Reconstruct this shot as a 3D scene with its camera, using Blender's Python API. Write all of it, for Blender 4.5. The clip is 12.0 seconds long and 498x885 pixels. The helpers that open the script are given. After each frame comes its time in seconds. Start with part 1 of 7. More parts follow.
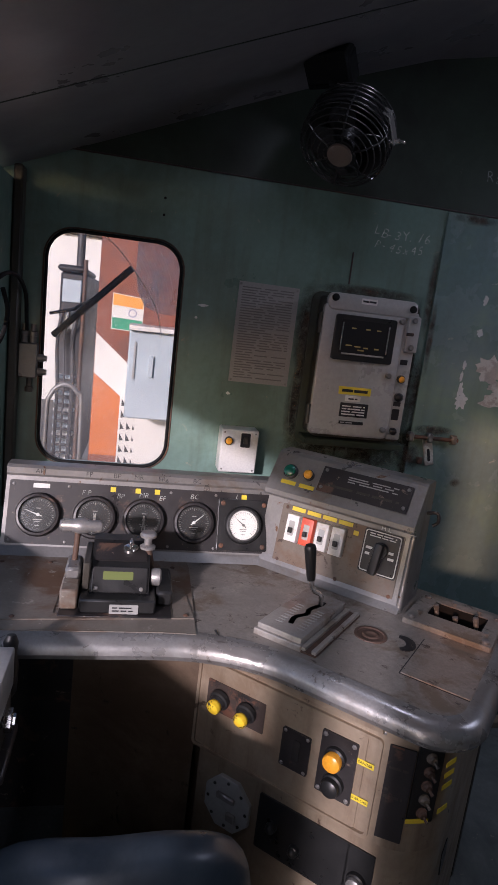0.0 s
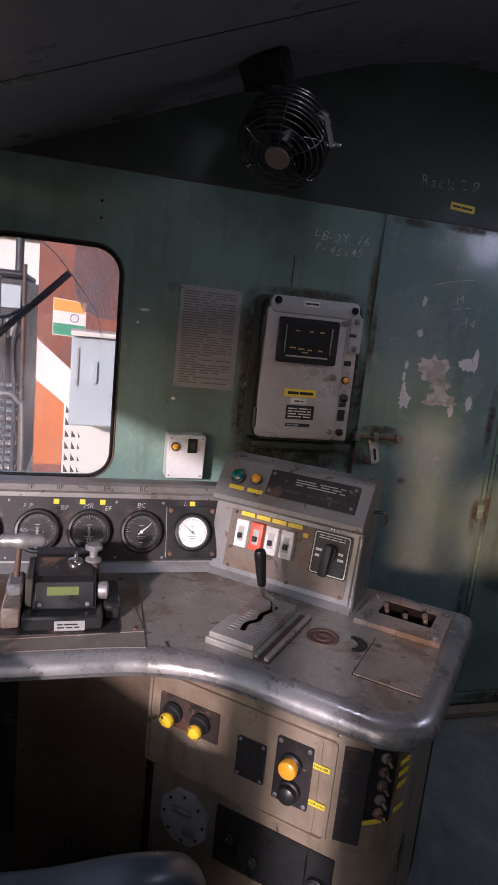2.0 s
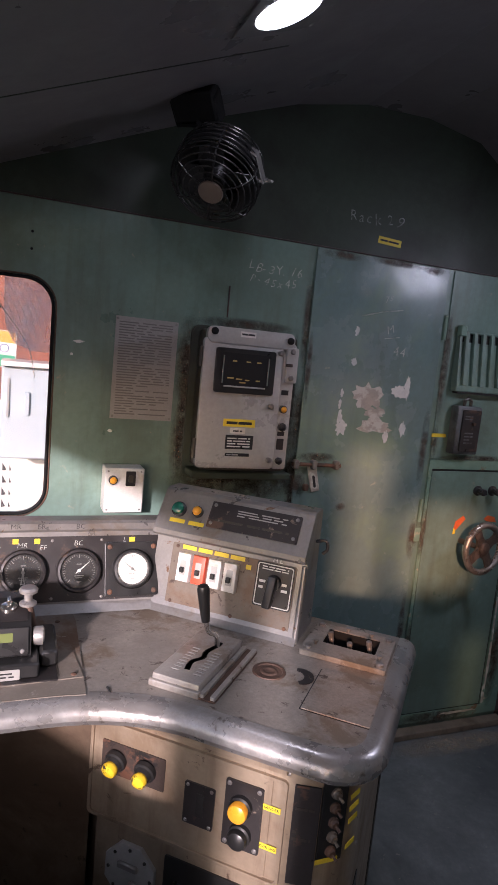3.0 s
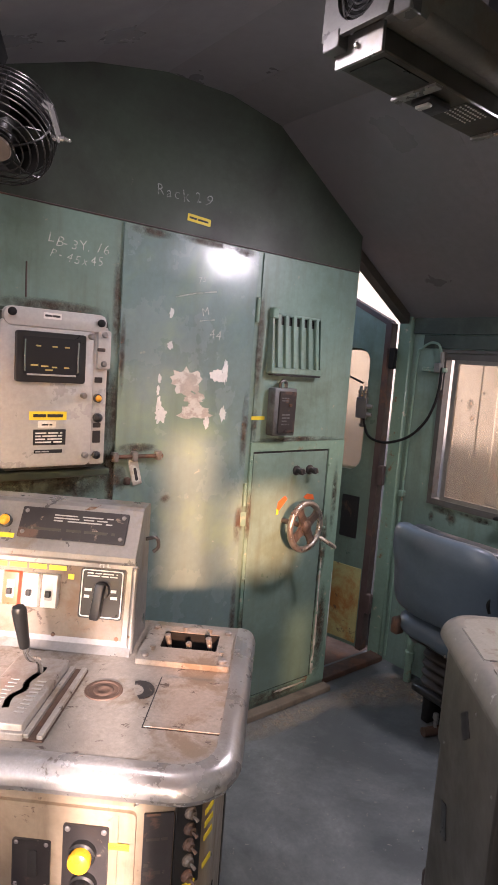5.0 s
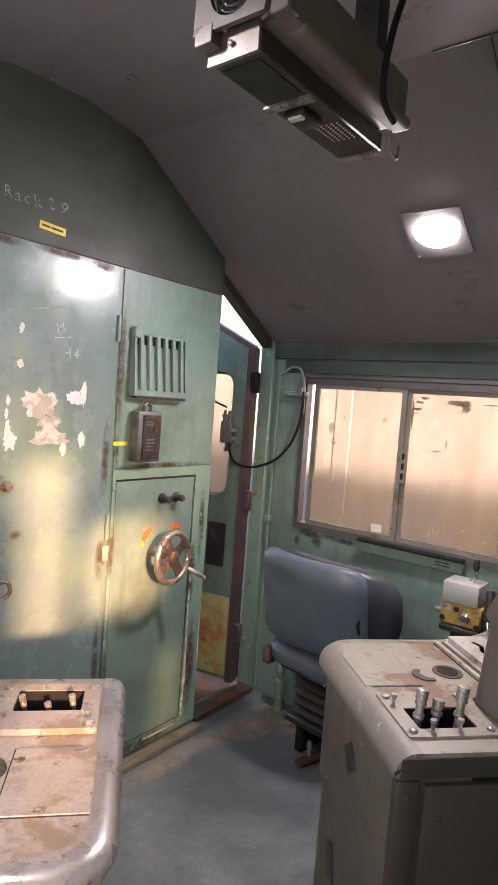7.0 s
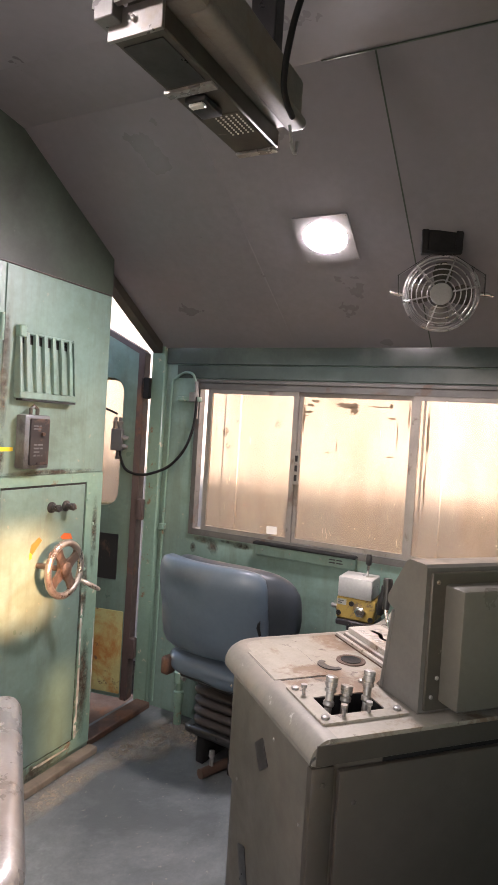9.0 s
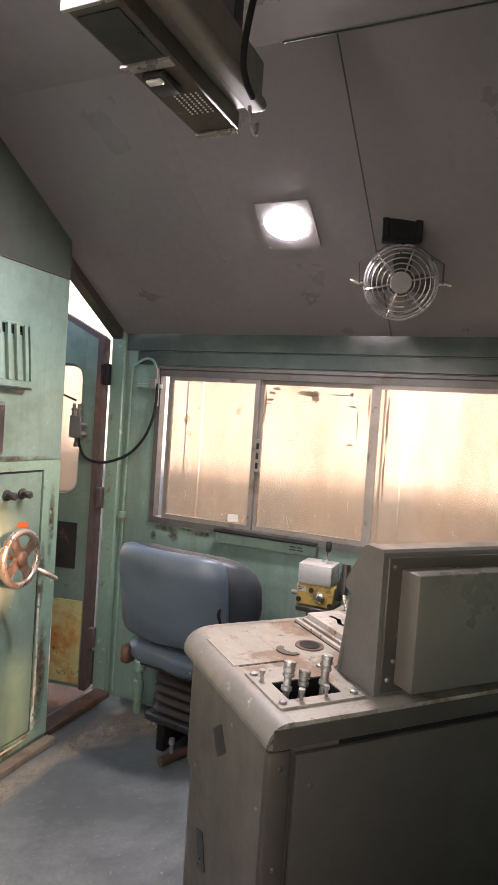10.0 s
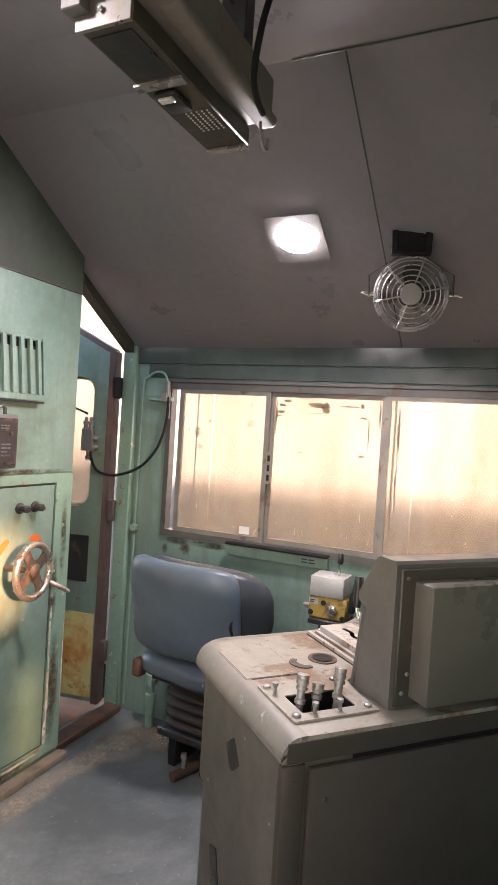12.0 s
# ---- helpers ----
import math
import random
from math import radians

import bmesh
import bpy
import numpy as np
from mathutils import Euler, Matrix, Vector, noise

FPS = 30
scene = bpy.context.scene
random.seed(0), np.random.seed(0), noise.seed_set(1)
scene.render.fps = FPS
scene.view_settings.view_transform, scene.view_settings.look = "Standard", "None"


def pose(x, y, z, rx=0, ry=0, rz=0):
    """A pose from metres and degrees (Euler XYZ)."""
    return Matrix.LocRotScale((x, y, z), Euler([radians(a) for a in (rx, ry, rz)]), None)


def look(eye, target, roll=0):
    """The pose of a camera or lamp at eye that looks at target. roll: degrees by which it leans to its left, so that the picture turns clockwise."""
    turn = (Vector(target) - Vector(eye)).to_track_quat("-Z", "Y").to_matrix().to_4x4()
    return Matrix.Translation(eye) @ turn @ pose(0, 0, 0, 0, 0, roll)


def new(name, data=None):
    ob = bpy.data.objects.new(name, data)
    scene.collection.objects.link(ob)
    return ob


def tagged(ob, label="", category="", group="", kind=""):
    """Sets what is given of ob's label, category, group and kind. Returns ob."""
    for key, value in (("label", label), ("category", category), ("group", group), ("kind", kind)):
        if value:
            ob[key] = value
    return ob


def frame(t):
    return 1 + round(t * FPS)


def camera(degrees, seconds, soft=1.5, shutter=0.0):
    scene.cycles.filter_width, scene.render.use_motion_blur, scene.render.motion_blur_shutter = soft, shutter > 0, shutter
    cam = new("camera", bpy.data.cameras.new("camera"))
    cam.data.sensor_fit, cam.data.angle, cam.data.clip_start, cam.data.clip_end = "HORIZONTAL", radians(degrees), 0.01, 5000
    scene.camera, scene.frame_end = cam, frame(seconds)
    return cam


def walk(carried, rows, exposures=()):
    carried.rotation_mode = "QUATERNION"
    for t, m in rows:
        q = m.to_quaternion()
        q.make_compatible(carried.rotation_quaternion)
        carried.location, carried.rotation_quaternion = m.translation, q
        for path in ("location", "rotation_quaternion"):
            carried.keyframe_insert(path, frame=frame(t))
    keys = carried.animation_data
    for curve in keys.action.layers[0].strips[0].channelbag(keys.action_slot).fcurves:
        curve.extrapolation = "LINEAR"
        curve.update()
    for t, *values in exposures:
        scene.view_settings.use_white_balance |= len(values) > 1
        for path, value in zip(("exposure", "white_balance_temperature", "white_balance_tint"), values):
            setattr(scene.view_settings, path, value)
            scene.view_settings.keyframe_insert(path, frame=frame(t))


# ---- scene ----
cam = camera(44.3, 12.0)
PATH = [
    (0, (-0.028, -1.95, 1.46), (0.355, -0.028, 1.061), 6.8),
    (0.5, (-0.024, -1.948, 1.456), (0.368, -0.022, 1.083), 7.0),
    (1, (-0.024, -1.948, 1.459), (0.434, -0.035, 1.096), 6.8),
    (1.5, (-0.018, -1.938, 1.458), (0.482, -0.043, 1.059), 6.6),
    (2, (-0.014, -1.934, 1.464), (0.525, -0.044, 1.09), 5.9),
    (2.5, (-0.015, -1.926, 1.475), (0.668, -0.066, 1.206), 5.9),
    (2.7, (-0.016, -1.925, 1.479), (0.685, -0.072, 1.208), 5.7),
    (4.3, (-0.003, -1.854, 1.465), (1.03, -0.161, 1.208), 3.4),
    (4.5, (0.002, -1.841, 1.465), (1.109, -0.196, 1.204), 2.9),
    (5, (0.016, -1.807, 1.457), (1.268, -0.268, 1.201), 4.1),
    (5.5, (0.02, -1.785, 1.458), (1.306, -0.268, 1.243), 5.2),
    (6, (0.047, -1.753, 1.457), (1.427, -0.325, 1.216), 4.5),
    (6.5, (0.056, -1.73, 1.451), (1.49, -0.352, 1.238), 4.1),
    (7, (0.067, -1.704, 1.433), (1.647, -0.486, 1.302), 4.3),
    (7.2, (0.064, -1.703, 1.43), (1.679, -0.527, 1.324), 4.0),
    (8.8, (0.061, -1.655, 1.379), (1.84, -0.743, 1.307), 3.3),
    (9, (0.063, -1.657, 1.377), (1.845, -0.752, 1.326), 3.6),
    (9.5, (0.072, -1.661, 1.375), (1.897, -0.843, 1.332), 3.7),
    (10, (0.076, -1.662, 1.37), (1.909, -0.867, 1.292), 3.9),
    (10.5, (0.071, -1.661, 1.368), (1.869, -0.788, 1.313), 4.4),
    (11, (0.067, -1.663, 1.366), (1.855, -0.767, 1.317), 4.3),
    (11.5, (0.065, -1.659, 1.365), (1.867, -0.794, 1.324), 4.2),
    (12, (0.071, -1.66, 1.368), (1.891, -0.832, 1.329), 3.6),
]
EXPOSURES = [(0, -0.22, 5480, 26), (2.0, -0.06, 5540, 28), (2.7, 0.28, 5700, 28), (4.3, 1.70, 6350, 30), (5.0, 2.13, 6600, 30), (6.0, 2.42, 6800, 29), (7.2, 2.67, 6900, 28), (9.0, 3.04, 6950, 27), (12.0, 3.04, 6950, 26)]
walk(cam, [(t, look(eye, target, roll)) for t, eye, target, roll in PATH], EXPOSURES)

# ---- light ----
def make_world():
    w = bpy.data.worlds.new("sky")
    scene.world = w
    w.use_nodes = True
    nt = w.node_tree
    bg = nt.nodes["Background"]
    sky = nt.nodes.new("ShaderNodeTexSky")
    sky.sky_type = 'NISHITA'
    sky.sun_disc = False
    sky.sun_elevation, sky.sun_rotation = radians(14), radians(212)
    nt.links.new(sky.outputs[0], bg.inputs[0])
    bg.inputs[1].default_value = 0.14


make_world()
SUN_WAY = Vector((0.39, 0.62, -0.18))          # the way the sunlight travels
sun = new("sun", bpy.data.lights.new("sun", 'SUN'))
sun.data.energy, sun.data.angle, sun.data.color = 5.0, radians(3.0), (1.0, 0.85, 0.72)
sun.rotation_mode = 'QUATERNION'
sun.rotation_quaternion = SUN_WAY.to_track_quat('-Z', 'Y')


def area_lamp(name, at, way, sx, sy, watts, color, spread=180):
    d = bpy.data.lights.new(name, 'AREA')
    d.shape, d.size, d.size_y, d.energy, d.color, d.spread = 'RECTANGLE', sx, sy, watts, color, radians(spread)
    ob = new(name, d)
    ob.rotation_mode = 'QUATERNION'
    ob.rotation_quaternion = Vector(way).to_track_quat('-Z', 'Y')
    ob.location = at
    return ob


# Added fill lamps for daylight in the unseen side wall and rear bulkhead openings
area_lamp("west_daylight_fill", (-0.385, -1.02, 1.137), (1.0, 0.0, -0.55), 0.48, 1.55, 0.8, (1.0, 0.95, 0.88), 110)
area_lamp("rear_daylight_fill", (-0.29, -2.015, 0.95), (0.45, 1.0, -0.40), 0.16, 1.00, 0.7, (1.0, 0.93, 0.84), 100)


# ---- materials ----
def mat(name, base, rough=0.5, metal=0.0, var=0.12, scale=6.0, second=None, second_at=0.6, second_soft=0.06, second_scale=3.0,
        bump=0.2, bump_scale=60.0, grain=0.10, third=None, third_at=0.68, third_scale=18.0, spec=0.5, coat=0.0, rough_var=0.15, streak=None, streak_amount=0.4):
    """A painted or worn surface: base colour with large and fine variation, and up to two wear colours in patches."""
    m = bpy.data.materials.new(name)
    m.use_nodes = True
    nt = m.node_tree
    L = nt.links.new
    bs = nt.nodes["Principled BSDF"]
    tc = nt.nodes.new("ShaderNodeTexCoord")

    def noise_tex(s, detail=4.0, rough_=0.6, dist=0.0):
        n = nt.nodes.new("ShaderNodeTexNoise")
        n.inputs["Scale"].default_value = s
        n.inputs["Detail"].default_value = detail
        n.inputs["Roughness"].default_value = rough_
        n.inputs["Distortion"].default_value = dist
        L(tc.outputs["Object"], n.inputs["Vector"])
        return n.outputs["Fac"]

    def ramp(fac, a, b, lo=0.0, hi=1.0):
        r = nt.nodes.new("ShaderNodeMapRange")
        r.inputs["From Min"].default_value, r.inputs["From Max"].default_value = a, b
        r.inputs["To Min"].default_value, r.inputs["To Max"].default_value = lo, hi
        L(fac, r.inputs["Value"])
        return r.outputs["Result"]

    def mix(fac, a, b):
        x = nt.nodes.new("ShaderNodeMix")
        x.data_type = 'RGBA'
        L(fac, x.inputs["Factor"])
        for sock, v in ((x.inputs["A"], a), (x.inputs["B"], b)):
            if isinstance(v, tuple):
                sock.default_value = (*v, 1)
            else:
                L(v, sock)
        return x.outputs["Result"]

    lo = tuple(max(0.0, c * (1 - var)) for c in base)
    hi = tuple(min(1.0, c * (1 + var)) for c in base)
    col = mix(ramp(noise_tex(scale, 5), 0.3, 0.7), lo, hi)
    fine = noise_tex(scale * 22, 3)
    col = mix(ramp(fine, 0.25, 0.75, 0, grain * 4), col, tuple(c * 0.6 for c in base))
    second_at, third_at = 0.5 + 0.62 * (second_at - 0.5), 0.5 + 0.62 * (third_at - 0.5)
    second_soft *= 0.6
    if second:
        f2 = ramp(noise_tex(second_scale, 8, 0.68, 0.3), second_at - second_soft, second_at + second_soft)
        col = mix(f2, col, second)
    if third:
        f3 = ramp(noise_tex(third_scale, 7, 0.7, 0.5), third_at - 0.02, third_at + 0.03)
        col = mix(f3, col, third)
    if streak:
        mp = nt.nodes.new("ShaderNodeMapping")
        mp.inputs["Scale"].default_value = (1, 1, 0.10)
        L(tc.outputs["Object"], mp.inputs["Vector"])
        sn = nt.nodes.new("ShaderNodeTexNoise")
        sn.inputs["Scale"].default_value, sn.inputs["Detail"].default_value, sn.inputs["Roughness"].default_value = 17.0, 6, 0.65
        L(mp.outputs[0], sn.inputs["Vector"])
        col = mix(ramp(sn.outputs["Fac"], 0.50, 0.66, 0.0, streak_amount), col, streak)
        col = mix(ramp(noise_tex(0.9, 6, 0.7), 0.42, 0.62, 0.0, streak_amount * 0.8), col, streak)
    L(col, bs.inputs["Base Color"])
    L(ramp(noise_tex(scale * 2.3, 5), 0.3, 0.7, max(0.03, rough - rough_var), min(1, rough + rough_var)), bs.inputs["Roughness"])
    bs.inputs["Metallic"].default_value = metal
    bs.inputs["Specular IOR Level"].default_value = spec
    bs.inputs["Coat Weight"].default_value = coat
    if bump:
        b = nt.nodes.new("ShaderNodeBump")
        b.inputs["Strength"].default_value = bump
        b.inputs["Distance"].default_value = 0.002
        L(noise_tex(bump_scale, 4), b.inputs["Height"])
        L(b.outputs[0], bs.inputs["Normal"])
    return m


def glow(name, color, strength):
    m = bpy.data.materials.new(name)
    m.use_nodes = True
    bs = m.node_tree.nodes["Principled BSDF"]
    bs.inputs["Base Color"].default_value = (*color, 1)
    bs.inputs["Emission Color"].default_value = (*color, 1)
    bs.inputs["Emission Strength"].default_value = strength
    return m


def glass(name, tint, dirt, dirt_amount, dirt_scale=4.0, rough=0.02, ior=1.45):
    """A thin pane: clear, partly covered with a film of dirt, streaked from top to bottom."""
    m = bpy.data.materials.new(name)
    m.use_nodes = True
    nt = m.node_tree
    L = nt.links.new
    nt.nodes.remove(nt.nodes["Principled BSDF"])
    out = nt.nodes["Material Output"]
    tc = nt.nodes.new("ShaderNodeTexCoord")
    mp = nt.nodes.new("ShaderNodeMapping")
    mp.inputs["Scale"].default_value = (1, 1, 0.35)
    L(tc.outputs["Object"], mp.inputs["Vector"])
    n = nt.nodes.new("ShaderNodeTexNoise")
    n.inputs["Scale"].default_value, n.inputs["Detail"].default_value, n.inputs["Roughness"].default_value = dirt_scale, 5, 0.6
    L(mp.outputs[0], n.inputs["Vector"])
    r = nt.nodes.new("ShaderNodeMapRange")
    r.inputs["From Min"].default_value, r.inputs["From Max"].default_value = 0.3, 0.75
    r.inputs["To Min"].default_value, r.inputs["To Max"].default_value = dirt_amount * 0.5, min(1, dirt_amount * 1.5)
    L(n.outputs["Fac"], r.inputs["Value"])
    tr = nt.nodes.new("ShaderNodeBsdfTransparent")
    tr.inputs[0].default_value = (*tint, 1)
    gl = nt.nodes.new("ShaderNodeBsdfGlossy")
    gl.inputs["Roughness"].default_value = rough
    fr = nt.nodes.new("ShaderNodeFresnel")
    fr.inputs["IOR"].default_value = ior
    m1 = nt.nodes.new("ShaderNodeMixShader")
    L(fr.outputs[0], m1.inputs[0])
    L(tr.outputs[0], m1.inputs[1])
    L(gl.outputs[0], m1.inputs[2])
    tl = nt.nodes.new("ShaderNodeBsdfTranslucent")
    tl.inputs[0].default_value = (*dirt, 1)
    df = nt.nodes.new("ShaderNodeBsdfDiffuse")
    df.inputs[0].default_value = (*dirt, 1)
    m3 = nt.nodes.new("ShaderNodeMixShader")
    m3.inputs[0].default_value = 0.35
    L(tl.outputs[0], m3.inputs[1])
    L(df.outputs[0], m3.inputs[2])
    m2 = nt.nodes.new("ShaderNodeMixShader")
    L(r.outputs[0], m2.inputs[0])
    L(m1.outputs[0], m2.inputs[1])
    L(m3.outputs[0], m2.inputs[2])
    L(m2.outputs[0], out.inputs[0])
    return m


GREEN = mat("green_paint", (0.180, 0.284, 0.240), 0.40, var=0.17, scale=2.6, second=(0.13, 0.20, 0.16), second_at=0.62, second_soft=0.10,
            second_scale=2.0, third=(0.30, 0.31, 0.24), third_at=0.76, third_scale=26, bump=0.10, bump_scale=35, streak=(0.10, 0.105, 0.08), streak_amount=0.32)
GREEN_BLUE = mat("blue_green_paint", (0.185, 0.275, 0.265), 0.24, var=0.10, scale=2.4, second=(0.22, 0.32, 0.24), second_at=0.60, second_soft=0.12,
                 second_scale=2.2, third=(0.40, 0.43, 0.38), third_at=0.80, third_scale=22, bump=0.08, bump_scale=30, streak=(0.12, 0.14, 0.12), streak_amount=0.24)
GREEN_WORN = mat("worn_green_paint", (0.19, 0.31, 0.24), 0.40, var=0.12, scale=3, second=(0.20, 0.11, 0.06), second_at=0.70, second_soft=0.03,
                 second_scale=7, third=(0.42, 0.40, 0.30), third_at=0.72, third_scale=20, bump=0.2, bump_scale=40)
DEEP_GREEN = mat("deep_green_paint", (0.060, 0.080, 0.060), 0.46, var=0.18, scale=1.8, second=(0.040, 0.045, 0.037), second_at=0.52, second_soft=0.14,
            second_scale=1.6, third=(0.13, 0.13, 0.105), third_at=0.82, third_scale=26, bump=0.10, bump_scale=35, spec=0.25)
CEIL = mat("ceiling_paint", (0.205, 0.195, 0.206), 0.36, var=0.14, scale=1.6, second=(0.184, 0.170, 0.179), second_at=0.52, second_soft=0.40,
           second_scale=1.2, bump=0.05, bump_scale=18)
FLOOR = mat("floor_steel", (0.222, 0.244, 0.242), 0.55, var=0.25, scale=3, second=(0.088, 0.102, 0.104), second_at=0.51, second_soft=0.17,
            second_scale=1.5, third=(0.26, 0.25, 0.225), third_at=0.74, third_scale=40, bump=0.5, bump_scale=110, grain=0.16)
DESK = mat("worn_desk_top", (0.315, 0.285, 0.248), 0.42, 0.15, var=0.30, scale=6, second=(0.19, 0.150, 0.11), second_at=0.60, second_soft=0.06,
           second_scale=6, third=(0.075, 0.055, 0.045), third_at=0.70, third_scale=30, bump=0.35, bump_scale=90, grain=0.18)
DESK_RUST = mat("desk_top_rusty", (0.225, 0.195, 0.160), 0.5, 0.1, var=0.2, scale=6, second=(0.15, 0.09, 0.055), second_at=0.56, second_soft=0.08,
                second_scale=5, third=(0.36, 0.33, 0.28), third_at=0.70, third_scale=24, bump=0.25, bump_scale=70)
ALU = mat("polished_alu", (0.36, 0.352, 0.342), 0.32, 0.50, var=0.12, scale=7, second=(0.27, 0.255, 0.238), second_at=0.54, second_soft=0.08,
          second_scale=9, third=(0.14, 0.12, 0.105), third_at=0.72, third_scale=30, bump=0.3, bump_scale=80, grain=0.16)
STEEL = mat("brushed_steel", (0.275, 0.266, 0.254), 0.38, 0.5, var=0.15, scale=6, second=(0.22, 0.18, 0.14), second_at=0.68, second_soft=0.09,
            second_scale=5, third=(0.15, 0.08, 0.04), third_at=0.76, third_scale=22, bump=0.15, bump_scale=60)
SWITCH_STEEL = mat("scuffed_switch_steel", (0.175, 0.145, 0.115), 0.46, 0.25, var=0.22, scale=7, second=(0.15, 0.10, 0.065), second_at=0.57, second_soft=0.10, second_scale=7, third=(0.06, 0.04, 0.03), third_at=0.68, third_scale=30, bump=0.2, bump_scale=70)
GATE_STEEL = mat("worn_gate_steel", (0.40, 0.375, 0.34), 0.40, 0.35, var=0.16, scale=9, second=(0.26, 0.22, 0.18), second_at=0.62, second_soft=0.10, second_scale=9, third=(0.12, 0.08, 0.055), third_at=0.74, third_scale=30, bump=0.15, bump_scale=70)
NOSE_GREY = mat("grey_painted_rim", (0.188, 0.176, 0.152), 0.46, 0.2, var=0.15, scale=5, second=(0.20, 0.18, 0.155), second_at=0.58, second_soft=0.08,
                second_scale=6, third=(0.34, 0.33, 0.30), third_at=0.74, third_scale=22, bump=0.12, bump_scale=50)
DESK_PALE = mat("pale_desk_top", (0.25, 0.232, 0.195), 0.46, 0.1, var=0.16, scale=5, second=(0.14, 0.092, 0.060), second_at=0.58, second_soft=0.06,
                second_scale=5, third=(0.07, 0.05, 0.04), third_at=0.70, third_scale=18, bump=0.2, bump_scale=70)
# Darker than the apron steel: the knee space's shade is in this colour
KNEE_SHADED = mat("shaded_brown_knee", (0.15, 0.105, 0.068), 0.5, 0.2, var=0.25, scale=4, second=(0.08, 0.05, 0.03), second_at=0.55, second_soft=0.12, second_scale=3, third=(0.03, 0.02, 0.015), third_at=0.70, third_scale=16, bump=0.15)
APRON = mat("apron_steel", (0.44, 0.36, 0.26), 0.42, 0.30, var=0.15, scale=4, second=(0.28, 0.21, 0.14), second_at=0.58, second_soft=0.12,
            second_scale=3, third=(0.10, 0.07, 0.05), third_at=0.74, third_scale=20, bump=0.12, bump_scale=50, streak=(0.14, 0.09, 0.055), streak_amount=0.5)
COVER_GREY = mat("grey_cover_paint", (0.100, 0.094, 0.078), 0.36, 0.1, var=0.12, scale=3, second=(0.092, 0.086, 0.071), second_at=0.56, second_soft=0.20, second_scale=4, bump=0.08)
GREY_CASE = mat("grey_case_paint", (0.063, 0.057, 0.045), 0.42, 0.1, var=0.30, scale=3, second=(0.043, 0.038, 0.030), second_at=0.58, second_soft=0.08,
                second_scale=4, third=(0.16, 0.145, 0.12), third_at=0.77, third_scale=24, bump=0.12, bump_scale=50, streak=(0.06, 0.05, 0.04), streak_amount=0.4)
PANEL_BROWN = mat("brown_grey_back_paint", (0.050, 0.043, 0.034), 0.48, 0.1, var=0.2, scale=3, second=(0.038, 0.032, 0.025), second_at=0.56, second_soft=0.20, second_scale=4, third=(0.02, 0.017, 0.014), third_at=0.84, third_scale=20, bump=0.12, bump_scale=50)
GREY_LIGHT = mat("light_grey_enamel", (0.42, 0.42, 0.40), 0.34, 0.1, var=0.06, scale=4, second=(0.34, 0.33, 0.30), second_at=0.64, second_soft=0.08,
                 second_scale=5, bump=0.05, bump_scale=40)
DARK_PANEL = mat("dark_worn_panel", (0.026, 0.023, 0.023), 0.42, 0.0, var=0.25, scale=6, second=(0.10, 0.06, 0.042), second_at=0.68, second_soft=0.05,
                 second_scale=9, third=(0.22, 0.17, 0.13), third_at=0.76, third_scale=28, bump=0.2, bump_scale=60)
BLACK = mat("black_plastic", (0.018, 0.018, 0.018), 0.38, var=0.2, scale=8, bump=0.08, bump_scale=60)
RUBBER = mat("black_rubber", (0.012, 0.012, 0.012), 0.7, var=0.2, scale=10, bump=0.1, spec=0.2)
CHROME = mat("chrome", (0.72, 0.70, 0.66), 0.18, 0.95, var=0.1, scale=12, bump=0.05, rough_var=0.08)
WIRE = mat("bright_wire", (0.36, 0.355, 0.35), 0.36, 0.85, var=0.1, scale=12, bump=0)
RUST = mat("rusty_steel", (0.10, 0.060, 0.042), 0.65, 0.1, var=0.25, scale=7, second=(0.17, 0.08, 0.045), second_at=0.62, second_soft=0.08,
           second_scale=8, bump=0.3, bump_scale=80)
RUSTY_BLACK = mat("rusty_black_plate", (0.045, 0.032, 0.026), 0.55, 0.1, var=0.3, scale=9, second=(0.13, 0.06, 0.035), second_at=0.54, second_soft=0.06, second_scale=11, third=(0.012, 0.011, 0.010), third_at=0.62, third_scale=24, bump=0.3, bump_scale=80)
BROWN_EDGE = mat("brown_door_edge", (0.075, 0.05, 0.045), 0.55, 0.0, var=0.2, scale=8, second=(0.13, 0.065, 0.04), second_at=0.62, second_soft=0.06,
                 second_scale=5, bump=0.2)
# Same vinyl as SEAT, with the first seat's shade in the colour
SEAT_SHADED = mat("shaded_blue_vinyl", (0.030, 0.044, 0.060), 0.42, 0.0, var=0.2, scale=4, second=(0.055, 0.068, 0.080), second_at=0.60, second_soft=0.10, second_scale=3, bump=0.2, bump_scale=45)
SHELL_GREY = mat("grey_hood_paint", (0.125, 0.120, 0.110), 0.42, 0.1, var=0.2, scale=4, second=(0.09, 0.082, 0.07), second_at=0.58, second_soft=0.08, second_scale=4, bump=0.1)
RELAY_GREY = mat("relay_grey", (0.125, 0.138, 0.142), 0.42, 0.1, var=0.2, scale=6, second=(0.055, 0.056, 0.055), second_at=0.56, second_soft=0.1, second_scale=8, bump=0.12)
WHEEL_BROWN = mat("wheel_brown", (0.082, 0.062, 0.048), 0.5, 0.3, var=0.25, scale=14, second=(0.14, 0.10, 0.075), second_at=0.58, second_soft=0.06, second_scale=16, bump=0.15)
FADED = mat("faded_ink", (0.185, 0.18, 0.17), 0.7, var=0.15, bump=0)
SEAT = mat("blue_vinyl", (0.070, 0.100, 0.126), 0.44, 0.0, var=0.12, scale=3, second=(0.082, 0.112, 0.138), second_at=0.58, second_soft=0.25,
           second_scale=3, third=(0.22, 0.235, 0.24), third_at=0.85, third_scale=24, bump=0.22, bump_scale=45, coat=0.1)
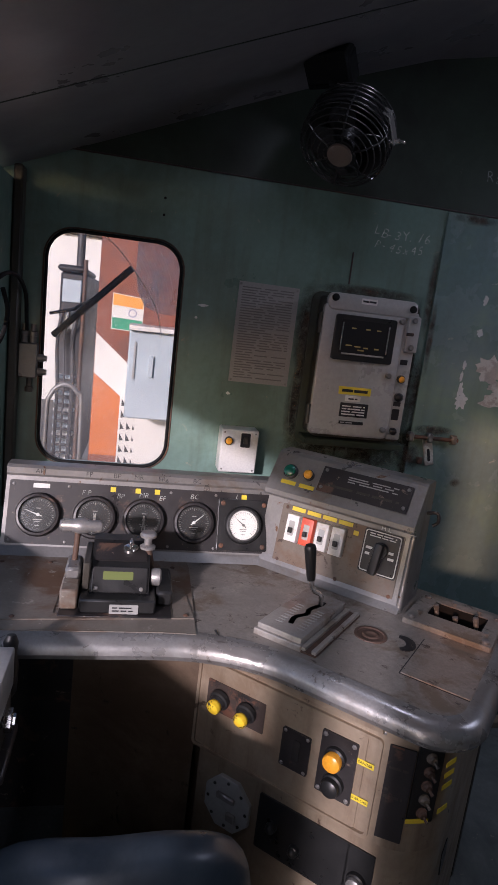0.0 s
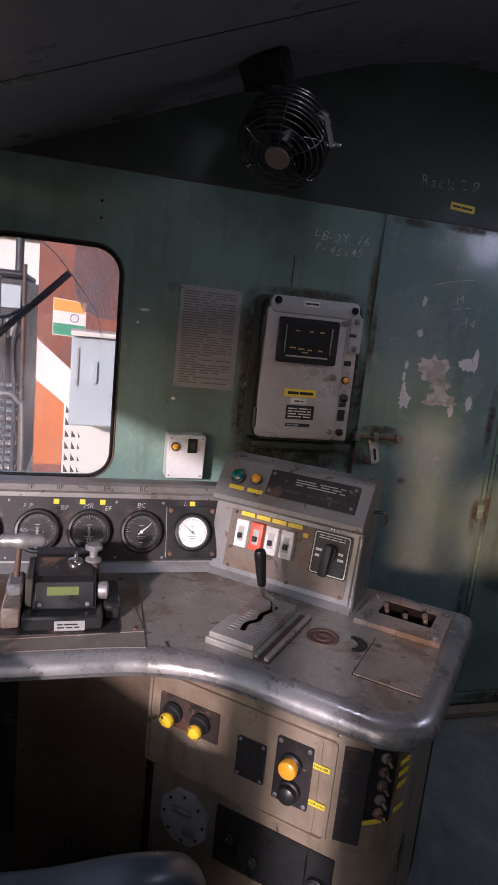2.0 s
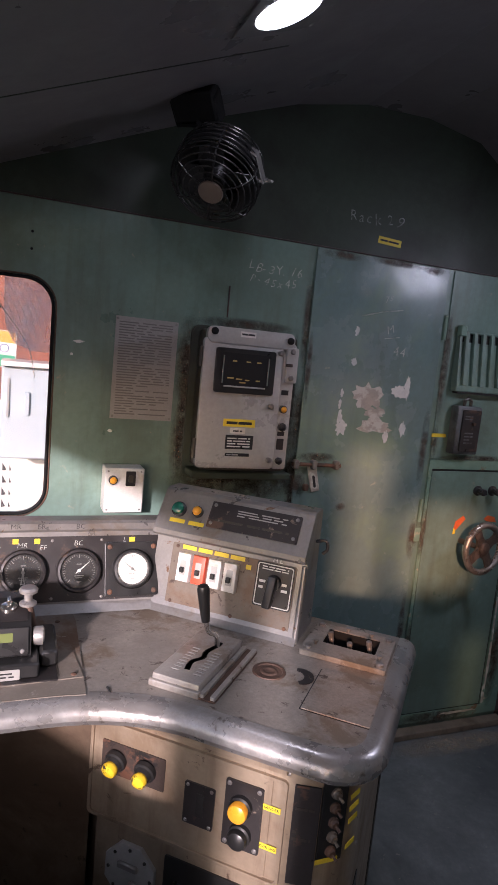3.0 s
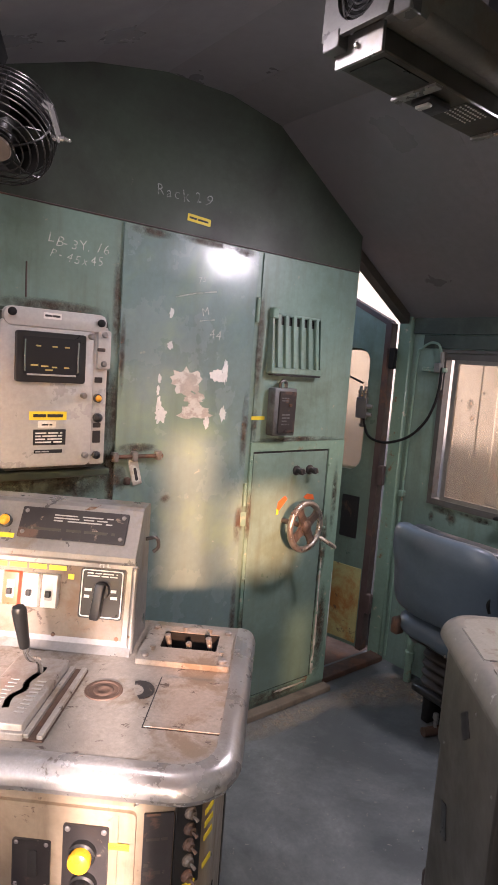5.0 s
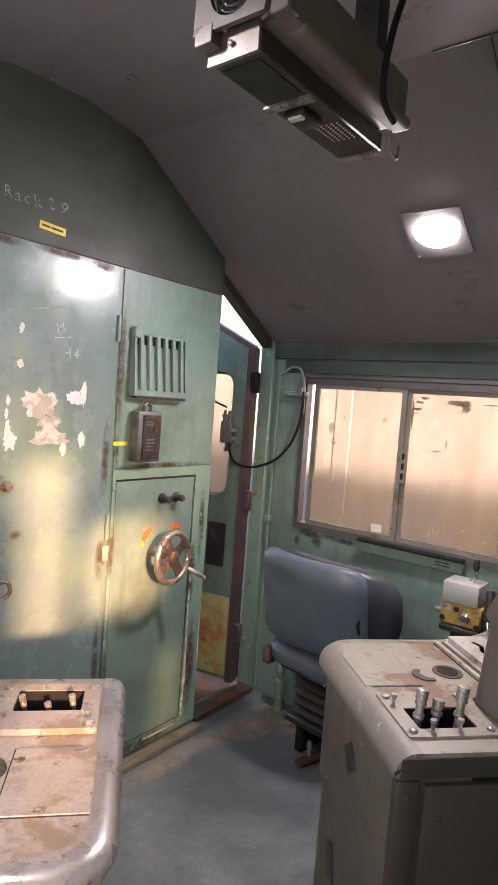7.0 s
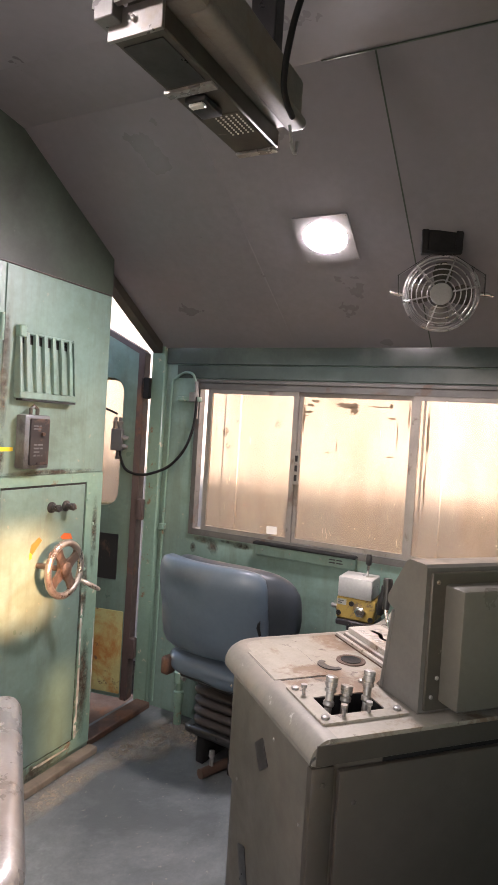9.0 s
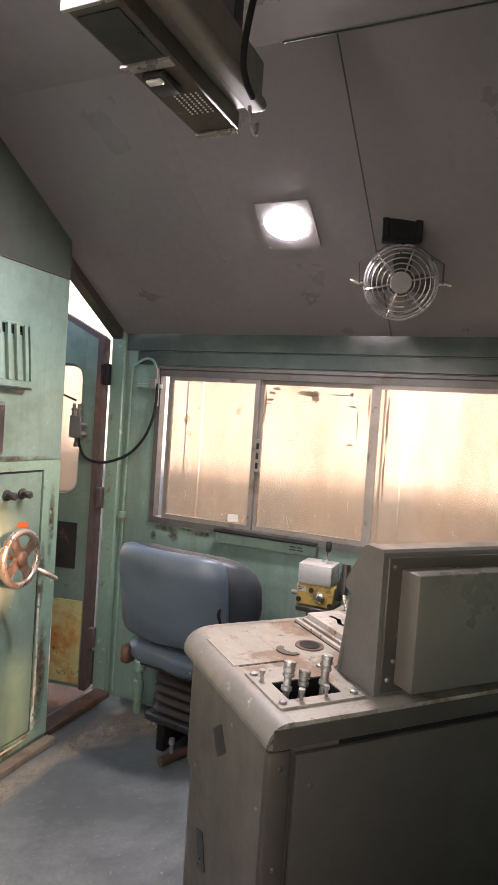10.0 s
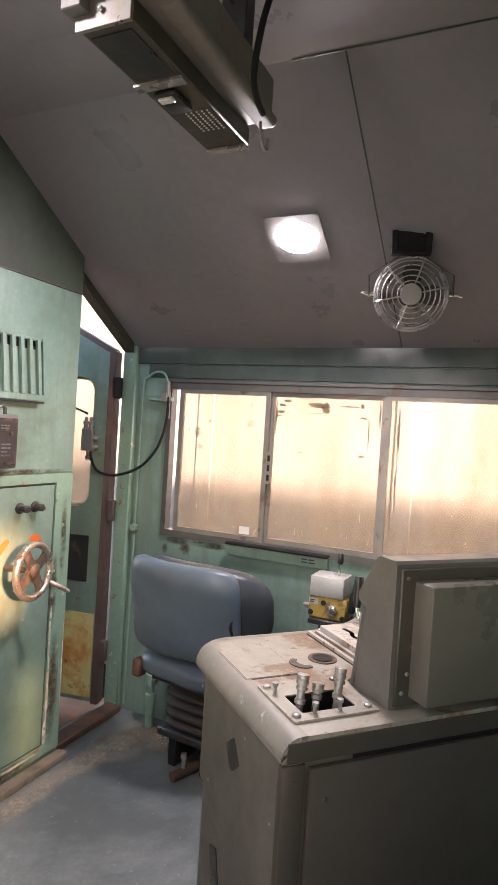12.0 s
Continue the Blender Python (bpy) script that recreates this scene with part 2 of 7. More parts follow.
SEAT_DARK = mat("dark_vinyl", (0.036, 0.045, 0.053), 0.42, 0.0, var=0.2, scale=5, bump=0.2, bump_scale=60)
YELLOW = mat("yellow_label", (0.80, 0.62, 0.03), 0.5, var=0.06, scale=20, bump=0)
OCHRE = mat("ochre_enamel", (0.42, 0.285, 0.07), 0.4, var=0.14, scale=12, second=(0.16, 0.11, 0.06), second_at=0.62, second_soft=0.05, second_scale=16, bump=0.08)
VENT_GREY = mat("vent_grey", (0.17, 0.167, 0.160), 0.36, 0.3, var=0.1, scale=6, second=(0.18, 0.17, 0.155), second_at=0.6, second_soft=0.08, second_scale=7, bump=0.06)
YELLOW_PAINT = mat("yellow_enamel", (0.85, 0.58, 0.02), 0.32, var=0.08, scale=12, second=(0.05, 0.04, 0.03), second_at=0.62, second_soft=0.03,
                   second_scale=34, bump=0.05)
PAINT_RED = mat("red_orange_paint", (0.72, 0.14, 0.03), 0.45, var=0.1, scale=30, bump=0)
# Darker copy of the fan wire, holding the first fan's shade
SHADED_WIRE = mat("shaded_wire", (0.075, 0.073, 0.072), 0.34, 0.7, var=0.1, scale=12, bump=0)
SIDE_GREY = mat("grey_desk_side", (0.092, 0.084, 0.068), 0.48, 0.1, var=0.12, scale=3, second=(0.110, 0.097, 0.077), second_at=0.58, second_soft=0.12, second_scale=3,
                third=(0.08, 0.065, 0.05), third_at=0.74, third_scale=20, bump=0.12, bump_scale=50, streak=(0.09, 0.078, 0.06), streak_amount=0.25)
ORANGE = mat("orange_plastic", (0.90, 0.40, 0.02), 0.3, var=0.05, scale=12, bump=0.02)
RED = mat("red_plastic", (0.62, 0.10, 0.05), 0.4, var=0.1, scale=12, bump=0.02)
WHITE = mat("white_enamel", (0.72, 0.71, 0.67), 0.4, var=0.06, scale=8, second=(0.55, 0.50, 0.42), second_at=0.66, second_soft=0.06, second_scale=9, bump=0.04)
PAPER = mat("printed_paper", (0.34, 0.335, 0.32), 0.6, var=0.08, scale=9, bump=0.04)
TAN = mat("faded_tan_badge", (0.30, 0.235, 0.19), 0.6, var=0.12, scale=20, bump=0.05)
BONE = mat("bone_dial", (0.80, 0.79, 0.74), 0.45, var=0.04, scale=14, bump=0)
INK = mat("black_ink", (0.02, 0.02, 0.02), 0.6, var=0.1, bump=0)
WORN_STEEL = mat("worn_wheel_steel", (0.42, 0.38, 0.33), 0.34, 0.8, var=0.2, scale=14, second=(0.19, 0.145, 0.11), second_at=0.64, second_soft=0.12, second_scale=18, bump=0.1)
# Yellow puts sunlight into the kick plate's colour; orange and brown are rust
KICK_SUNLIT = mat("sunlit_kick_paint", (0.52, 0.49, 0.22), 0.5, var=0.15, scale=5, second=(0.42, 0.19, 0.05), second_at=0.60, second_soft=0.12, second_scale=5, third=(0.16, 0.09, 0.05), third_at=0.70, third_scale=16, bump=0.2)
SMUDGE = mat("smudged_chalk", (0.30, 0.32, 0.30), 0.85, var=0.3, scale=40, second=(0.09, 0.105, 0.09), second_at=0.54, second_soft=0.10, second_scale=30, bump=0)
FAINT = mat("faint_chalk", (0.56, 0.59, 0.55), 0.85, var=0.3, scale=50, second=(0.24, 0.29, 0.25), second_at=0.58, second_soft=0.06, second_scale=60, bump=0)
GREEN_DARK = mat("dark_green_gloss", (0.056, 0.076, 0.070), 0.13, var=0.15, scale=3, second=(0.070, 0.092, 0.083), second_at=0.6, second_soft=0.1, second_scale=4, bump=0.12, bump_scale=12)
CHALK = mat("chalk_white", (0.75, 0.77, 0.74), 0.8, var=0.12, scale=60, bump=0)
PEEL = mat("bare_patch", (0.46, 0.42, 0.36), 0.7, var=0.25, scale=14, second=(0.62, 0.62, 0.56), second_at=0.52, second_soft=0.06, second_scale=18, bump=0.3)
GREEN_LAMP = mat("green_lens", (0.01, 0.13, 0.085), 0.15, var=0.1, bump=0, coat=0.6)
LCD = glow("lit_lcd", (0.12, 0.15, 0.03), 0.06)
FILM = glass("wiper_dust", (0.96, 0.97, 0.97), (0.93, 0.94, 0.95), 0.42, 9.0, ior=1.18)
SCREEN = glass("windscreen", (0.97, 0.98, 0.98), (0.85, 0.87, 0.88), 0.09, 7.0, ior=1.18)
# Tints that dim and warm the sun through the added rear panes
SUN_DIM_PANE = glass("sun_dim_pane", (0.36, 0.325, 0.23), (0.6, 0.5, 0.35), 0.06, 4.0)
SUN_TINT_PANE = glass("sun_tint_pane", (0.80, 0.63, 0.50), (0.7, 0.6, 0.4), 0.06, 4.0)
CLEAR = glass("dusty_glass", (0.96, 0.97, 0.95), (0.8, 0.8, 0.78), 0.05, 5.0)
DIRTY = glass("dirty_yellow_glass", (0.96, 0.915, 0.84), (0.52, 0.40, 0.27), 0.30, 5.0)


# ---- mesh helpers ----
def part(name, bm, material, parent=None, label="", smooth=True, angle=40):
    """Links a bmesh as one mesh object, under a thing or a part, or at top level."""
    me = bpy.data.meshes.new(name)
    bm.normal_update()
    bm.to_mesh(me)
    bm.free()
    if smooth:
        me.polygons.foreach_set("use_smooth", [True] * len(me.polygons))
        me.set_sharp_from_angle(angle=radians(angle))
    for m in (material if isinstance(material, (list, tuple)) else (material,)):
        me.materials.append(m)
    ob = new(name, me)
    if parent is not None:
        ob.parent = parent
        ob.matrix_parent_inverse = (Matrix.Translation(parent.location) if parent.parent is None else Matrix.Identity(4)).inverted()
        if parent.parent is not None:
            ob.matrix_parent_inverse = Matrix.Identity(4)
    if label:
        ob["label"] = label
    return ob


def thing(name, at, label, category, group="", kind=""):
    ob = new(name)
    ob.location = at
    ob.empty_display_size = 0.05
    return tagged(ob, label, category, group, kind)


def add_box(bm, lo, hi, bevel=0.0, m=None, segs=1):
    c = [(a + b) / 2 for a, b in zip(lo, hi)]
    s = [max(1e-5, abs(b - a)) for a, b in zip(lo, hi)]
    r = bmesh.ops.create_cube(bm, size=1, matrix=Matrix.LocRotScale(c, None, s))
    vs = r["verts"]
    if bevel:
        es = list({e for v in vs for e in v.link_edges})
        b = bmesh.ops.bevel(bm, geom=es, offset=min(bevel, min(s) * 0.45), segments=segs, affect='EDGES', profile=0.5)
        vs = list({v for v in b["verts"]} | {v for v in vs if v.is_valid})
        fs = {f for v in vs for f in v.link_faces}
        vs = list({v for f in fs for v in f.verts})
    if m is not None:
        bmesh.ops.transform(bm, matrix=m, verts=vs)
    return vs


def box(lo, hi, bevel=0.0, m=None, segs=1):
    bm = bmesh.new()
    add_box(bm, lo, hi, bevel, m, segs)
    return bm


def add_cyl(bm, a, b, r, r2=None, segs=16, caps=True):
    a, b = Vector(a), Vector(b)
    d = b - a
    q = d.to_track_quat('Z', 'Y').to_matrix().to_4x4()
    res = bmesh.ops.create_cone(bm, cap_ends=caps, segments=segs, radius1=r, radius2=r if r2 is None else r2, depth=d.length,
                                matrix=Matrix.Translation((a + b) / 2) @ q)
    return res["verts"]


def cyl(a, b, r, r2=None, segs=16):
    bm = bmesh.new()
    add_cyl(bm, a, b, r, r2, segs)
    return bm


def add_lathe(bm, profile, m, segs=20):
    """Turns (radius, height) pairs round z, then lays them by m."""
    rings = []
    for r, h in profile:
        if r < 1e-6:
            rings.append([bm.verts.new(m @ Vector((0, 0, h)))])
        else:
            rings.append([bm.verts.new(m @ Vector((r * math.cos(2 * math.pi * i / segs), r * math.sin(2 * math.pi * i / segs), h))) for i in range(segs)])
    for p, q in zip(rings, rings[1:]):
        for i in range(segs):
            j = (i + 1) % segs
            if len(p) == 1 and len(q) > 1:
                bm.faces.new((p[0], q[i], q[j]))
            elif len(q) == 1 and len(p) > 1:
                bm.faces.new((p[i], p[j], q[0]))
            elif len(p) > 1:
                bm.faces.new((p[i], p[j], q[j], q[i]))
    bmesh.ops.recalc_face_normals(bm, faces=bm.faces[:])


def lathe(profile, m, segs=20):
    bm = bmesh.new()
    add_lathe(bm, profile, m, segs)
    return bm


def add_tube(bm, pts, r, segs=8, closed=False):
    """A round bar along a line of points."""
    pts = [Vector(p) for p in pts]
    n = len(pts)
    rings = []
    up = Vector((0.123, 0.456, 0.88)).normalized()
    for i, p in enumerate(pts):
        a = pts[(i - 1) % n] if (i or closed) else p
        b = pts[(i + 1) % n] if (i < n - 1 or closed) else p
        d = (b - a).normalized()
        x = d.cross(up)
        if x.length < 1e-3:
            x = d.orthogonal()
        x.normalize()
        y = d.cross(x)
        rings.append([bm.verts.new(p + r * (math.cos(2 * math.pi * k / segs) * x + math.sin(2 * math.pi * k / segs) * y)) for k in range(segs)])
    pairs = list(zip(rings, rings[1:])) + ([(rings[-1], rings[0])] if closed else [])
    for p, q in pairs:
        for k in range(segs):
            j = (k + 1) % segs
            bm.faces.new((p[k], p[j], q[j], q[k]))
    if not closed:
        bm.faces.new(rings[0])
        bm.faces.new(list(reversed(rings[-1])))
    bmesh.ops.recalc_face_normals(bm, faces=bm.faces[:])


def tube(pts, r, segs=8, closed=False):
    bm = bmesh.new()
    add_tube(bm, pts, r, segs, closed)
    return bm


def curve_pts(ctrl, steps=8):
    """A smooth line through control points (Catmull-Rom)."""
    c = [Vector(p) for p in ctrl]
    c = [2 * c[0] - c[1]] + c + [2 * c[-1] - c[-2]]
    out = []
    for i in range(1, len(c) - 2):
        p0, p1, p2, p3 = c[i - 1:i + 3]
        for s in range(steps):
            t = s / steps
            out.append(0.5 * ((2 * p1) + (p2 - p0) * t + (2 * p0 - 5 * p1 + 4 * p2 - p3) * t * t + (3 * p1 - p0 - 3 * p2 + p3) * t ** 3))
    out.append(c[-2])
    return out


def rounded(w, h, r, n=6, cx=0.0, cy=0.0):
    """The outline of a rectangle with round corners, anticlockwise."""
    out = []
    for sx, sy, a0 in ((1, 1, 0), (-1, 1, 90), (-1, -1, 180), (1, -1, 270)):
        for i in range(n + 1):
            a = radians(a0 + 90 * i / n)
            out.append((cx + sx * (w / 2 - r) + r * math.cos(a), cy + sy * (h / 2 - r) + r * math.sin(a)))
    return out


def add_prism(bm, outline, z0, z1, m=Matrix.Identity(4), bevel=0.0, holes=()):
    """Raises an outline in the x, y plane from z0 to z1, with holes through it, and lays it by m."""
    loops = [outline, *holes]
    before = set(bm.verts)
    bottom, top = [], []
    edges = {0: [], 1: []}
    for lp in loops:
        vb = [bm.verts.new((x, y, z0)) for x, y in lp]
        vt = [bm.verts.new((x, y, z1)) for x, y in lp]
        bottom.append(vb)
        top.append(vt)
        n = len(lp)
        for i in range(n):
            j = (i + 1) % n
            bm.faces.new((vb[i], vb[j], vt[j], vt[i]))
    if not holes:
        bm.faces.new(list(reversed(bottom[0])))
        ft = bm.faces.new(top[0])
        if bevel:
            b = bmesh.ops.bevel(bm, geom=list(ft.edges), offset=bevel, segments=2, affect='EDGES', profile=0.5)
    else:
        for group in (bottom, top):
            es = []
            for vs in group:
                for i in range(len(vs)):
                    es.append(bm.edges.get((vs[i], vs[(i + 1) % len(vs)])))
            bmesh.ops.triangle_fill(bm, edges=es, use_beauty=True)
    vs = [v for v in bm.verts if v not in before]
    bmesh.ops.recalc_face_normals(bm, faces=bm.faces[:])
    bmesh.ops.transform(bm, matrix=m, verts=vs)


def prism(outline, z0, z1, m=Matrix.Identity(4), bevel=0.0, holes=()):
    bm = bmesh.new()
    add_prism(bm, outline, z0, z1, m, bevel, holes)
    return bm


XZ = pose(0, 0, 0, 90, 0, 0)        # lays x, y, z to x, z, -y: a wall that faces the south, z1 towards the viewer


def facing(x, y, z, yaw=0.0, tilt=0.0):
    """A frame on a face: its x to the right, its y up, its z out of the face. yaw turns it about the vertical, tilt leans it back."""
    return pose(x, y, z, 0, 0, yaw) @ pose(0, 0, 0, 90 - tilt, 0, 0)


def lettering(name, text, size, m, material, parent=None, depth=0.0006, align='LEFT', shear=0.0, squeeze=1.0, thin=0.0):
    c = bpy.data.curves.new(name, 'FONT')
    c.body, c.size, c.extrude, c.align_x, c.align_y, c.shear = text, size, depth, align, 'CENTER', shear
    c.resolution_u = 2
    c.offset = -thin * size
    tmp = new(name, c)
    me = bpy.data.meshes.new_from_object(tmp.evaluated_get(bpy.context.evaluated_depsgraph_get()))
    bpy.data.objects.remove(tmp)
    me.transform(m @ Matrix.Diagonal((squeeze, 1, 1, 1)))
    me.materials.clear()
    me.materials.append(material)
    ob = new(name, me)
    if parent is not None:
        ob.parent = parent
        ob.matrix_parent_inverse = Matrix.Translation(parent.location).inverted() if parent.parent is None else Matrix.Identity(4)
    return ob

# ---- the cab: walls, floor, ceiling ----
ROOF = [(-0.46, 1.782), (0.55, 2.199), (0.80, 2.290), (1.05, 2.345), (1.30, 2.355), (1.53, 2.320), (2.56, 1.683)]
WEST, EAST, SOUTH, NORTH = -0.40, 2.50, -2.03, 0.0


def roof_z(x):
    for (x0, z0), (x1, z1) in zip(ROOF, ROOF[1:]):
        if x0 <= x <= x1:
            return z0 + (z1 - z0) * (x - x0) / (x1 - x0)
    return ROOF[-1][1]


def end_wall(x0, x1, lift=0.02):
    """The outline (x, z) of a cross wall from x0 to x1 under the roof."""
    xs = [x0] + [x for x, z in ROOF if x0 < x < x1] + [x1]
    return [(x0, 0.0), (x1, 0.0)] + [(x, roof_z(x) + lift) for x in reversed(xs)]


tagged(part("floor", box((-0.46, -2.20, -0.06), (2.56, 0.14, 0.0)), FLOOR), "worn blue-grey steel floor with dark stains", "floor", kind="structure")

WIN_N = rounded(0.398, 0.702, 0.080, 8, -0.110, 1.298)
tagged(part("wall_north", prism(end_wall(-0.46, 2.02), -0.035, 0.0, XZ, holes=[WIN_N]), GREEN), "green painted steel bulkhead with chalk marks and scuffs",
       "wall", kind="structure")
tagged(part("wall_north_upper", prism([(2.02, roof_z(2.02) - 0.045), (2.46, roof_z(2.46) - 0.045), (2.46, roof_z(2.46) + 0.02), (2.02, roof_z(2.02) + 0.02)],
                                      -0.10, -0.05, XZ), GREY_CASE), "dark sloping lintel above the open doorway", "wall", kind="structure")
tagged(part("corner_post", box((2.476, 0.042, 0.0), (2.56, 0.12, 1.76), 0.006), GREEN_WORN), "green painted corner post beside the open doorway", "post", kind="structure")


def side_wall(name, x, out, y0, y1, hole):
    """A side wall at x whose outer face lies at x + out, with one long window opening."""
    m = Matrix(((0, 0, 1, 0), (1, 0, 0, 0), (0, 1, 0, 0), (0, 0, 0, 1)))
    a, b = sorted((x, x + out))
    o = [(y0, 0.0), (y1, 0.0), (y1, 1.76), (y0, 1.76)]
    (h0, h1, g0, g1) = hole
    return part(name, prism(o, a, b, m, holes=[[(h0, g0), (h1, g0), (h1, g1), (h0, g1)]]), GREEN)


tagged(side_wall("wall_east", EAST, 0.05, -2.20, 0.04, (-1.78, -0.135, 0.875, 1.555)), "green painted side wall with a long sliding window", "wall", kind="structure")
# The west opening is out of view; its size shapes sunlight on the desk
tagged(side_wall("wall_west", WEST, -0.05, -2.20, 0.04, (-2.02, -0.20, 0.875, 1.40)), "green painted side wall with a long window opening", "wall", kind="structure")
# The first three are unseen openings added to shape the sun patches
REAR_OPENINGS = [(0.22, 0.70, 0.05, -0.062, 1.44), (0.40, 0.35, 0.06, 0.29, 1.39), (0.15, 0.36, 0.03, 0.55, 0.825), (0.40, 0.735, 0.085, 2.23, 1.298)]
REAR_DOORWAY = [(-0.390, 0.03), (-0.150, 0.03), (-0.150, 1.62), (-0.390, 1.50)]      # unseen doorway, narrowed to shape the sunlight, its head sloping with the roof
south = bmesh.new()
add_prism(south, end_wall(-0.46, 2.56), 2.03, 2.065, XZ, holes=[rounded(w, h, r, 6, x, z) for w, h, r, x, z in REAR_OPENINGS] + [REAR_DOORWAY])
tagged(part("wall_south", south, GREEN), "green painted rear bulkhead, its doorway and small openings shaped for the sunlight", "wall", kind="structure")
for k, (w, h, r, x, z) in enumerate(REAR_OPENINGS[:3]):
    tagged(part("window_%d" % (k + 3), prism(rounded(w + 0.01, h + 0.01, r, 6, x, z), 2.045, 2.049, XZ), SUN_DIM_PANE if k == 2 else SUN_TINT_PANE, smooth=False), "added tinted pane that dims the sun, in the rear bulkhead", "window", kind="structure")


tagged(part("wall_north_top", prism([(x, max(z, 1.873)) for x, z in end_wall(-0.398, 2.018, 0.012)], 0.0005, 0.003, XZ), DEEP_GREEN, smooth=False),
       "darker grey-green panel at the top of the bulkhead", "wall", kind="structure")


def make_ceiling():
    bm = bmesh.new()
    y0, y1 = -2.20, 0.12
    low = [(x, z) for x, z in ROOF]
    up = [(x, z + 0.04) for x, z in reversed(ROOF)]
    m = pose(0, 0, 0, 90, 0, 0)
    add_prism(bm, low + up, -y1, -y0, m)
    # cover strips over the panel joints
    for ys in (-0.50, -1.19, -1.75):
        for (xa, za), (xb, zb) in zip(ROOF, ROOF[1:]):
            if (xb < 0.6 and ys > -1) or (xa > 1.5 and ys < -1):
                was = set(bm.faces)
                n = Vector((-(zb - za), 0, xb - xa)).normalized()
                pts = [Vector((xa, ys - 0.0022, za)), Vector((xb, ys - 0.0022, zb)), Vector((xb, ys + 0.0022, zb)), Vector((xa, ys + 0.0022, za))]
                lo = [bm.verts.new(p - n * 0.0012) for p in pts]
                hi = [bm.verts.new(p + n * 0.004) for p in pts]
                bm.faces.new(lo)
                for i in range(4):
                    bm.faces.new((lo[i], lo[(i + 1) % 4], hi[(i + 1) % 4], hi[i]))
                for f in bm.faces:
                    if f not in was:
                        f.material_index = 1
    (xa, za), (xb, zb) = ROOF[-2:]                # a low cover strip running down the sloping side
    add_box(bm, (0, -0.010, -0.0010), (math.hypot(xb - xa, zb - za), 0.010, 0.004), 0.0, pose(xa, -0.615, za, 0, math.degrees(math.atan2(za - zb, xb - xa)), 0))
    was = set(bm.faces)
    add_box(bm, (1.528, -1.98, 2.3168), (1.532, -1.05, 2.320))
    for f in bm.faces:
        if f not in was:
            f.material_index = 1
    bmesh.ops.recalc_face_normals(bm, faces=bm.faces[:])
    return bm


tagged(part("ceiling", make_ceiling(), (CEIL, DEEP_GREEN), smooth=False), "dark grey arched steel ceiling with panel joints", "ceiling", kind="structure")

# the bright side of the yard
tagged(part("ground", box((-40, -40, -1.75), (60, 60, -1.65)), mat("ballast", (0.24, 0.22, 0.195), 0.9, var=0.3, scale=2, bump=0.6, bump_scale=20, second=(0.22, 0.19, 0.16), second_scale=6)),
       "pale stone ballast of the yard", "ground", kind="structure")


# ---- control desk ----
TH = -42.0
D = pose(0, 0, 0, 0, 0, TH)                       # x along the angled wing, y to its back
TOP = 0.792


def uv(u, v):
    p = D @ Vector((u, v, 0))
    return (p.x, p.y)


def desk_edge(r):
    """The front line of the worktop, at a distance r inside its rim."""
    k, f = 0.45 - r, -0.805 + r
    pts = [(-0.395, f), (0.06, f)]
    a, b, c = Vector((0.06, f)), Vector((0.23, f)), Vector(uv(0.84, -k))
    for i in range(1, 9):
        t = i / 8
        p = (1 - t) ** 2 * a + 2 * t * (1 - t) * b + t * t * c
        pts.append((p.x, p.y))
    rad = 0.11 - r
    for i in range(11):
        t = radians(-90 + 90 * i / 10)
        pts.append(uv(1.09 + rad * math.cos(t), -0.34 + rad * math.sin(t)))
    pts.append(uv(1.20 - r, -0.10))
    pts.append(uv(1.20 - r, 0.02))
    pts.append(uv(1.20 - r, 0.140))
    return pts


def sweep_rim(path, r, top, drop):
    """A rounded rim whose section bulges outward from the path."""
    bm = bmesh.new()
    sec = [(-0.012, 0.0)] + [(r * math.cos(radians(90 - 15 * i)), -r + r * math.sin(radians(90 - 15 * i))) for i in range(7)]
    sec += [(r, -drop + 0.016), (r - 0.006, -drop + 0.004), (r - 0.016, -drop), (0.0, -drop)]
    rings = []
    n = len(path)
    for i, p in enumerate(path):
        a, b = Vector(path[max(0, i - 1)]), Vector(path[min(n - 1, i + 1)])
        d = (b - a).normalized()
        o = Vector((d.y, -d.x))
        rings.append([bm.verts.new((p[0] + o.x * k, p[1] + o.y * k, top + z)) for k, z in sec])
    for p, q in zip(rings, rings[1:]):
        for k in range(len(sec) - 1):
            bm.faces.new((p[k], q[k], q[k + 1], p[k + 1]))
    bm.faces.new(rings[0])
    bm.faces.new(list(reversed(rings[-1])))
    bmesh.ops.recalc_face_normals(bm, faces=bm.faces[:])
    return bm


VZ = Matrix(((0, 0, 1, 0), (1, 0, 0, 0), (0, 1, 0, 0), (0, 0, 0, 1)))       # a section in y, z pushed along x


def on_face(name, parent, m, x, y, w, h, material, depth=0.003, r=0.002, lift=0.0, label="", bevel=0.0):
    """A plate of width w and height h on a face frame m."""
    return part(name, prism(rounded(w, h, min(r, w * 0.49, h * 0.49), 3, x, y), lift, lift + depth, m, bevel), material, parent, label, smooth=False)


def screw_heads(name, parent, m, spots, r=0.005, h=0.003, material=None):
    for x, y in spots:
        part(name, lathe([(0, h), (r * 0.6, h), (r, h * 0.4), (r, -0.001)], m @ Matrix.Translation((x, y, 0)), 10), material or STEEL, parent)


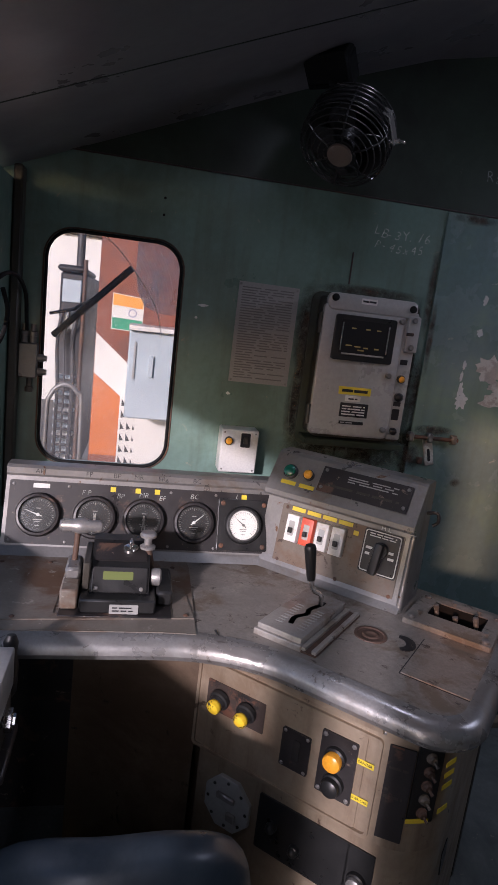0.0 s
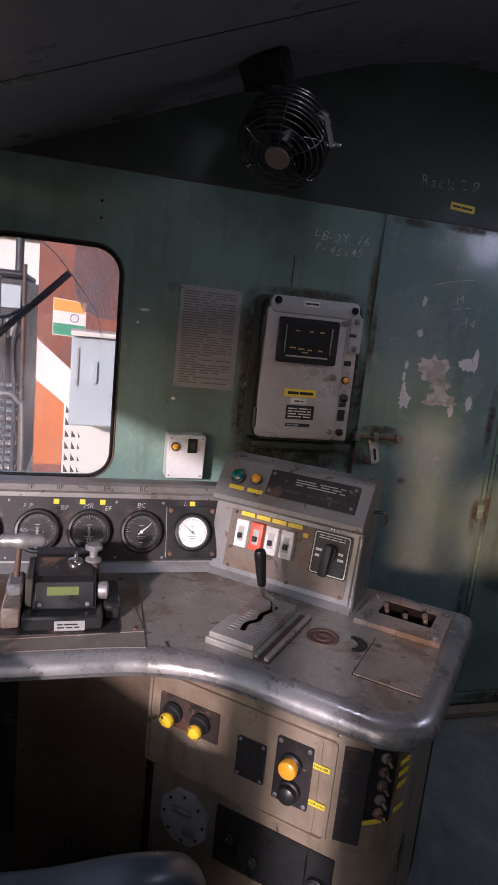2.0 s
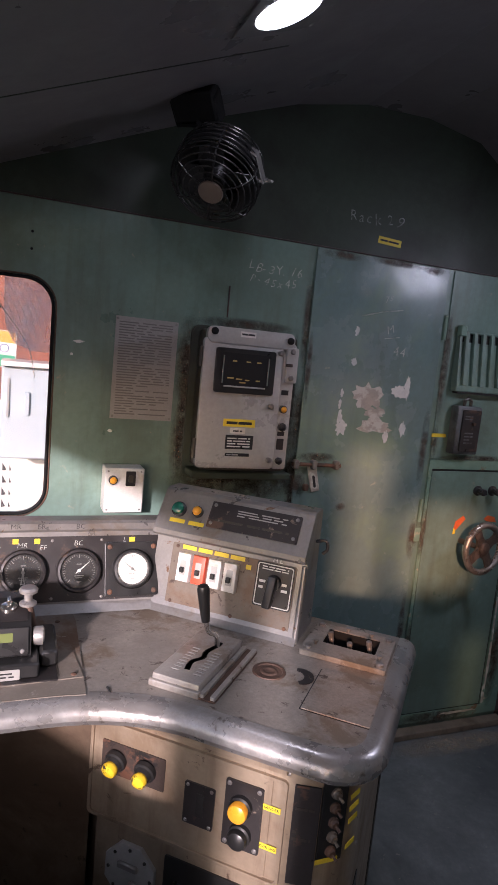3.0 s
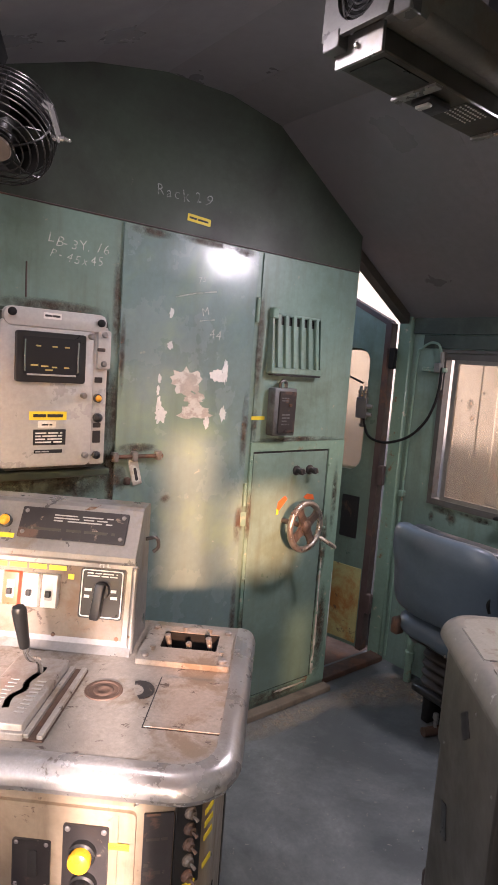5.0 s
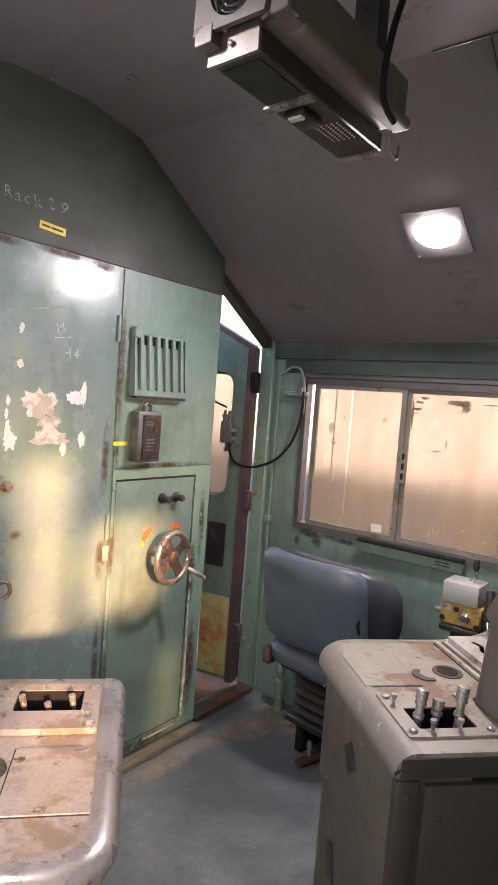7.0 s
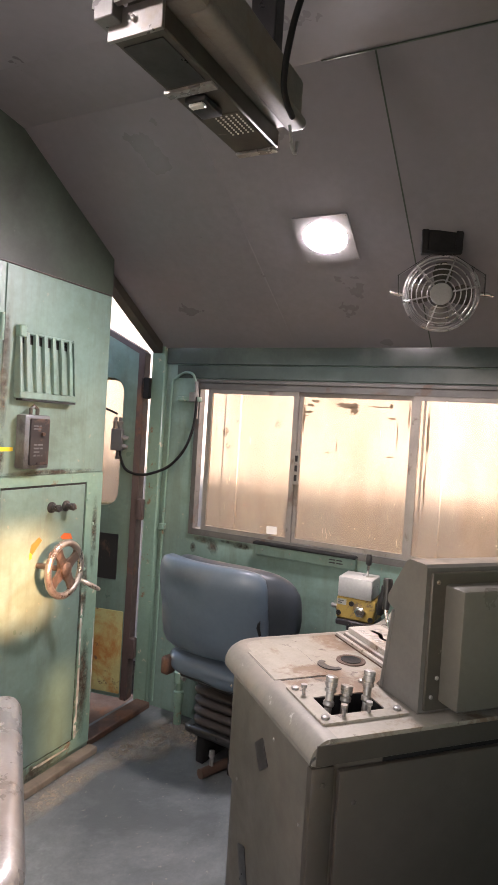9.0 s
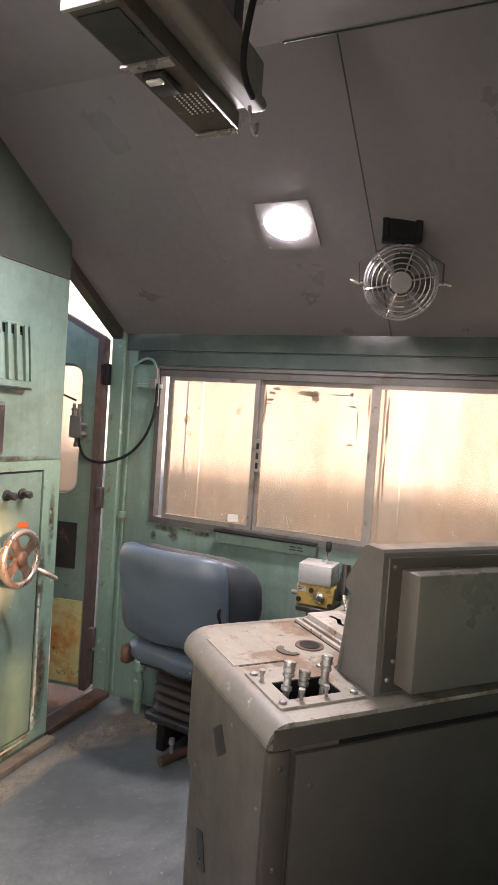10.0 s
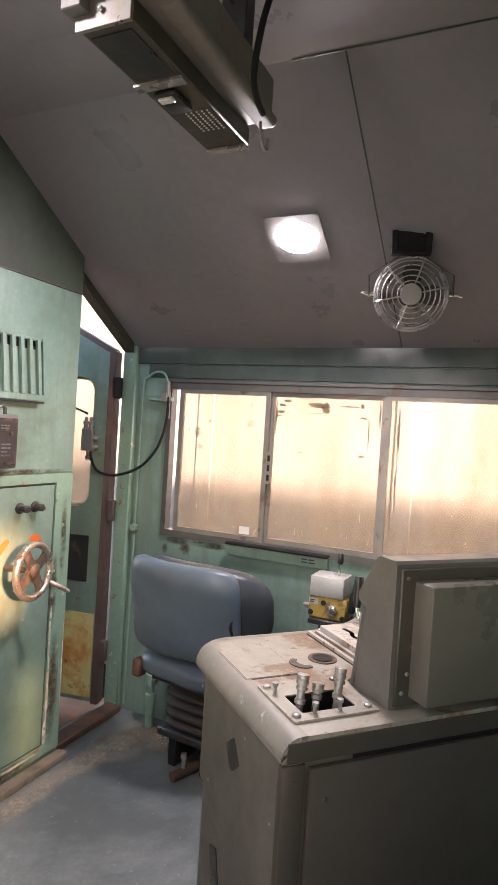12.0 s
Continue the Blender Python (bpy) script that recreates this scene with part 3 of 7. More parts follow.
def bars(parent, m, x, y, w, h, rows, material, lift=0.0006, fill=0.9, name="print", seed=1):
    """Unreadable print: rows of short bars, as one mesh."""
    rnd = random.Random(seed)
    bm = bmesh.new()
    step = h / rows
    for k in range(rows):
        yy = y + h / 2 - (k + 0.5) * step
        xx, end = x - w / 2, x - w / 2 + w * (fill if rnd.random() < 0.75 else fill * rnd.uniform(0.3, 0.8))
        while xx < end - 0.002:
            ln = min(rnd.uniform(0.02, 0.09) * (w / 0.2 + 0.15), end - xx)
            add_box(bm, (xx, yy - step * 0.22, lift), (xx + ln, yy + step * 0.22, lift + 0.0004), 0, m)
            xx += ln + rnd.uniform(0.006, 0.014) * (w / 0.2 + 0.1)
    return part(name, bm, material, parent, smooth=False)


def gauge(parent, m, x, y, r, style, turn):
    """A round pressure gauge on a panel frame."""
    g = m @ Matrix.Translation((x, y, 0))
    face = BONE if style == "white" else BLACK
    ink = FADED if style == "white" else GREY_LIGHT
    body = part("gauge", lathe([(r * 1.05, -0.004), (r * 1.05, 0.006), (r, 0.012), (r * 0.97, 0.018), (r * 0.87, 0.019), (r * 0.82, 0.013), (r * 0.80, 0.006), (0, 0.006)], g, 36), DARK_PANEL if style != "white" else BLACK, parent,
                "round black pressure gauge")
    part("dial", lathe([(r * 0.80, 0.0065), (r * 0.80, 0.0085), (0, 0.0085)], g, 36), face, body, "white dial" if style == "white" else "black dial")
    ticks = bmesh.new()
    for i in range(31):
        a = radians(225 - 270 * i / 30)
        ln = 0.16 if i % 5 == 0 else 0.08
        add_box(ticks, (r * (0.74 - ln), -r * 0.008, 0.0086), (r * 0.74, r * 0.008, 0.0091), 0, g @ pose(0, 0, 0, 0, 0, math.degrees(a)))
    for yy, ww in ((0.30, 0.22), (-0.24, 0.42), (-0.33, 0.30), (-0.52, 0.20)):
        add_box(ticks, (-r * ww * 0.5, r * (yy - 0.016), 0.0086), (r * ww * 0.5, r * (yy + 0.016), 0.0091), 0, g)
    part("graduation", ticks, ink, body, smooth=False)
    for k, t in enumerate(turn):
        nb = bmesh.new()
        add_prism(nb, [(-r * 0.20, -r * 0.02), (r * 0.1, -r * 0.030), (r * 0.62, -r * 0.008), (r * 0.62, r * 0.008), (r * 0.1, r * 0.030), (-r * 0.20, r * 0.02)],
                  0.0095 + 0.001 * k, 0.0102 + 0.001 * k, g @ pose(0, 0, 0, 0, 0, t))
        add_lathe(nb, [(r * 0.08, 0.0088), (r * 0.08, 0.0112), (0, 0.0112)], g, 12)
        part("needle", nb, CHALK if len(turn) == 1 and style != "white" else ink, body, smooth=False)
    gl = part("glass", lathe([(r * 0.82, 0.0135), (r * 0.82, 0.0142), (0, 0.0142)], g, 24), CLEAR, body)
    gl.visible_shadow = False
    return body


def breaker(parent, m, x, y, red):
    body = part("breaker", prism([(x - 0.018, y - 0.037), (x + 0.018, y - 0.037), (x + 0.018, y + 0.037), (x - 0.018, y + 0.037)], 0.0, 0.018, m, 0.004), RED if red else WHITE, parent,
                "red circuit breaker" if red else "white circuit breaker")
    part("slot", prism(rounded(0.017, 0.040, 0.002, 2, x, y), 0.018, 0.0186, m), GREY_LIGHT, body, smooth=False)
    tg = bmesh.new()
    add_box(tg, (x - 0.006, y - 0.012, 0.0186), (x + 0.006, y + 0.002, 0.028), 0.0015, m)
    part("toggle", tg, BLACK, body)


def push_button(parent, m, x, y, r, material, label, tall=0.02):
    b = part("push_button", lathe([(r * 1.05, 0.0), (r * 1.05, 0.010), (r * 0.8, 0.012), (r * 0.75, 0.006)], m @ Matrix.Translation((x, y, 0)), 24), BLACK, parent, "black button collar")
    part("cap", lathe([(r * 0.78, 0.006), (r * 0.9, tall), (r * 0.82, tall + 0.006), (r * 0.5, tall + 0.010), (0, tall + 0.011)], m @ Matrix.Translation((x, y, 0)), 24), material, b, label)
    return b


def control_desk(label, top=DESK, rim=ALU, lift=0.022, plug=0.036, side=APRON, shell=STEEL, open_cup=False, flush=False):
    """A driver's desk: straight wing and angled wing; lift is the height of its socket plate."""
    d = thing("control_desk", (0.55, -0.75, 0.0), label, "control desk", "driver's desks")
    r, drop, end = (0.045, 0.052, 1.188) if flush else (0.034, 0.050, 1.15)
    edge = desk_edge(r)
    back = [uv(0.40, 0.140), (0.20, -0.30), (-0.395, -0.30)]
    slot = [uv(x, y) for x, y in rounded(0.130, 0.084, 0.004, 2, 1.050, 0.020)]
    part("worktop", prism(edge + back, TOP - 0.05, TOP, holes=[slot]), top, d, "scratched grey steel worktop with bare patches", smooth=False)
    left_top = [(x, y) for x, y in edge if x < 0.17] + [(0.152, -0.44), (0.140, -0.30), (-0.395, -0.30)]
    part("worktop_plate", prism(left_top, TOP, TOP + 0.0025), DESK_RUST, d, "rust-browned steel plate of the straight wing", smooth=False)
    part("nosing", sweep_rim(edge, r, TOP + 0.001, drop), rim, d, "rounded metal edge")
    jx, jy = [p for p in edge if p[0] > 0.12][0]
    jb = bmesh.new()
    add_tube(jb, [(0.185, jy + 0.02, TOP + 0.002), (0.192, jy - r * 0.35, TOP - 0.002), (0.195, jy - r * 0.75, TOP - 0.014), (0.197, jy - r * 1.01, TOP - 0.03), (0.197, jy - r * 1.01, TOP - 0.046)], 0.0022, 6)
    part("joint", jb, INK, d)

    # pedestal
    def body_outline(front, u0):
        o = [uv(u0, front), uv(end - 0.11, front)]
        for i in range(1, 10):
            t = radians(-90 + 90 * i / 9)
            o.append(uv(end - 0.11 + 0.11 * math.cos(t), front + 0.11 + 0.11 * math.sin(t)))
        o += [uv(end, 0.125), uv(0.42, 0.125), uv(0.42, -0.2)]
        return o
    part("apron", prism(body_outline(-0.405, 0.595), 0.475, TOP - 0.05), side, d, "steel front panel", smooth=True, angle=30)
    part("pedestal", prism(body_outline(-0.375, 0.60), 0.02, 0.475), side, d, smooth=True, angle=30)
    part("plinth", prism(body_outline(-0.34, 0.62), 0.0, 0.02), BLACK, d, smooth=False)
    # Shade under the desk is put into the dark colours of these two panels
    part("knee_panel", prism([(0.10, -0.36), (0.19, -0.36), uv(0.595, -0.40), (-0.12, -0.56), (-0.12, -0.545)], 0.0, TOP - 0.05), KNEE_SHADED, d, smooth=False)
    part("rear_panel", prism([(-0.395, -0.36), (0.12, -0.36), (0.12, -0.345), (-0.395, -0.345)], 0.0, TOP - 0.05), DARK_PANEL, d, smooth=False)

    # gauge housing on the straight wing
    prof = [(-0.386, TOP + 0.001), (-0.318, 0.985), (-0.322, 0.992), (-0.322, 1.008), (-0.312, 1.014), (-0.265, 1.014), (-0.255, 1.0), (-0.255, TOP + 0.001)]
    housing = part("gauge_housing", prism(prof, -0.335, 0.385, VZ), STEEL, d, "steel gauge housing with a handwritten ledge", smooth=False)
    G = facing(0, -0.352, 0.889, 0, 19.5)
    part("kick_strip", prism([(-0.400, TOP + 0.0025), (-0.372, TOP + 0.028), (-0.366, TOP + 0.026), (-0.386, TOP + 0.0025)], -0.335, 0.392, VZ), STEEL, d, smooth=False)
    part("gauge_panel", prism(rounded(0.70, 0.165, 0.004, 2, 0.025, 0.008), 0.0005, 0.0035, G), DARK_PANEL, d, "dark worn instrument panel", smooth=False)
    for x, style, turn in ((-0.247, "black", (160,)), (-0.103, "black", (255, 285)), (0.026, "black", (262, 278)), (0.162, "black", (40,))):
        gauge(d, G @ Matrix.Translation((0, 0, 0.0035)), x, 0.002, 0.055, style, turn)
    sq = on_face("gauge_plate", d, G, 0.298, 0.002, 0.142, 0.142, BLACK, 0.010, 0.006, 0.0035, "square black gauge plate", 0.002)
    gauge(d, G @ Matrix.Translation((0, 0, 0.0135)), 0.298, 0.002, 0.050, "white", (140,))
    screw_heads("screw", d, G @ Matrix.Translation((0, 0, 0.0135)), [(0.298 + sx * 0.058, 0.002 + sy * 0.058) for sx in (-1, 1) for sy in (-1, 1)], 0.007, 0.004, RUST)
    screw_heads("screw", d, G @ Matrix.Translation((0, 0, 0.0035)), [(x, y) for x in (-0.315, -0.175, 0.095, 0.220) for y in (-0.066, 0.080)], 0.004, 0.002, STEEL)
    for x, w in ((-0.060, 0.014), (0.006, 0.014), (0.058, 0.014), (0.300, 0.015)):
        on_face("label", d, G, x, 0.079, w, 0.013, YELLOW, 0.0008, 0.001, 0.0036, "small yellow label")
    on_face("label", d, G, -0.245, 0.078, 0.042, 0.012, WHITE, 0.0008, 0.001, 0.0036, "small white label")
    for x, y, t in ((-0.130, 0.066, "F P"), (-0.040, 0.062, "BP"), (0.022, 0.068, "MR"), (0.072, 0.062, "EF"), (0.160, 0.072, "BC"), (0.280, 0.079, "L")):
        lettering("chalk_mark", t, 0.019, G @ Matrix.Translation((x, y, 0.0038)), FAINT, d, 0.0002, 'CENTER', 0.2, 1.0, 0.022)
    for x, t in ((-0.250, "API"), (-0.125, "FP"), (-0.052, "BP"), (0.006, "MR"), (0.068, "ER"), (0.165, "BC")):
        lettering("pen_mark", t, 0.019, facing(x, -0.3225, 1.0005, 0, 0), INK, d, 0.0003, 'CENTER', 0.0, 1.0, 0.015)

    # switch console on the angled wing
    sec = [(-0.045, TOP + 0.001), (-0.012, 0.985), (-0.038, 0.993), (-0.043, 1.000), (-0.042, 1.012), (0.020, 1.104), (0.032, 1.110), (0.085, 1.110), (0.092, 1.104), (0.092, TOP + 0.001)]
    part("console", prism(sec, 0.505, 0.925, D @ VZ), shell, d, "steel switch console with an angled hood", smooth=False)
    K = D @ facing(0, -0.0285, 0.889, 0, 9.75)
    part("switch_panel", prism(rounded(0.345, 0.165, 0.004, 2, 0.728, 0.004), 0.0005, 0.0035, K), SWITCH_STEEL, d, "scuffed steel switch panel", smooth=False)
    KP = K @ Matrix.Translation((0, 0, 0.0035))
    for i, x in enumerate((0.601, 0.645, 0.689, 0.733)):
        breaker(d, KP, x, 0.028, i == 1)
    for x in (0.605, 0.651, 0.697, 0.743):
        on_face("label", d, KP, x, 0.079, 0.040, 0.011, YELLOW, 0.0008, 0.001, 0, "yellow label strip")
    on_face("label", d, KP, 0.775, 0.062, 0.014, 0.012, YELLOW, 0.0008, 0.001, 0, "small yellow label")
    hl = on_face("switch_plate", d, KP, 0.848, 0.030, 0.100, 0.112, BLACK, 0.003, 0.006, 0, "black rotary switch plate with a white border")
    bd = bmesh.new()
    add_prism(bd, rounded(0.094, 0.106, 0.006, 3, 0.848, 0.030), 0.003, 0.0036, KP, holes=[rounded(0.089, 0.101, 0.005, 3, 0.848, 0.030)])
    part("border", bd, CHALK, hl, smooth=False)
    bars(hl, KP, 0.848, 0.072, 0.07, 0.012, 2, CHALK, 0.0036, 1.0, seed=4)
    bars(hl, KP, 0.818, 0.030, 0.018, 0.03, 2, CHALK, 0.0036, 1.0, seed=5)
    bars(hl, KP, 0.878, 0.030, 0.018, 0.03, 2, CHALK, 0.0036, 1.0, seed=6)
    kn = bmesh.new()
    add_lathe(kn, [(0.020, 0.003), (0.019, 0.016), (0, 0.016)], KP @ Matrix.Translation((0.848, 0.038, 0)), 20)
    add_box(kn, (-0.011, -0.062, 0.012), (0.011, 0.020, 0.034), 0.005, KP @ Matrix.Translation((0.848, 0.038, 0)) @ pose(0, 0, 0, 0, 0, -6), 2)
    part("rotary_knob", kn, BLACK, hl, "black lever knob")
    lettering("chalk_mark", "H L", 0.018, KP @ Matrix.Translation((0.85, 0.094, 0.0002)), CHALK, d, 0.0002, 'CENTER')
    screw_heads("screw", d, KP, [(0.570, 0.078), (0.570, -0.068), (0.890, -0.068), (0.745, -0.070)], 0.005, 0.003, RUST)
    V = D @ facing(0, -0.011, 1.058, 0, 34.0)
    push_button(d, V, 0.562, 0.004, 0.019, GREEN_LAMP, "domed green indicator lens", 0.012)
    push_button(d, V, 0.616, 0.006, 0.014, ORANGE, "amber indicator lens", 0.010)
    for x in (0.565, 0.620):
        on_face("label", d, V, x, -0.026, 0.044, 0.011, YELLOW, 0.0008, 0.001, 0, "yellow label strip")
    dp = on_face("schedule_plate", d, V, 0.772, 0.008, 0.245, 0.072, DARK_PANEL, 0.004, 0.003, 0.0005, "dark engraved schedule plate")
    bars(dp, V, 0.80, 0.022, 0.15, 0.020, 3, GREY_LIGHT, 0.0046, 0.9, seed=11)
    bars(dp, V, 0.77, -0.006, 0.20, 0.014, 1, GREY_CASE, 0.0046, 1.0, seed=12)
    screw_heads("screw", d, V @ Matrix.Translation((0, 0, 0.0045)), [(0.660, 0.034), (0.660, -0.016), (0.884, 0.034), (0.884, -0.016)], 0.005, 0.003, STEEL)
    part("kick_strip", prism([(-0.066, TOP + 0.0015), (-0.050, TOP + 0.016), (-0.040, TOP + 0.034), (-0.030, TOP + 0.034), (-0.040, TOP + 0.0015)], 0.470, 0.925, D @ VZ), shell, d, "rounded steel foot strip", smooth=False)
    part("edge_bead", tube([D @ Vector(p) for p in ((0.921, -0.046, TOP + 0.002), (0.921, -0.016, 0.982))], 0.008, 10), shell, d, "rounded steel edge")
    if not flush:
        hk = bmesh.new()
        add_tube(hk, [D @ p for p in curve_pts([(0.925, 0.055, 1.030), (0.950, 0.055, 1.035), (0.956, 0.052, 1.015), (0.945, 0.050, 1.002)], 4)], 0.0045, 8)
        part("side_hook", hk, BLACK, d)

    # back of the console and of the desk
    cover = bmesh.new()
    add_box(cover, (0.50, 0.092, 0.818), (0.880, 0.158, 1.070), 0.006, D, 2)
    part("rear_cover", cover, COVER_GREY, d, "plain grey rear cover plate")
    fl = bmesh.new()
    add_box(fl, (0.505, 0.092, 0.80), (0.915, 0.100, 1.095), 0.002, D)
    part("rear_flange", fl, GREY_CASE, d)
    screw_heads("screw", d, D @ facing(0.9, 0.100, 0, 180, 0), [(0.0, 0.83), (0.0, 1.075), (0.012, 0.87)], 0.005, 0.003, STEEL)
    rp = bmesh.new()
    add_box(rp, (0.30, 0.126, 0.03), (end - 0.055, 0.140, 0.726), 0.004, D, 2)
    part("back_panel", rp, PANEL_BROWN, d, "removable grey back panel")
    # Black strip painted for the shade in the gap under the worktop
    part("rear_gap_shade", box((0.42, 0.1255, 0.700), (end - 0.16, 0.1275, 0.739), 0.0, D), RUBBER, d, "dark strip drawn as the shaded gap above the back panel")
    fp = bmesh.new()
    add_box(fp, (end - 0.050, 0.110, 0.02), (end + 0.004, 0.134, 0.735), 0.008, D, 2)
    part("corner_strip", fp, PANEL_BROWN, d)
    screw_heads("bolt", d, D @ facing(end - 0.09, 0.140, 0, 180, 0), [(0.0, 0.66), (0.0, 0.40), (0.0, 0.12)], 0.006, 0.003, PANEL_BROWN)
    screw_heads("bolt", d, D @ facing(end - 0.023, 0.134, 0, 180, 0), [(0.0, 0.70), (0.0, 0.5), (0.0, 0.25)], 0.006, 0.003, PANEL_BROWN)

    # end face: two cut-outs with cover plates
    Ef = D @ facing(end, 0, 0, 90, 0)
    on_face("cover_plate", d, Ef @ pose(-0.11, 0.635, 0, 0, 0, 38), 0, 0, 0.055, 0.060, DARK_PANEL, 0.002, 0.004, 0.0005, "small dark cover plate")
    on_face("cover_plate", d, Ef @ pose(-0.18, 0.33, 0, 0, 0, 20), 0, 0, 0.045, 0.085, BLACK, 0.002, 0.006, 0.0005, "black worn opening")
    screw_heads("screw", d, Ef, [(-0.33, 0.70), (-0.05, 0.70), (-0.33, 0.12), (0.09, 0.60), (-0.25, 0.5)], 0.004, 0.002, STEEL)

    # worktop fittings
    T = D @ Matrix.Translation((0, 0, TOP))
    bx = bmesh.new()
    add_prism(bx, rounded(0.205, 0.180, 0.004, 2, 1.047, 0.002), 0.0005, lift, T, holes=[rounded(0.130, 0.084, 0.004, 2, 1.050, 0.020)])
    sp = part("socket_plate", bx, top, d, "raised steel plate with an open socket slot", smooth=False)
    # Black floor and lining put the slot's depth shade into colour
    part("socket_floor", prism(rounded(0.136, 0.090, 0.004, 2, 1.050, 0.020), -0.0495, -0.046, T), RUBBER, sp, smooth=False)
    part("socket_well", prism(rounded(0.1295, 0.0835, 0.004, 2, 1.050, 0.020), -0.046, lift - 0.002, T, holes=[rounded(0.1255, 0.0795, 0.003, 2, 1.050, 0.020)]), RUBBER, sp, "black lining that holds the slot's inner shade", smooth=False)
    # Dark strip puts shade on the worktop's rear edge
    part("back_shadow_strip", box((0.42, 0.1405, TOP - 0.049), (end, 0.1430, TOP - 0.008), 0.001, D), PANEL_BROWN, d)
    if open_cup:
        # Flat disc paints the shade inside a deep round hole
        part("cup_opening", prism([(0.911 + 0.026 * math.cos(2 * math.pi * i / 24), -0.205 + 0.026 * math.sin(2 * math.pi * i / 24)) for i in range(24)], 0.0030, 0.0036, T), RUBBER, d, "flat black disc drawn as the shade in the cup hole", smooth=False)
    for x, y, h in ((1.002, 0.014, plug), (1.097, 0.016, plug * 0.95), (1.050, 0.006, plug * 0.55)):
        c = bmesh.new()
        add_lathe(c, [(0.008, -0.046), (0.008, 0.0), (0.012, 0.004), (0.012, 0.012), (0.009, 0.014), (0.009, h * 0.48), (0.0130, h * 0.50), (0.0130, h * 0.60), (0.0112, h * 0.61), (0.0112, h * 0.67), (0.0135, h * 0.68),
                       (0.0135, h * 0.80), (0.0120, h * 0.81), (0.0120, h * 0.84), (0.0135, h * 0.85), (0.0135, h * 0.97), (0.0100, h), (0, h)],
                  T @ pose(x, y, 0, 8, -10, 0) @ Matrix.Diagonal((min(1, plug / 0.058), min(1, plug / 0.058), 1, 1)), 14)
        part("plug", c, STEEL, sp, "metal cable plug")
    for x, y in ((0.962, -0.070), (1.134, -0.070), (0.962, 0.072), (1.134, 0.072)):
        part("bolt", lathe([(0.009, lift - 0.001), (0.009, lift + 0.005), (0.006, lift + 0.007), (0, lift + 0.007)], T @ Matrix.Translation((x, y, 0)), 10), STEEL, sp)
    for x, y in ((0.973, -0.040), (1.030, 0.070), (1.090, 0.070), (1.128, -0.040)):
        part("stud", lathe([(0.004, lift - 0.001), (0.004, lift + plug * 0.2), (0.007, lift + plug * 0.24), (0.007, lift + plug * 0.34), (0, lift + plug * 0.35)], T @ Matrix.Translation((x, y, 0)), 8), STEEL, sp)
    lp = bmesh.new()
    add_prism(lp, rounded(0.108, 0.235, 0.004, 2, 0.766, -0.262), 0.0005, 0.026, T, 0.003)
    tp = part("throttle_plate", lp, GATE_STEEL, d, "raised notched throttle plate")
    add = bmesh.new()
    add_prism(add, rounded(0.038, 0.246, 0.002, 2, 0.840, -0.262), 0.0005, 0.004, T)
    part("guide_bed", add, RUST, tp, "dark bed between the guide strips", smooth=False)
    for x in (0.827, 0.852):
        part("guide_strip", prism(rounded(0.011, 0.240, 0.002, 2, x, -0.262), 0.004, 0.011, T, 0.001), GATE_STEEL, tp, "bright worn guide strip", smooth=False)
    part("front_lip", prism(rounded(0.116, 0.012, 0.003, 2, 0.766, -0.381), 0.0005, 0.014, T, 0.002), GATE_STEEL, tp, "bright worn front lip", smooth=False)
    sl = bmesh.new()
    path = curve_pts([(0.770, -0.335, 0), (0.764, -0.300, 0), (0.778, -0.270, 0), (0.772, -0.245, 0), (0.782, -0.205, 0), (0.782, -0.185, 0)], 5)
    for a, b in zip(path, path[1:]):
        dvec = (b - a).normalized()
        nn = Vector((-dvec.y, dvec.x, 0)) * 0.006
        q = [T @ (p + Vector((0, 0, 0.0265))) for p in (a - nn, b - nn, b + nn, a + nn)]
        sl.faces.new([sl.verts.new(p) for p in q])
    bmesh.ops.solidify(sl, geom=sl.faces[:], thickness=0.0008)
    part("throttle_slot", sl, INK, tp, "dark curved lever slot", smooth=False)
    for i in range(9):
        yy = -0.345 + i * 0.013
        for x in (0.738, 0.790):
            part("notch_mark", box((x, yy, 0.0262), (x + 0.017, yy + 0.004, 0.0270), 0, T), GREY_LIGHT, tp, smooth=False)
    lv = bmesh.new()
    add_tube(lv, [T @ Vector(p) for p in curve_pts([(0.782, -0.205, 0.020), (0.782, -0.215, 0.055), (0.776, -0.245, 0.075), (0.775, -0.262, 0.100), (0.774, -0.266, 0.125)], 5)], 0.0062, 10)
    lever = part("throttle_lever", lv, CHROME, d, "bent chrome throttle lever")
    gp = bmesh.new()
    q = (T @ Vector((0.765, -0.276, 0.190))) - (T @ Vector((0.774, -0.266, 0.110)))
    add_lathe(gp, [(0.0095, 0.0), (0.0105, 0.01), (0.0135, 0.070), (0.0135, 0.078), (0.011, 0.084), (0, 0.085)],
              Matrix.Translation(T @ Vector((0.774, -0.266, 0.108))) @ q.to_track_quat('Z', 'Y').to_matrix().to_4x4(), 16)
    part("grip", gp, BLACK, lever, "black lever grip")
    hr = bmesh.new()
    add_lathe(hr, [(0.038, 0.0004), (0.037, 0.003), (0.031, 0.003), (0.029, 0.0012), (0.020, 0.0010), (0.018, 0.0026), (0.011, 0.0026), (0.009, 0.001), (0, 0.001)], T @ Matrix.Translation((0.911, -0.205, 0)), 32)
    part("cup_recess", hr, RUST, d, "round rusty recess")
    cr = bmesh.new()
    o = [(0.030 * math.cos(radians(a)), 0.034 * math.sin(radians(a))) for a in range(-100, 101, 20)]
    o += [(0.014 * math.cos(radians(a)) - 0.006, 0.022 * math.sin(radians(a))) for a in range(95, -96, -19)]
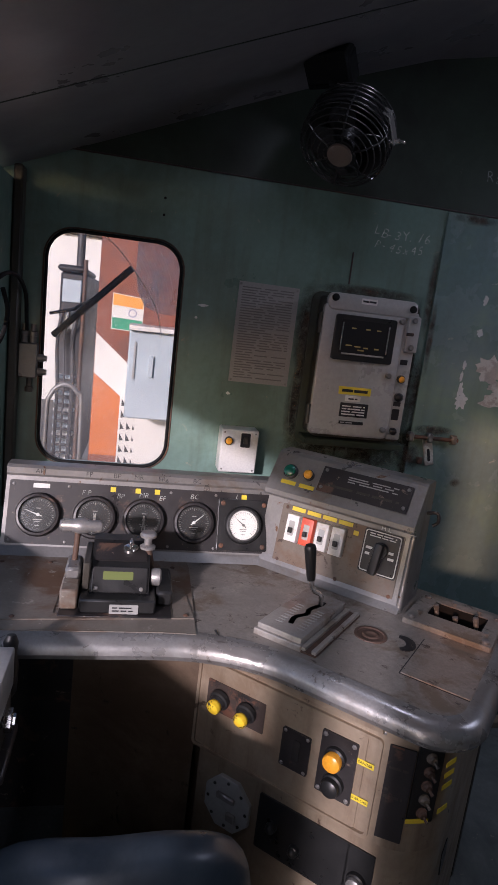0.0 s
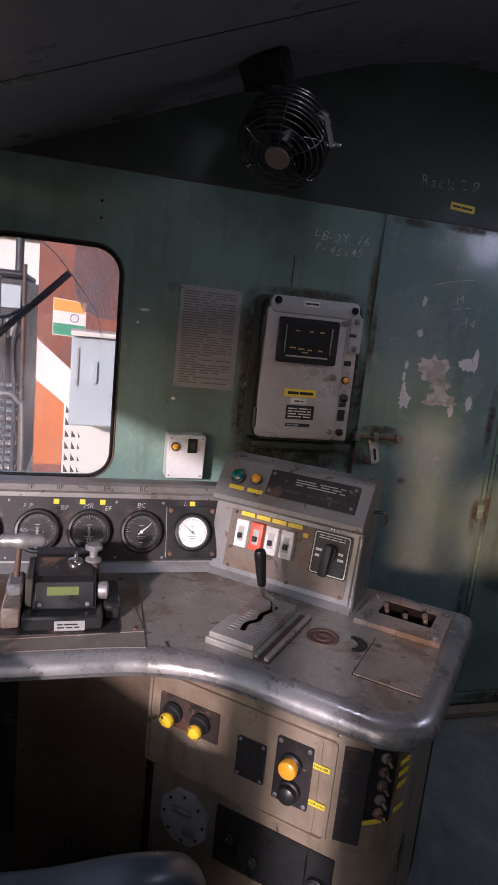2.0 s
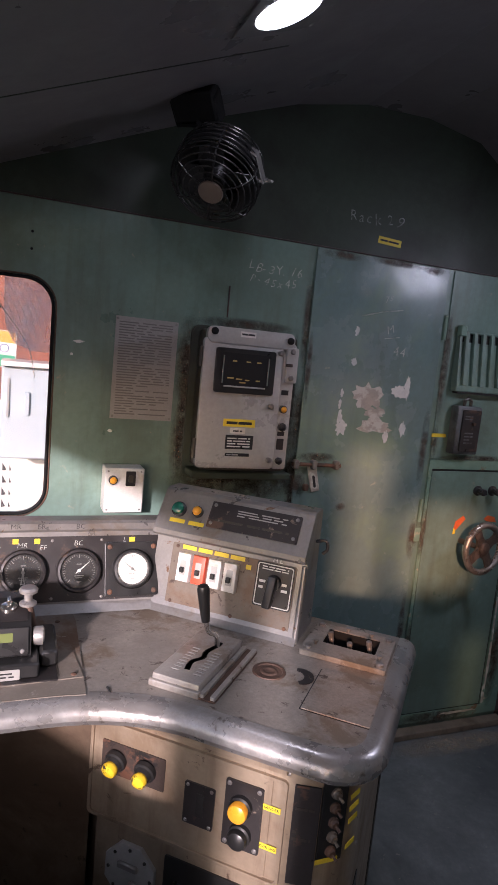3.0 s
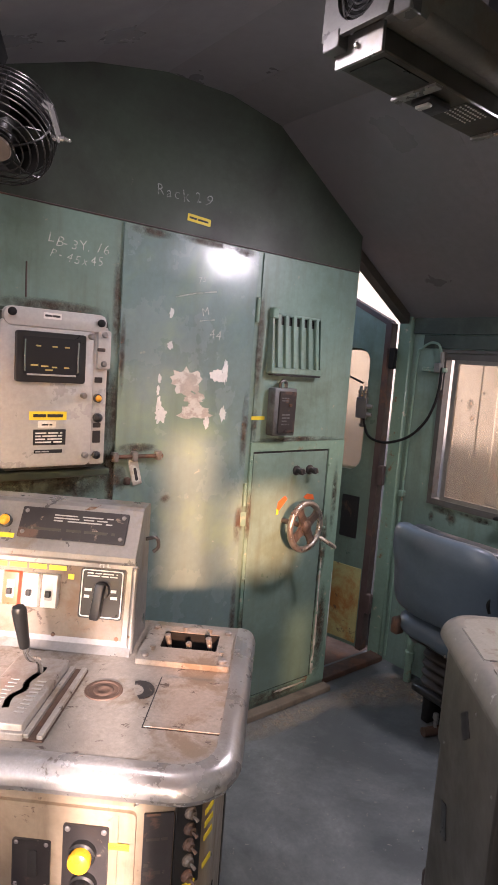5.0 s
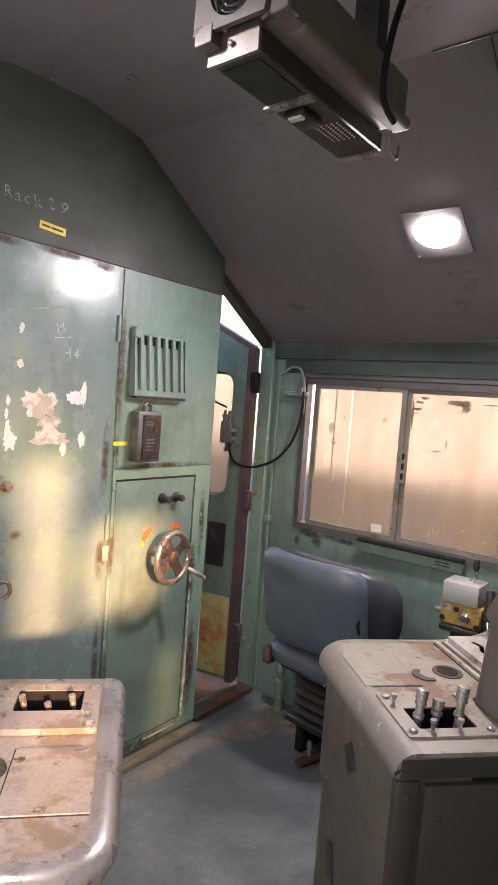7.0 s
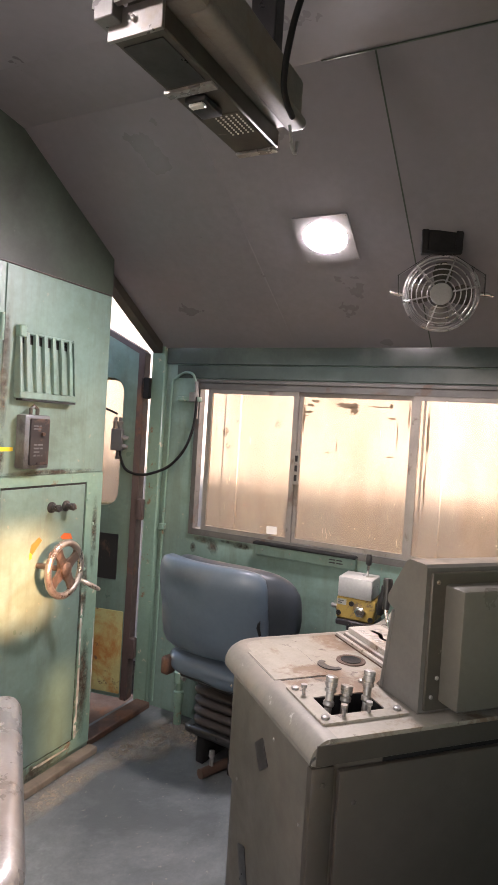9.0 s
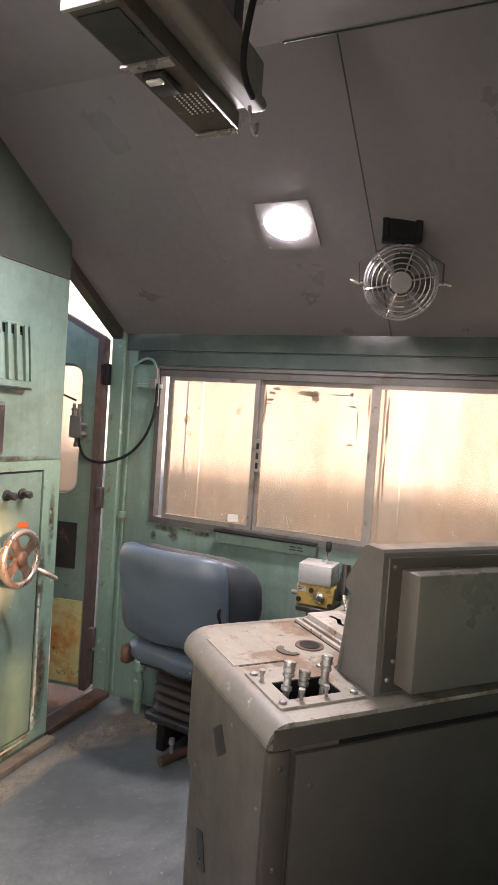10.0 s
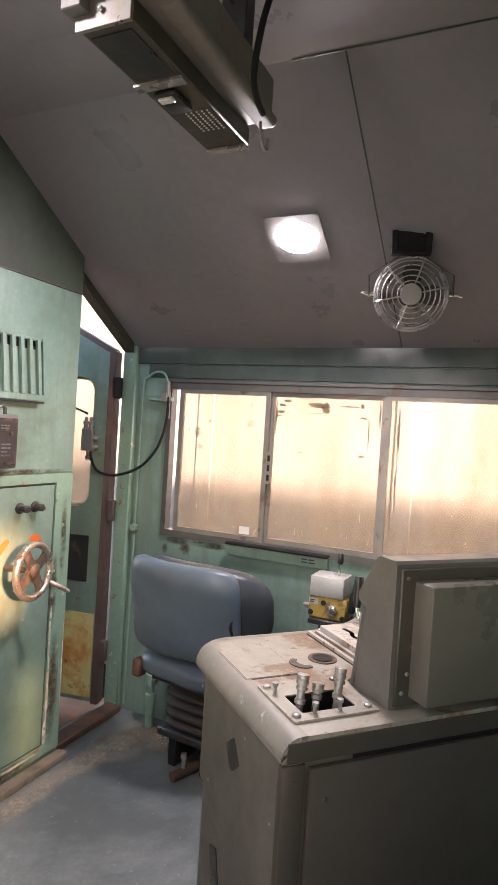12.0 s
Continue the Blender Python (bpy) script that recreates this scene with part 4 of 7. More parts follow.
    add_prism(cr, o, 0.0005, 0.0025, T @ pose(0.980, -0.190, 0, 0, 0, 20))
    part("crescent_cover", cr, DARK_PANEL, d, "crescent-shaped dark cover", smooth=False)
    hb = bmesh.new()
    add_prism(hb, rounded(0.140, 0.178, 0.002, 2, 1.085, -0.222), 0.0003, 0.0028, T, 0.0008)
    part("hatch", hb, top, d, "flush hatch plate", smooth=False)
    part("hatch_joint", prism(rounded(0.1455, 0.1835, 0.002, 2, 1.085, -0.222), 0.0001, 0.0008, T), INK, d, smooth=False)

    # front of the apron
    A = D @ facing(0, -0.405, 0, 0, 0)
    on_face("apron_plate", d, A, 0.802, 0.590, 0.400, 0.210, APRON, 0.003, 0.006, 0.0003, "raised steel switch panel", 0.001)
    part("panel_bead", prism(rounded(0.436, 0.224, 0.010, 3, 0.814, 0.590), 0.0002, 0.0075, A, holes=[rounded(0.422, 0.210, 0.008, 3, 0.814, 0.590)]), side, d, "pressed rib round the switch panel", smooth=False)
    part("apron_ledge", prism([(-0.407, TOP - 0.075), (-0.422, TOP - 0.070), (-0.424, TOP - 0.056), (-0.407, TOP - 0.050)], 0.60, 1.03, D @ VZ), side, d, "pressed ledge under the rim", smooth=False)
    A = A @ Matrix.Translation((0, 0, 0.0033))
    on_face("lamp_plate", d, A, 0.700, 0.622, 0.150, 0.072, RUSTY_BLACK, 0.002, 0.003, 0, "rusty black lamp plate")
    for x in (0.662, 0.732):
        k = bmesh.new()
        m = A @ pose(x, 0.622, 0.002, 14, 0, 0)
        add_lathe(k, [(0.024, 0.0), (0.024, 0.010), (0.019, 0.012), (0.017, 0.020), (0.012, 0.020)], m, 20)
        kb = part("pilot_lamp", k, BLACK, d, "black lamp collar")
        k2 = bmesh.new()
        add_lathe(k2, [(0.010, 0.016), (0.015, 0.020), (0.017, 0.028), (0.015, 0.035), (0.008, 0.039), (0, 0.040)], m, 20)
        part("cap", k2, YELLOW_PAINT, kb, "chipped yellow cap")
    on_face("socket_cover", d, A, 0.855, 0.588, 0.066, 0.090, DARK_PANEL, 0.004, 0.004, 0, "black chipped socket cover")
    on_face("socket_slot", d, A, 0.858, 0.590, 0.016, 0.050, INK, 0.002, 0.003, 0.004, "black slot")
    screw_heads("screw", d, A @ Matrix.Translation((0, 0, 0.004)), [(0.829, 0.627), (0.881, 0.627), (0.829, 0.549), (0.881, 0.549)], 0.004, 0.002, STEEL)
    on_face("button_plate", d, A, 0.948, 0.600, 0.078, 0.140, DARK_PANEL, 0.004, 0.004, 0, "black worn button plate")
    AB = A @ Matrix.Translation((0, 0, 0.004))
    push_button(d, AB, 0.945, 0.622, 0.022, ORANGE, "large orange push button", 0.022)
    push_button(d, AB, 0.948, 0.563, 0.022, BLACK, "black push button", 0.018)
    screw_heads("screw", d, AB, [(0.917, 0.662), (0.979, 0.662), (0.917, 0.538), (0.979, 0.538)], 0.005, 0.003, STEEL)
    lb = on_face("label", d, A, 1.004, 0.635, 0.036, 0.012, YELLOW, 0.0008, 0.001, 0, "yellow printed label")
    lettering("print", "SANDER", 0.008, A @ Matrix.Translation((1.004, 0.635, 0.0012)), INK, lb, 0.0002, 'CENTER')
    lb = on_face("label", d, A, 1.004, 0.553, 0.036, 0.012, YELLOW, 0.0008, 0.001, 0, "yellow printed label")
    lettering("print", "OVER CHG.", 0.0065, A @ Matrix.Translation((1.004, 0.553, 0.0012)), INK, lb, 0.0002, 'CENTER')
    screw_heads("screw", d, D @ facing(0, -0.405, 0, 0, 0), [(0.62, 0.715), (0.78, 0.715), (0.93, 0.715), (1.03, 0.715), (0.63, 0.484), (0.80, 0.484), (0.98, 0.484)], 0.004, 0.002, STEEL)

    def corner(deg):
        t = radians(-90 + deg)
        return D @ facing(1.04 + 0.11 * math.cos(t), -0.295 + 0.11 * math.sin(t), 0, deg, 0)
    if flush:
        return d
    c1 = corner(14)
    cp = on_face("name_plate", d, c1, 0.002, 0.600, 0.050, 0.205, DARK_PANEL, 0.003, 0.002, 0.001, "dark plate with worn lettering")
    bars(cp, c1, 0.0, 0.655, 0.036, 0.012, 1, GREY_CASE, 0.0042, 1.0, seed=21)
    bars(cp, c1, 0.0, 0.600, 0.040, 0.030, 2, GREY_CASE, 0.0042, 0.9, seed=22)
    bars(cp, c1, -0.004, 0.700, 0.030, 0.010, 1, RUST, 0.0042, 1.0, seed=23)
    c2 = corner(42)
    tgp = on_face("toggle_plate", d, c2, 0.0, 0.632, 0.052, 0.165, BLACK, 0.006, 0.002, 0.000, "black toggle switch panel")
    for i in range(5):
        y = 0.692 - i * 0.030
        tg = bmesh.new()
        add_lathe(tg, [(0.011, 0.006), (0.011, 0.010), (0.008, 0.012), (0.007, 0.018), (0, 0.018)], c2 @ Matrix.Translation((0, y, 0)), 12)
        add_cyl(tg, c2 @ Vector((0, y, 0.018)), c2 @ Vector((0.003, y - 0.005, 0.028)), 0.0022, 0.0032, 8)
        part("toggle_switch", tg, RUST if i in (1, 2, 4) else SWITCH_STEEL, tgp, "small toggle switch with a rusty collar")
    on_face("label", d, c2, -0.006, 0.553, 0.048, 0.010, YELLOW, 0.0008, 0.001, 0.0065, "yellow label strip")
    c3 = corner(68)
    for y in (0.705, 0.672, 0.648, 0.622, 0.568):
        on_face("label", d, c3 @ pose(-0.001, y, 0, 0, 0, 6), 0, 0, 0.030, 0.011, YELLOW, 0.001, 0.001, 0.006, "small yellow label")
    Lw = D @ facing(0, -0.375, 0, 0, 0)
    o8 = [(0.695 + 0.066 * math.cos(radians(22.5 + 45 * i)), 0.345 + 0.072 * math.sin(radians(22.5 + 45 * i))) for i in range(8)]
    oc = part("junction_cover", prism(o8, 0.0, 0.010, Lw, 0.002), GREY_LIGHT, d, "grey eight-sided junction cover", smooth=False)
    for x, y, w, h in ((0.693, 0.365, 0.050, 0.016), (0.712, 0.322, 0.026, 0.022)):
        cb = bmesh.new()
        add_box(cb, (x - w / 2, y - h / 2, 0.010), (x + w / 2, y + h / 2, 0.020), 0.003, Lw)
        part("hinge", cb, STEEL, oc)
    screw_heads("screw", d, Lw @ Matrix.Translation((0, 0, 0.010)), [(0.695 + 0.052 * math.cos(radians(45 * i)), 0.345 + 0.056 * math.sin(radians(45 * i))) for i in range(8)], 0.004, 0.003, BLACK)
    on_face("lower_plate", d, Lw, 0.885, 0.350, 0.220, 0.140, BLACK, 0.004, 0.004, 0, "black lower switch plate")
    for x, y in ((0.815, 0.355), (0.875, 0.330)):
        push_button(d, Lw @ Matrix.Translation((0, 0, 0.004)), x, y, 0.012, BLACK, "small black button", 0.010)
    on_face("lower_plate", d, Lw, 1.020, 0.360, 0.060, 0.120, BLACK, 0.004, 0.004, 0, "black lower switch plate")
    push_button(d, Lw @ Matrix.Translation((0, 0, 0.004)), 1.020, 0.345, 0.020, STEEL, "steel push button", 0.014)
    on_face("label", d, Lw, 1.070, 0.330, 0.036, 0.012, YELLOW, 0.001, 0.001, 0.0005, "yellow label strip")
    return d


desk = control_desk("worn steel driver's control desk with a polished metal rim", lift=0.013, plug=0.030)


def brake_controller():
    """The brake unit that stands on the straight wing, with its two handles."""
    b = thing("brake_controller", (-0.03, -0.60, TOP), "black brake controller with display and two worn handles on the desk", "brake controller")
    z = TOP + 0.0025
    part("base_plate", box((-0.150, -0.716, z), (0.092, -0.47, z + 0.004), 0.001), DARK_PANEL, b, "dark rusty base plate")
    part("plinth", box((-0.108, -0.705, z + 0.004), (0.056, -0.50, z + 0.036), 0.004), BLACK, b)
    sec = [(-0.668, z + 0.036), (-0.640, z + 0.086), (-0.560, z + 0.118), (-0.520, z + 0.118), (-0.520, z + 0.036)]
    part("display_case", prism(sec, -0.090, 0.040, VZ), BLACK, b, "black display case", smooth=False)
    f = facing(-0.025, -0.654, z + 0.061, 0, 29)
    on_face("bezel", b, f, 0, 0, 0.122, 0.056, BLACK, 0.006, 0.004, 0.0, "black bezel", 0.002)
    on_face("display", b, f, -0.004, 0.008, 0.066, 0.018, LCD, 0.0006, 0.002, 0.006, "lit greenish character display")
    screw_heads("screw", b, f @ Matrix.Translation((0, 0, 0.006)), [(-0.050, -0.020), (0.048, -0.020)], 0.005, 0.003, STEEL)
    t = facing(-0.025, -0.600, z + 0.103, 0, 68)
    on_face("key_plate", b, t, 0.0, 0.0, 0.115, 0.056, DARK_PANEL, 0.002, 0.003, 0.0005, "engraved key switch plate")
    ks = bmesh.new()
    m = Matrix.Translation((-0.005, -0.590, z + 0.104)) @ pose(0, 0, 0, 12, 0, 0)
    add_lathe(ks, [(0.017, 0.0), (0.017, 0.010), (0.012, 0.013), (0, 0.013)], m, 18)
    add_box(ks, (-0.004, -0.009, 0.013), (0.004, 0.009, 0.030), 0.002, m)
    part("key_switch", ks, CHROME, b, "chrome key switch")
    lbm = facing(-0.012, -0.7055, z + 0.016, 0, 0)
    on_face("maker_plate", b, lbm, 0, 0, 0.062, 0.022, GREY_LIGHT, 0.001, 0.002, 0.0, "small maker's plate")
    bars(b, lbm, 0, 0.0, 0.05, 0.014, 2, INK, 0.0012, 0.9, seed=31)
    part("side_block", box((-0.150, -0.690, z + 0.004), (-0.112, -0.52, z + 0.050), 0.004), DESK_RUST, b, "rust-stained block")
    part("side_block", box((-0.146, -0.640, z + 0.050), (-0.112, -0.56, z + 0.078), 0.006), STEEL, b, "pale cast block")
    part("side_cover", box((-0.106, -0.66, z + 0.036), (-0.090, -0.53, z + 0.100), 0.003), GREY_CASE, b)
    h1 = part("stem", cyl((-0.130, -0.590, z + 0.07), (-0.126, -0.585, z + 0.155), 0.0065), RUST, b, "rusty handle stem")
    hd = bmesh.new()
    add_lathe(hd, [(0, -0.048), (0.011, -0.047), (0.0150, -0.040), (0.0135, -0.020), (0.0180, -0.008), (0.0185, 0.008), (0.0135, 0.020), (0.0150, 0.040), (0.011, 0.047), (0, 0.048)],
              pose(-0.120, -0.585, z + 0.158, 0, 90, 0), 18)
    part("cross_handle", hd, ALU, b, "worn chrome cross handle")
    part("side_block", box((0.058, -0.665, z + 0.004), (0.095, -0.53, z + 0.040), 0.006), BLACK, b, "black lever housing")
    wb = bmesh.new()
    add_lathe(wb, [(0.0, 0.0), (0.017, 0.0), (0.020, 0.005), (0.020, 0.020), (0.014, 0.024), (0, 0.024)], pose(0.044, -0.630, z + 0.060, 0, 90, 0), 20)
    part("pivot_cap", wb, ALU, b, "pale round pivot cap")
    part("stem", cyl((0.050, -0.600, z + 0.045), (0.034, -0.592, z + 0.120), 0.0075), RUST, b, "rusty handle stem")
    kb = bmesh.new()
    add_lathe(kb, [(0.007, 0.0), (0.018, 0.002), (0.018, 0.007), (0.009, 0.012), (0.009, 0.026), (0.019, 0.030), (0.020, 0.036), (0.016, 0.041), (0, 0.042)], Matrix.Translation((0.033, -0.591, z + 0.112)), 20)
    part("knob_handle", kb, ALU, b, "chrome knob handle")
    return b


brake_controller()
hatch_plate = tagged(part("wing_hatch", prism([(-0.33, -0.735), (0.143, -0.712), (0.116, -0.440), (-0.33, -0.440)], TOP + 0.0025, TOP + 0.0045, holes=[[(-0.16, -0.702), (0.098, -0.702), (0.092, -0.462), (-0.155, -0.462)]]), DESK_RUST, smooth=False),
       "thin rust-browned hatch plate lying on the desk", "hatch plate")

screw_heads("screw", hatch_plate, Matrix.Translation((0, 0, TOP + 0.0045)), [(-0.315, -0.715), (-0.315, -0.445), (0.125, -0.700), (0.108, -0.445), (-0.20, -0.44), (-0.24, -0.72)], 0.006, 0.003, RUST)

# ---- ceiling lamps ----
LAMP_FRAME = mat("lamp_frame_grey", (0.20, 0.195, 0.20), 0.5, var=0.08, scale=9, bump=0.05)
LAMP_GLOW = glow("lamp_glow", (1.0, 1.0, 1.0), 20.0)


def ceiling_lamp(x, y, tilt, watts, label, bulge=0.019, spread=180):
    z = roof_z(x)
    t = thing("ceiling_lamp", (x, y, z), label, "ceiling lamp", "ceiling lamps")
    m = pose(x, y, z, 0, tilt, 0)
    b, lens = bmesh.new(), bmesh.new()
    add_prism(b, rounded(0.196, 0.196, 0.006, 2), -0.005, 0.0, m, 0.0015)
    part("frame", b, LAMP_FRAME, t, "pale square lamp frame", smooth=False)
    add_lathe(lens, [(1.0, -0.004), (0.99, -0.006), (0.93, -0.5 * bulge - 0.002), (0.75, -0.85 * bulge), (0.4, -bulge), (0, -bulge)], m @ Matrix.Translation((-0.010, 0, 0)) @ Matrix.Diagonal((0.066, 0.076, 1, 1)), 28)
    part("diffuser", lens, LAMP_GLOW, t, "bright white oval diffuser")
    for u, v in ((-0.088, -0.088), (0.088, -0.088), (-0.088, 0.088), (0.088, 0.088)):
        part("screw", cyl(m @ Vector((u, v, -0.005)), m @ Vector((u, v, -0.0065)), 0.004, segs=10), STEEL, t)
    way = (m.to_3x3() @ Vector((0, 0, -1)))
    area_lamp("ceiling_lamp_light", m @ Vector((0, 0, -bulge - 0.003)), way, 0.15, 0.15, watts, (0.93, 0.96, 1.0), spread)
    return t


ceiling_lamp(2.01, -0.91, 31.7, 3.2, "lit square ceiling lamp with a pale frame", 0.016)
ceiling_lamp(0.47, -0.70, -22.4, 0.28, "lit square ceiling lamp above the first desk", 0.006, 105)

# ---- front bulkhead: window ----
NF = facing(0, 0, 0)            # x along the wall, y up, z towards the cab


def ring(outline, r, m, segs=8):
    return tube([m @ Vector((x, y, 0)) for x, y in outline], r, segs, True)


win = thing("window_1", (-0.110, 0.0, 0.93), "round-cornered front window in a black rubber seal", "window", kind="structure")
part("seal", ring(rounded(0.395, 0.699, 0.079, 8, -0.110, 1.298), 0.0050, NF @ Matrix.Translation((0, 0, 0.002))), RUBBER, win, "black rubber seal")
pane = part("pane", prism(rounded(0.408, 0.712, 0.083, 8, -0.110, 1.298), -0.022, -0.018, NF), SCREEN, win, "dusty scratched glass pane", smooth=False)
dust = [(-0.048, 1.651), (-0.048, 1.560), (-0.040, 1.500), (-0.015, 1.455), (0.030, 1.438), (0.092, 1.435), (0.0925, 1.570), (0.078, 1.625), (0.045, 1.647), (0.015, 1.652)]
film = part("dust_film", prism(dust, -0.0255, -0.0235, NF), FILM, win, "grey dust left beside the wiper's sweep", smooth=False)
film.visible_shadow = False
scr_line = [NF @ p for p in curve_pts([(-0.168, 1.660, -0.0170), (-0.105, 1.615, -0.0170), (-0.048, 1.550, -0.0170), (0.005, 1.480, -0.0170), (0.030, 1.430, -0.0170), (0.045, 1.360, -0.0170)], 5)]
part("scratch", tube(scr_line, 0.0014, 4), CHALK, win, "pale curved scratch")
for k in range(7):
    arc = [NF @ Vector((-0.30 + (0.262 + 0.016 * k) * math.cos(radians(a)) + 0.02, 1.43 + (0.262 + 0.016 * k) * math.sin(radians(a)), -0.0232)) for a in range(8, 44, 6)]
    arc = [p for p in arc if p.x < 0.082 and p.z < 1.625]
    if len(arc) > 2:
        part("wiper_arc", tube(arc, 0.0008, 4), CHALK, win, "fine pale arc left by the wiper")
pane.visible_shadow = False
rim = ring(rounded(0.412, 0.716, 0.087, 8, -0.110, 1.298), 0.0025, NF @ Matrix.Translation((0, 0, 0.001)))
part("frame", rim, RUST, win, "rust-edged metal frame")

wiper = thing("windscreen_wiper", (-0.29, 0.05, 1.33), "black windscreen wiper parked across the outside glass", "wiper")
a, b = Vector((-0.285, 0.045, 1.335)), Vector((-0.060, 0.045, 1.565))
wb = bmesh.new()
add_box(wb, (-0.162, -0.006, -0.010), (0.162, 0.006, 0.010), 0.003, Matrix.Translation((a + b) / 2) @ pose(0, 0, 0, 0, -45.6, 0))
part("blade", wb, RUBBER, wiper, "black rubber blade")
part("arm", tube([(-0.30, 0.06, 1.40), (-0.23, 0.06, 1.42), (-0.17, 0.055, 1.46)], 0.005, 6), BLACK, wiper, "thin wiper arm")

# ---- front bulkhead: doors, panels and seams ----
tagged(part("wall_seam", box((-0.40, -0.0055, 1.868), (2.02, 0.0, 1.8725), 0.001), BROWN_EDGE), "raised seam across the green bulkhead", "trim", kind="structure")
door = thing("door_1", (1.195, 0.0, 0.05), "closed blue-green steel door with peeled paint", "door", kind="structure")
DZ = 0.007
part("leaf", prism([(0.922, 0.05), (1.468, 0.05), (1.468, 1.864), (0.922, 1.864)], 0.001, DZ, NF, 0.002), GREEN_BLUE, door, "blue-green steel door leaf", smooth=False)
for z in (1.655, 0.955, 0.34):
    part("hinge", cyl((1.476, -0.010, z - 0.045), (1.476, -0.010, z + 0.045), 0.008, segs=10), GREEN_WORN, door, "painted barrel hinge")
part("hinge_leaf", box((1.462, -0.011, 0.83), (1.490, -0.007, 0.885), 0.002), GREEN_WORN, door, "chipped hinge leaf")

latch = thing("door_bolt", (1.0, -0.01, 1.03), "rusty sliding bolt with a pale hasp on the door", "door bolt")
part("rod", cyl((0.902, -0.022, 1.127), (1.092, -0.022, 1.124), 0.007, segs=12), RUST, latch, "rusty steel rod")
for x in (0.915, 1.075, 0.985):
    part("staple", box((x - 0.010, -0.034, 1.110), (x + 0.010, -0.008, 1.142), 0.004), STEEL, latch)
hb = bmesh.new()
add_box(hb, (-0.018, -0.10, 0.002), (0.018, 0.0, 0.008), 0.003, NF @ pose(0.982, 1.124, DZ, 0, 0, 14))
part("hasp", hb, PEEL, latch, "pale hinged hasp")
part("hasp_slot", prism(rounded(0.010, 0.045, 0.004, 3, 0.0, -0.062), 0.0082, 0.0088, NF @ pose(0.982, 1.124, DZ, 0, 0, 14)), INK, latch, smooth=False)
part("staple", box((0.955, -0.026, 1.030), (0.975, -0.008, 1.055), 0.004), RUST, latch)

tagged(part("upper_panel", prism([(1.492, 1.160), (2.008, 1.160), (2.008, 1.864), (1.492, 1.864)], 0.001, 0.005, NF, 0.0015), GREEN, smooth=False), "green steel cabinet front panel", "panel", kind="structure")
tagged(part("wall_seam", box((0.622, -0.003, 1.60), (0.627, -0.0005, 1.70), 0.001), BROWN_EDGE), "painted cover strip on the bulkhead", "trim", kind="structure")
cab = thing("brake_cabinet", (1.71, 0.0, 0.05), "green steel cabinet door below the louvre", "cabinet")
fr = bmesh.new()
add_prism(fr, [(1.492, 0.045), (2.016, 0.045), (2.016, 1.156), (1.492, 1.156)], 0.001, 0.008, NF, holes=[[(1.506, 0.085), (1.926, 0.085), (1.926, 1.120), (1.506, 1.120)]])
part("frame", fr, GREEN_WORN, cab, "worn green cabinet frame", smooth=False)
part("door_gap", prism([(1.500, 0.080), (1.934, 0.080), (1.934, 1.126), (1.500, 1.126)], 0.0005, 0.0013, NF), INK, cab, "dark gap round the cabinet door", smooth=False)
part("door", prism([(1.511, 0.090), (1.919, 0.090), (1.919, 1.111), (1.511, 1.111)], 0.0015, 0.006, NF, 0.002), GREEN, cab, "green cabinet door", smooth=False)
screw_heads("bolt", cab, NF @ Matrix.Translation((0, 0, 0.008)), [(1.500, 1.085), (1.500, 0.61), (1.500, 0.30), (1.934, 1.05), (1.934, 0.772), (1.934, 0.582), (1.934, 0.38), (1.934, 0.15), (1.970, 0.95)], 0.007, 0.004, GREEN_WORN)
for x in (1.743, 1.817):
    kb = bmesh.new()
    add_lathe(kb, [(0.021, 0.006), (0.021, 0.010), (0.012, 0.014), (0.010, 0.030), (0.014, 0.033), (0.014, 0.046), (0.010, 0.050), (0, 0.050)], NF @ Matrix.Translation((x, 1.035, 0)), 16)
    add_box(kb, (-0.020, -0.005, 0.036), (0.020, 0.005, 0.046), 0.003, NF @ Matrix.Translation((x, 1.035, 0)) @ pose(0, 0, 0, 0, 0, -25))
    part("valve_knob", kb, DARK_PANEL, cab, "grey tap knob")

wheel = thing("handbrake_wheel", (1.70, -0.12, 0.73), "polished steel handwheel with a crank handle and rusty hub", "handwheel")
W = NF @ pose(1.703, 0.832, 0.125, 0, 7, 12)
part("rim", tube([W @ Vector((0.093 * math.cos(2 * math.pi * i / 36), 0.093 * math.sin(2 * math.pi * i / 36), 0)) for i in range(36)], 0.0125, 12, True), WORN_STEEL, wheel, "worn steel rim")
for i in range(4):
    sp = bmesh.new()
    add_prism(sp, [(0.010, -0.026), (0.050, -0.013), (0.074, -0.016), (0.090, -0.030), (0.092, 0.0), (0.090, 0.030), (0.074, 0.016), (0.050, 0.013), (0.010, 0.026)], -0.008, 0.004, W @ pose(0, 0, 0, 0, 0, 90 * i + 20), 0.003)
    part("spoke", sp, WHEEL_BROWN, wheel, "brown cast spoke")
hb = bmesh.new()
add_lathe(hb, [(0.011, -0.118), (0.011, -0.012), (0.026, -0.010), (0.026, 0.010), (0.016, 0.016), (0, 0.016)], W, 20)
part("hub", hb, WHEEL_BROWN, wheel, "brown hub and shaft")
ch = bmesh.new()
add_lathe(ch, [(0.005, 0.0), (0.005, 0.012), (0.008, 0.018), (0.0095, 0.060), (0.008, 0.088), (0.005, 0.094), (0, 0.094)], W @ pose(0.066, -0.062, 0, 38, 34, 0), 14)
part("crank_handle", ch, WORN_STEEL, wheel, "bright turned handle")
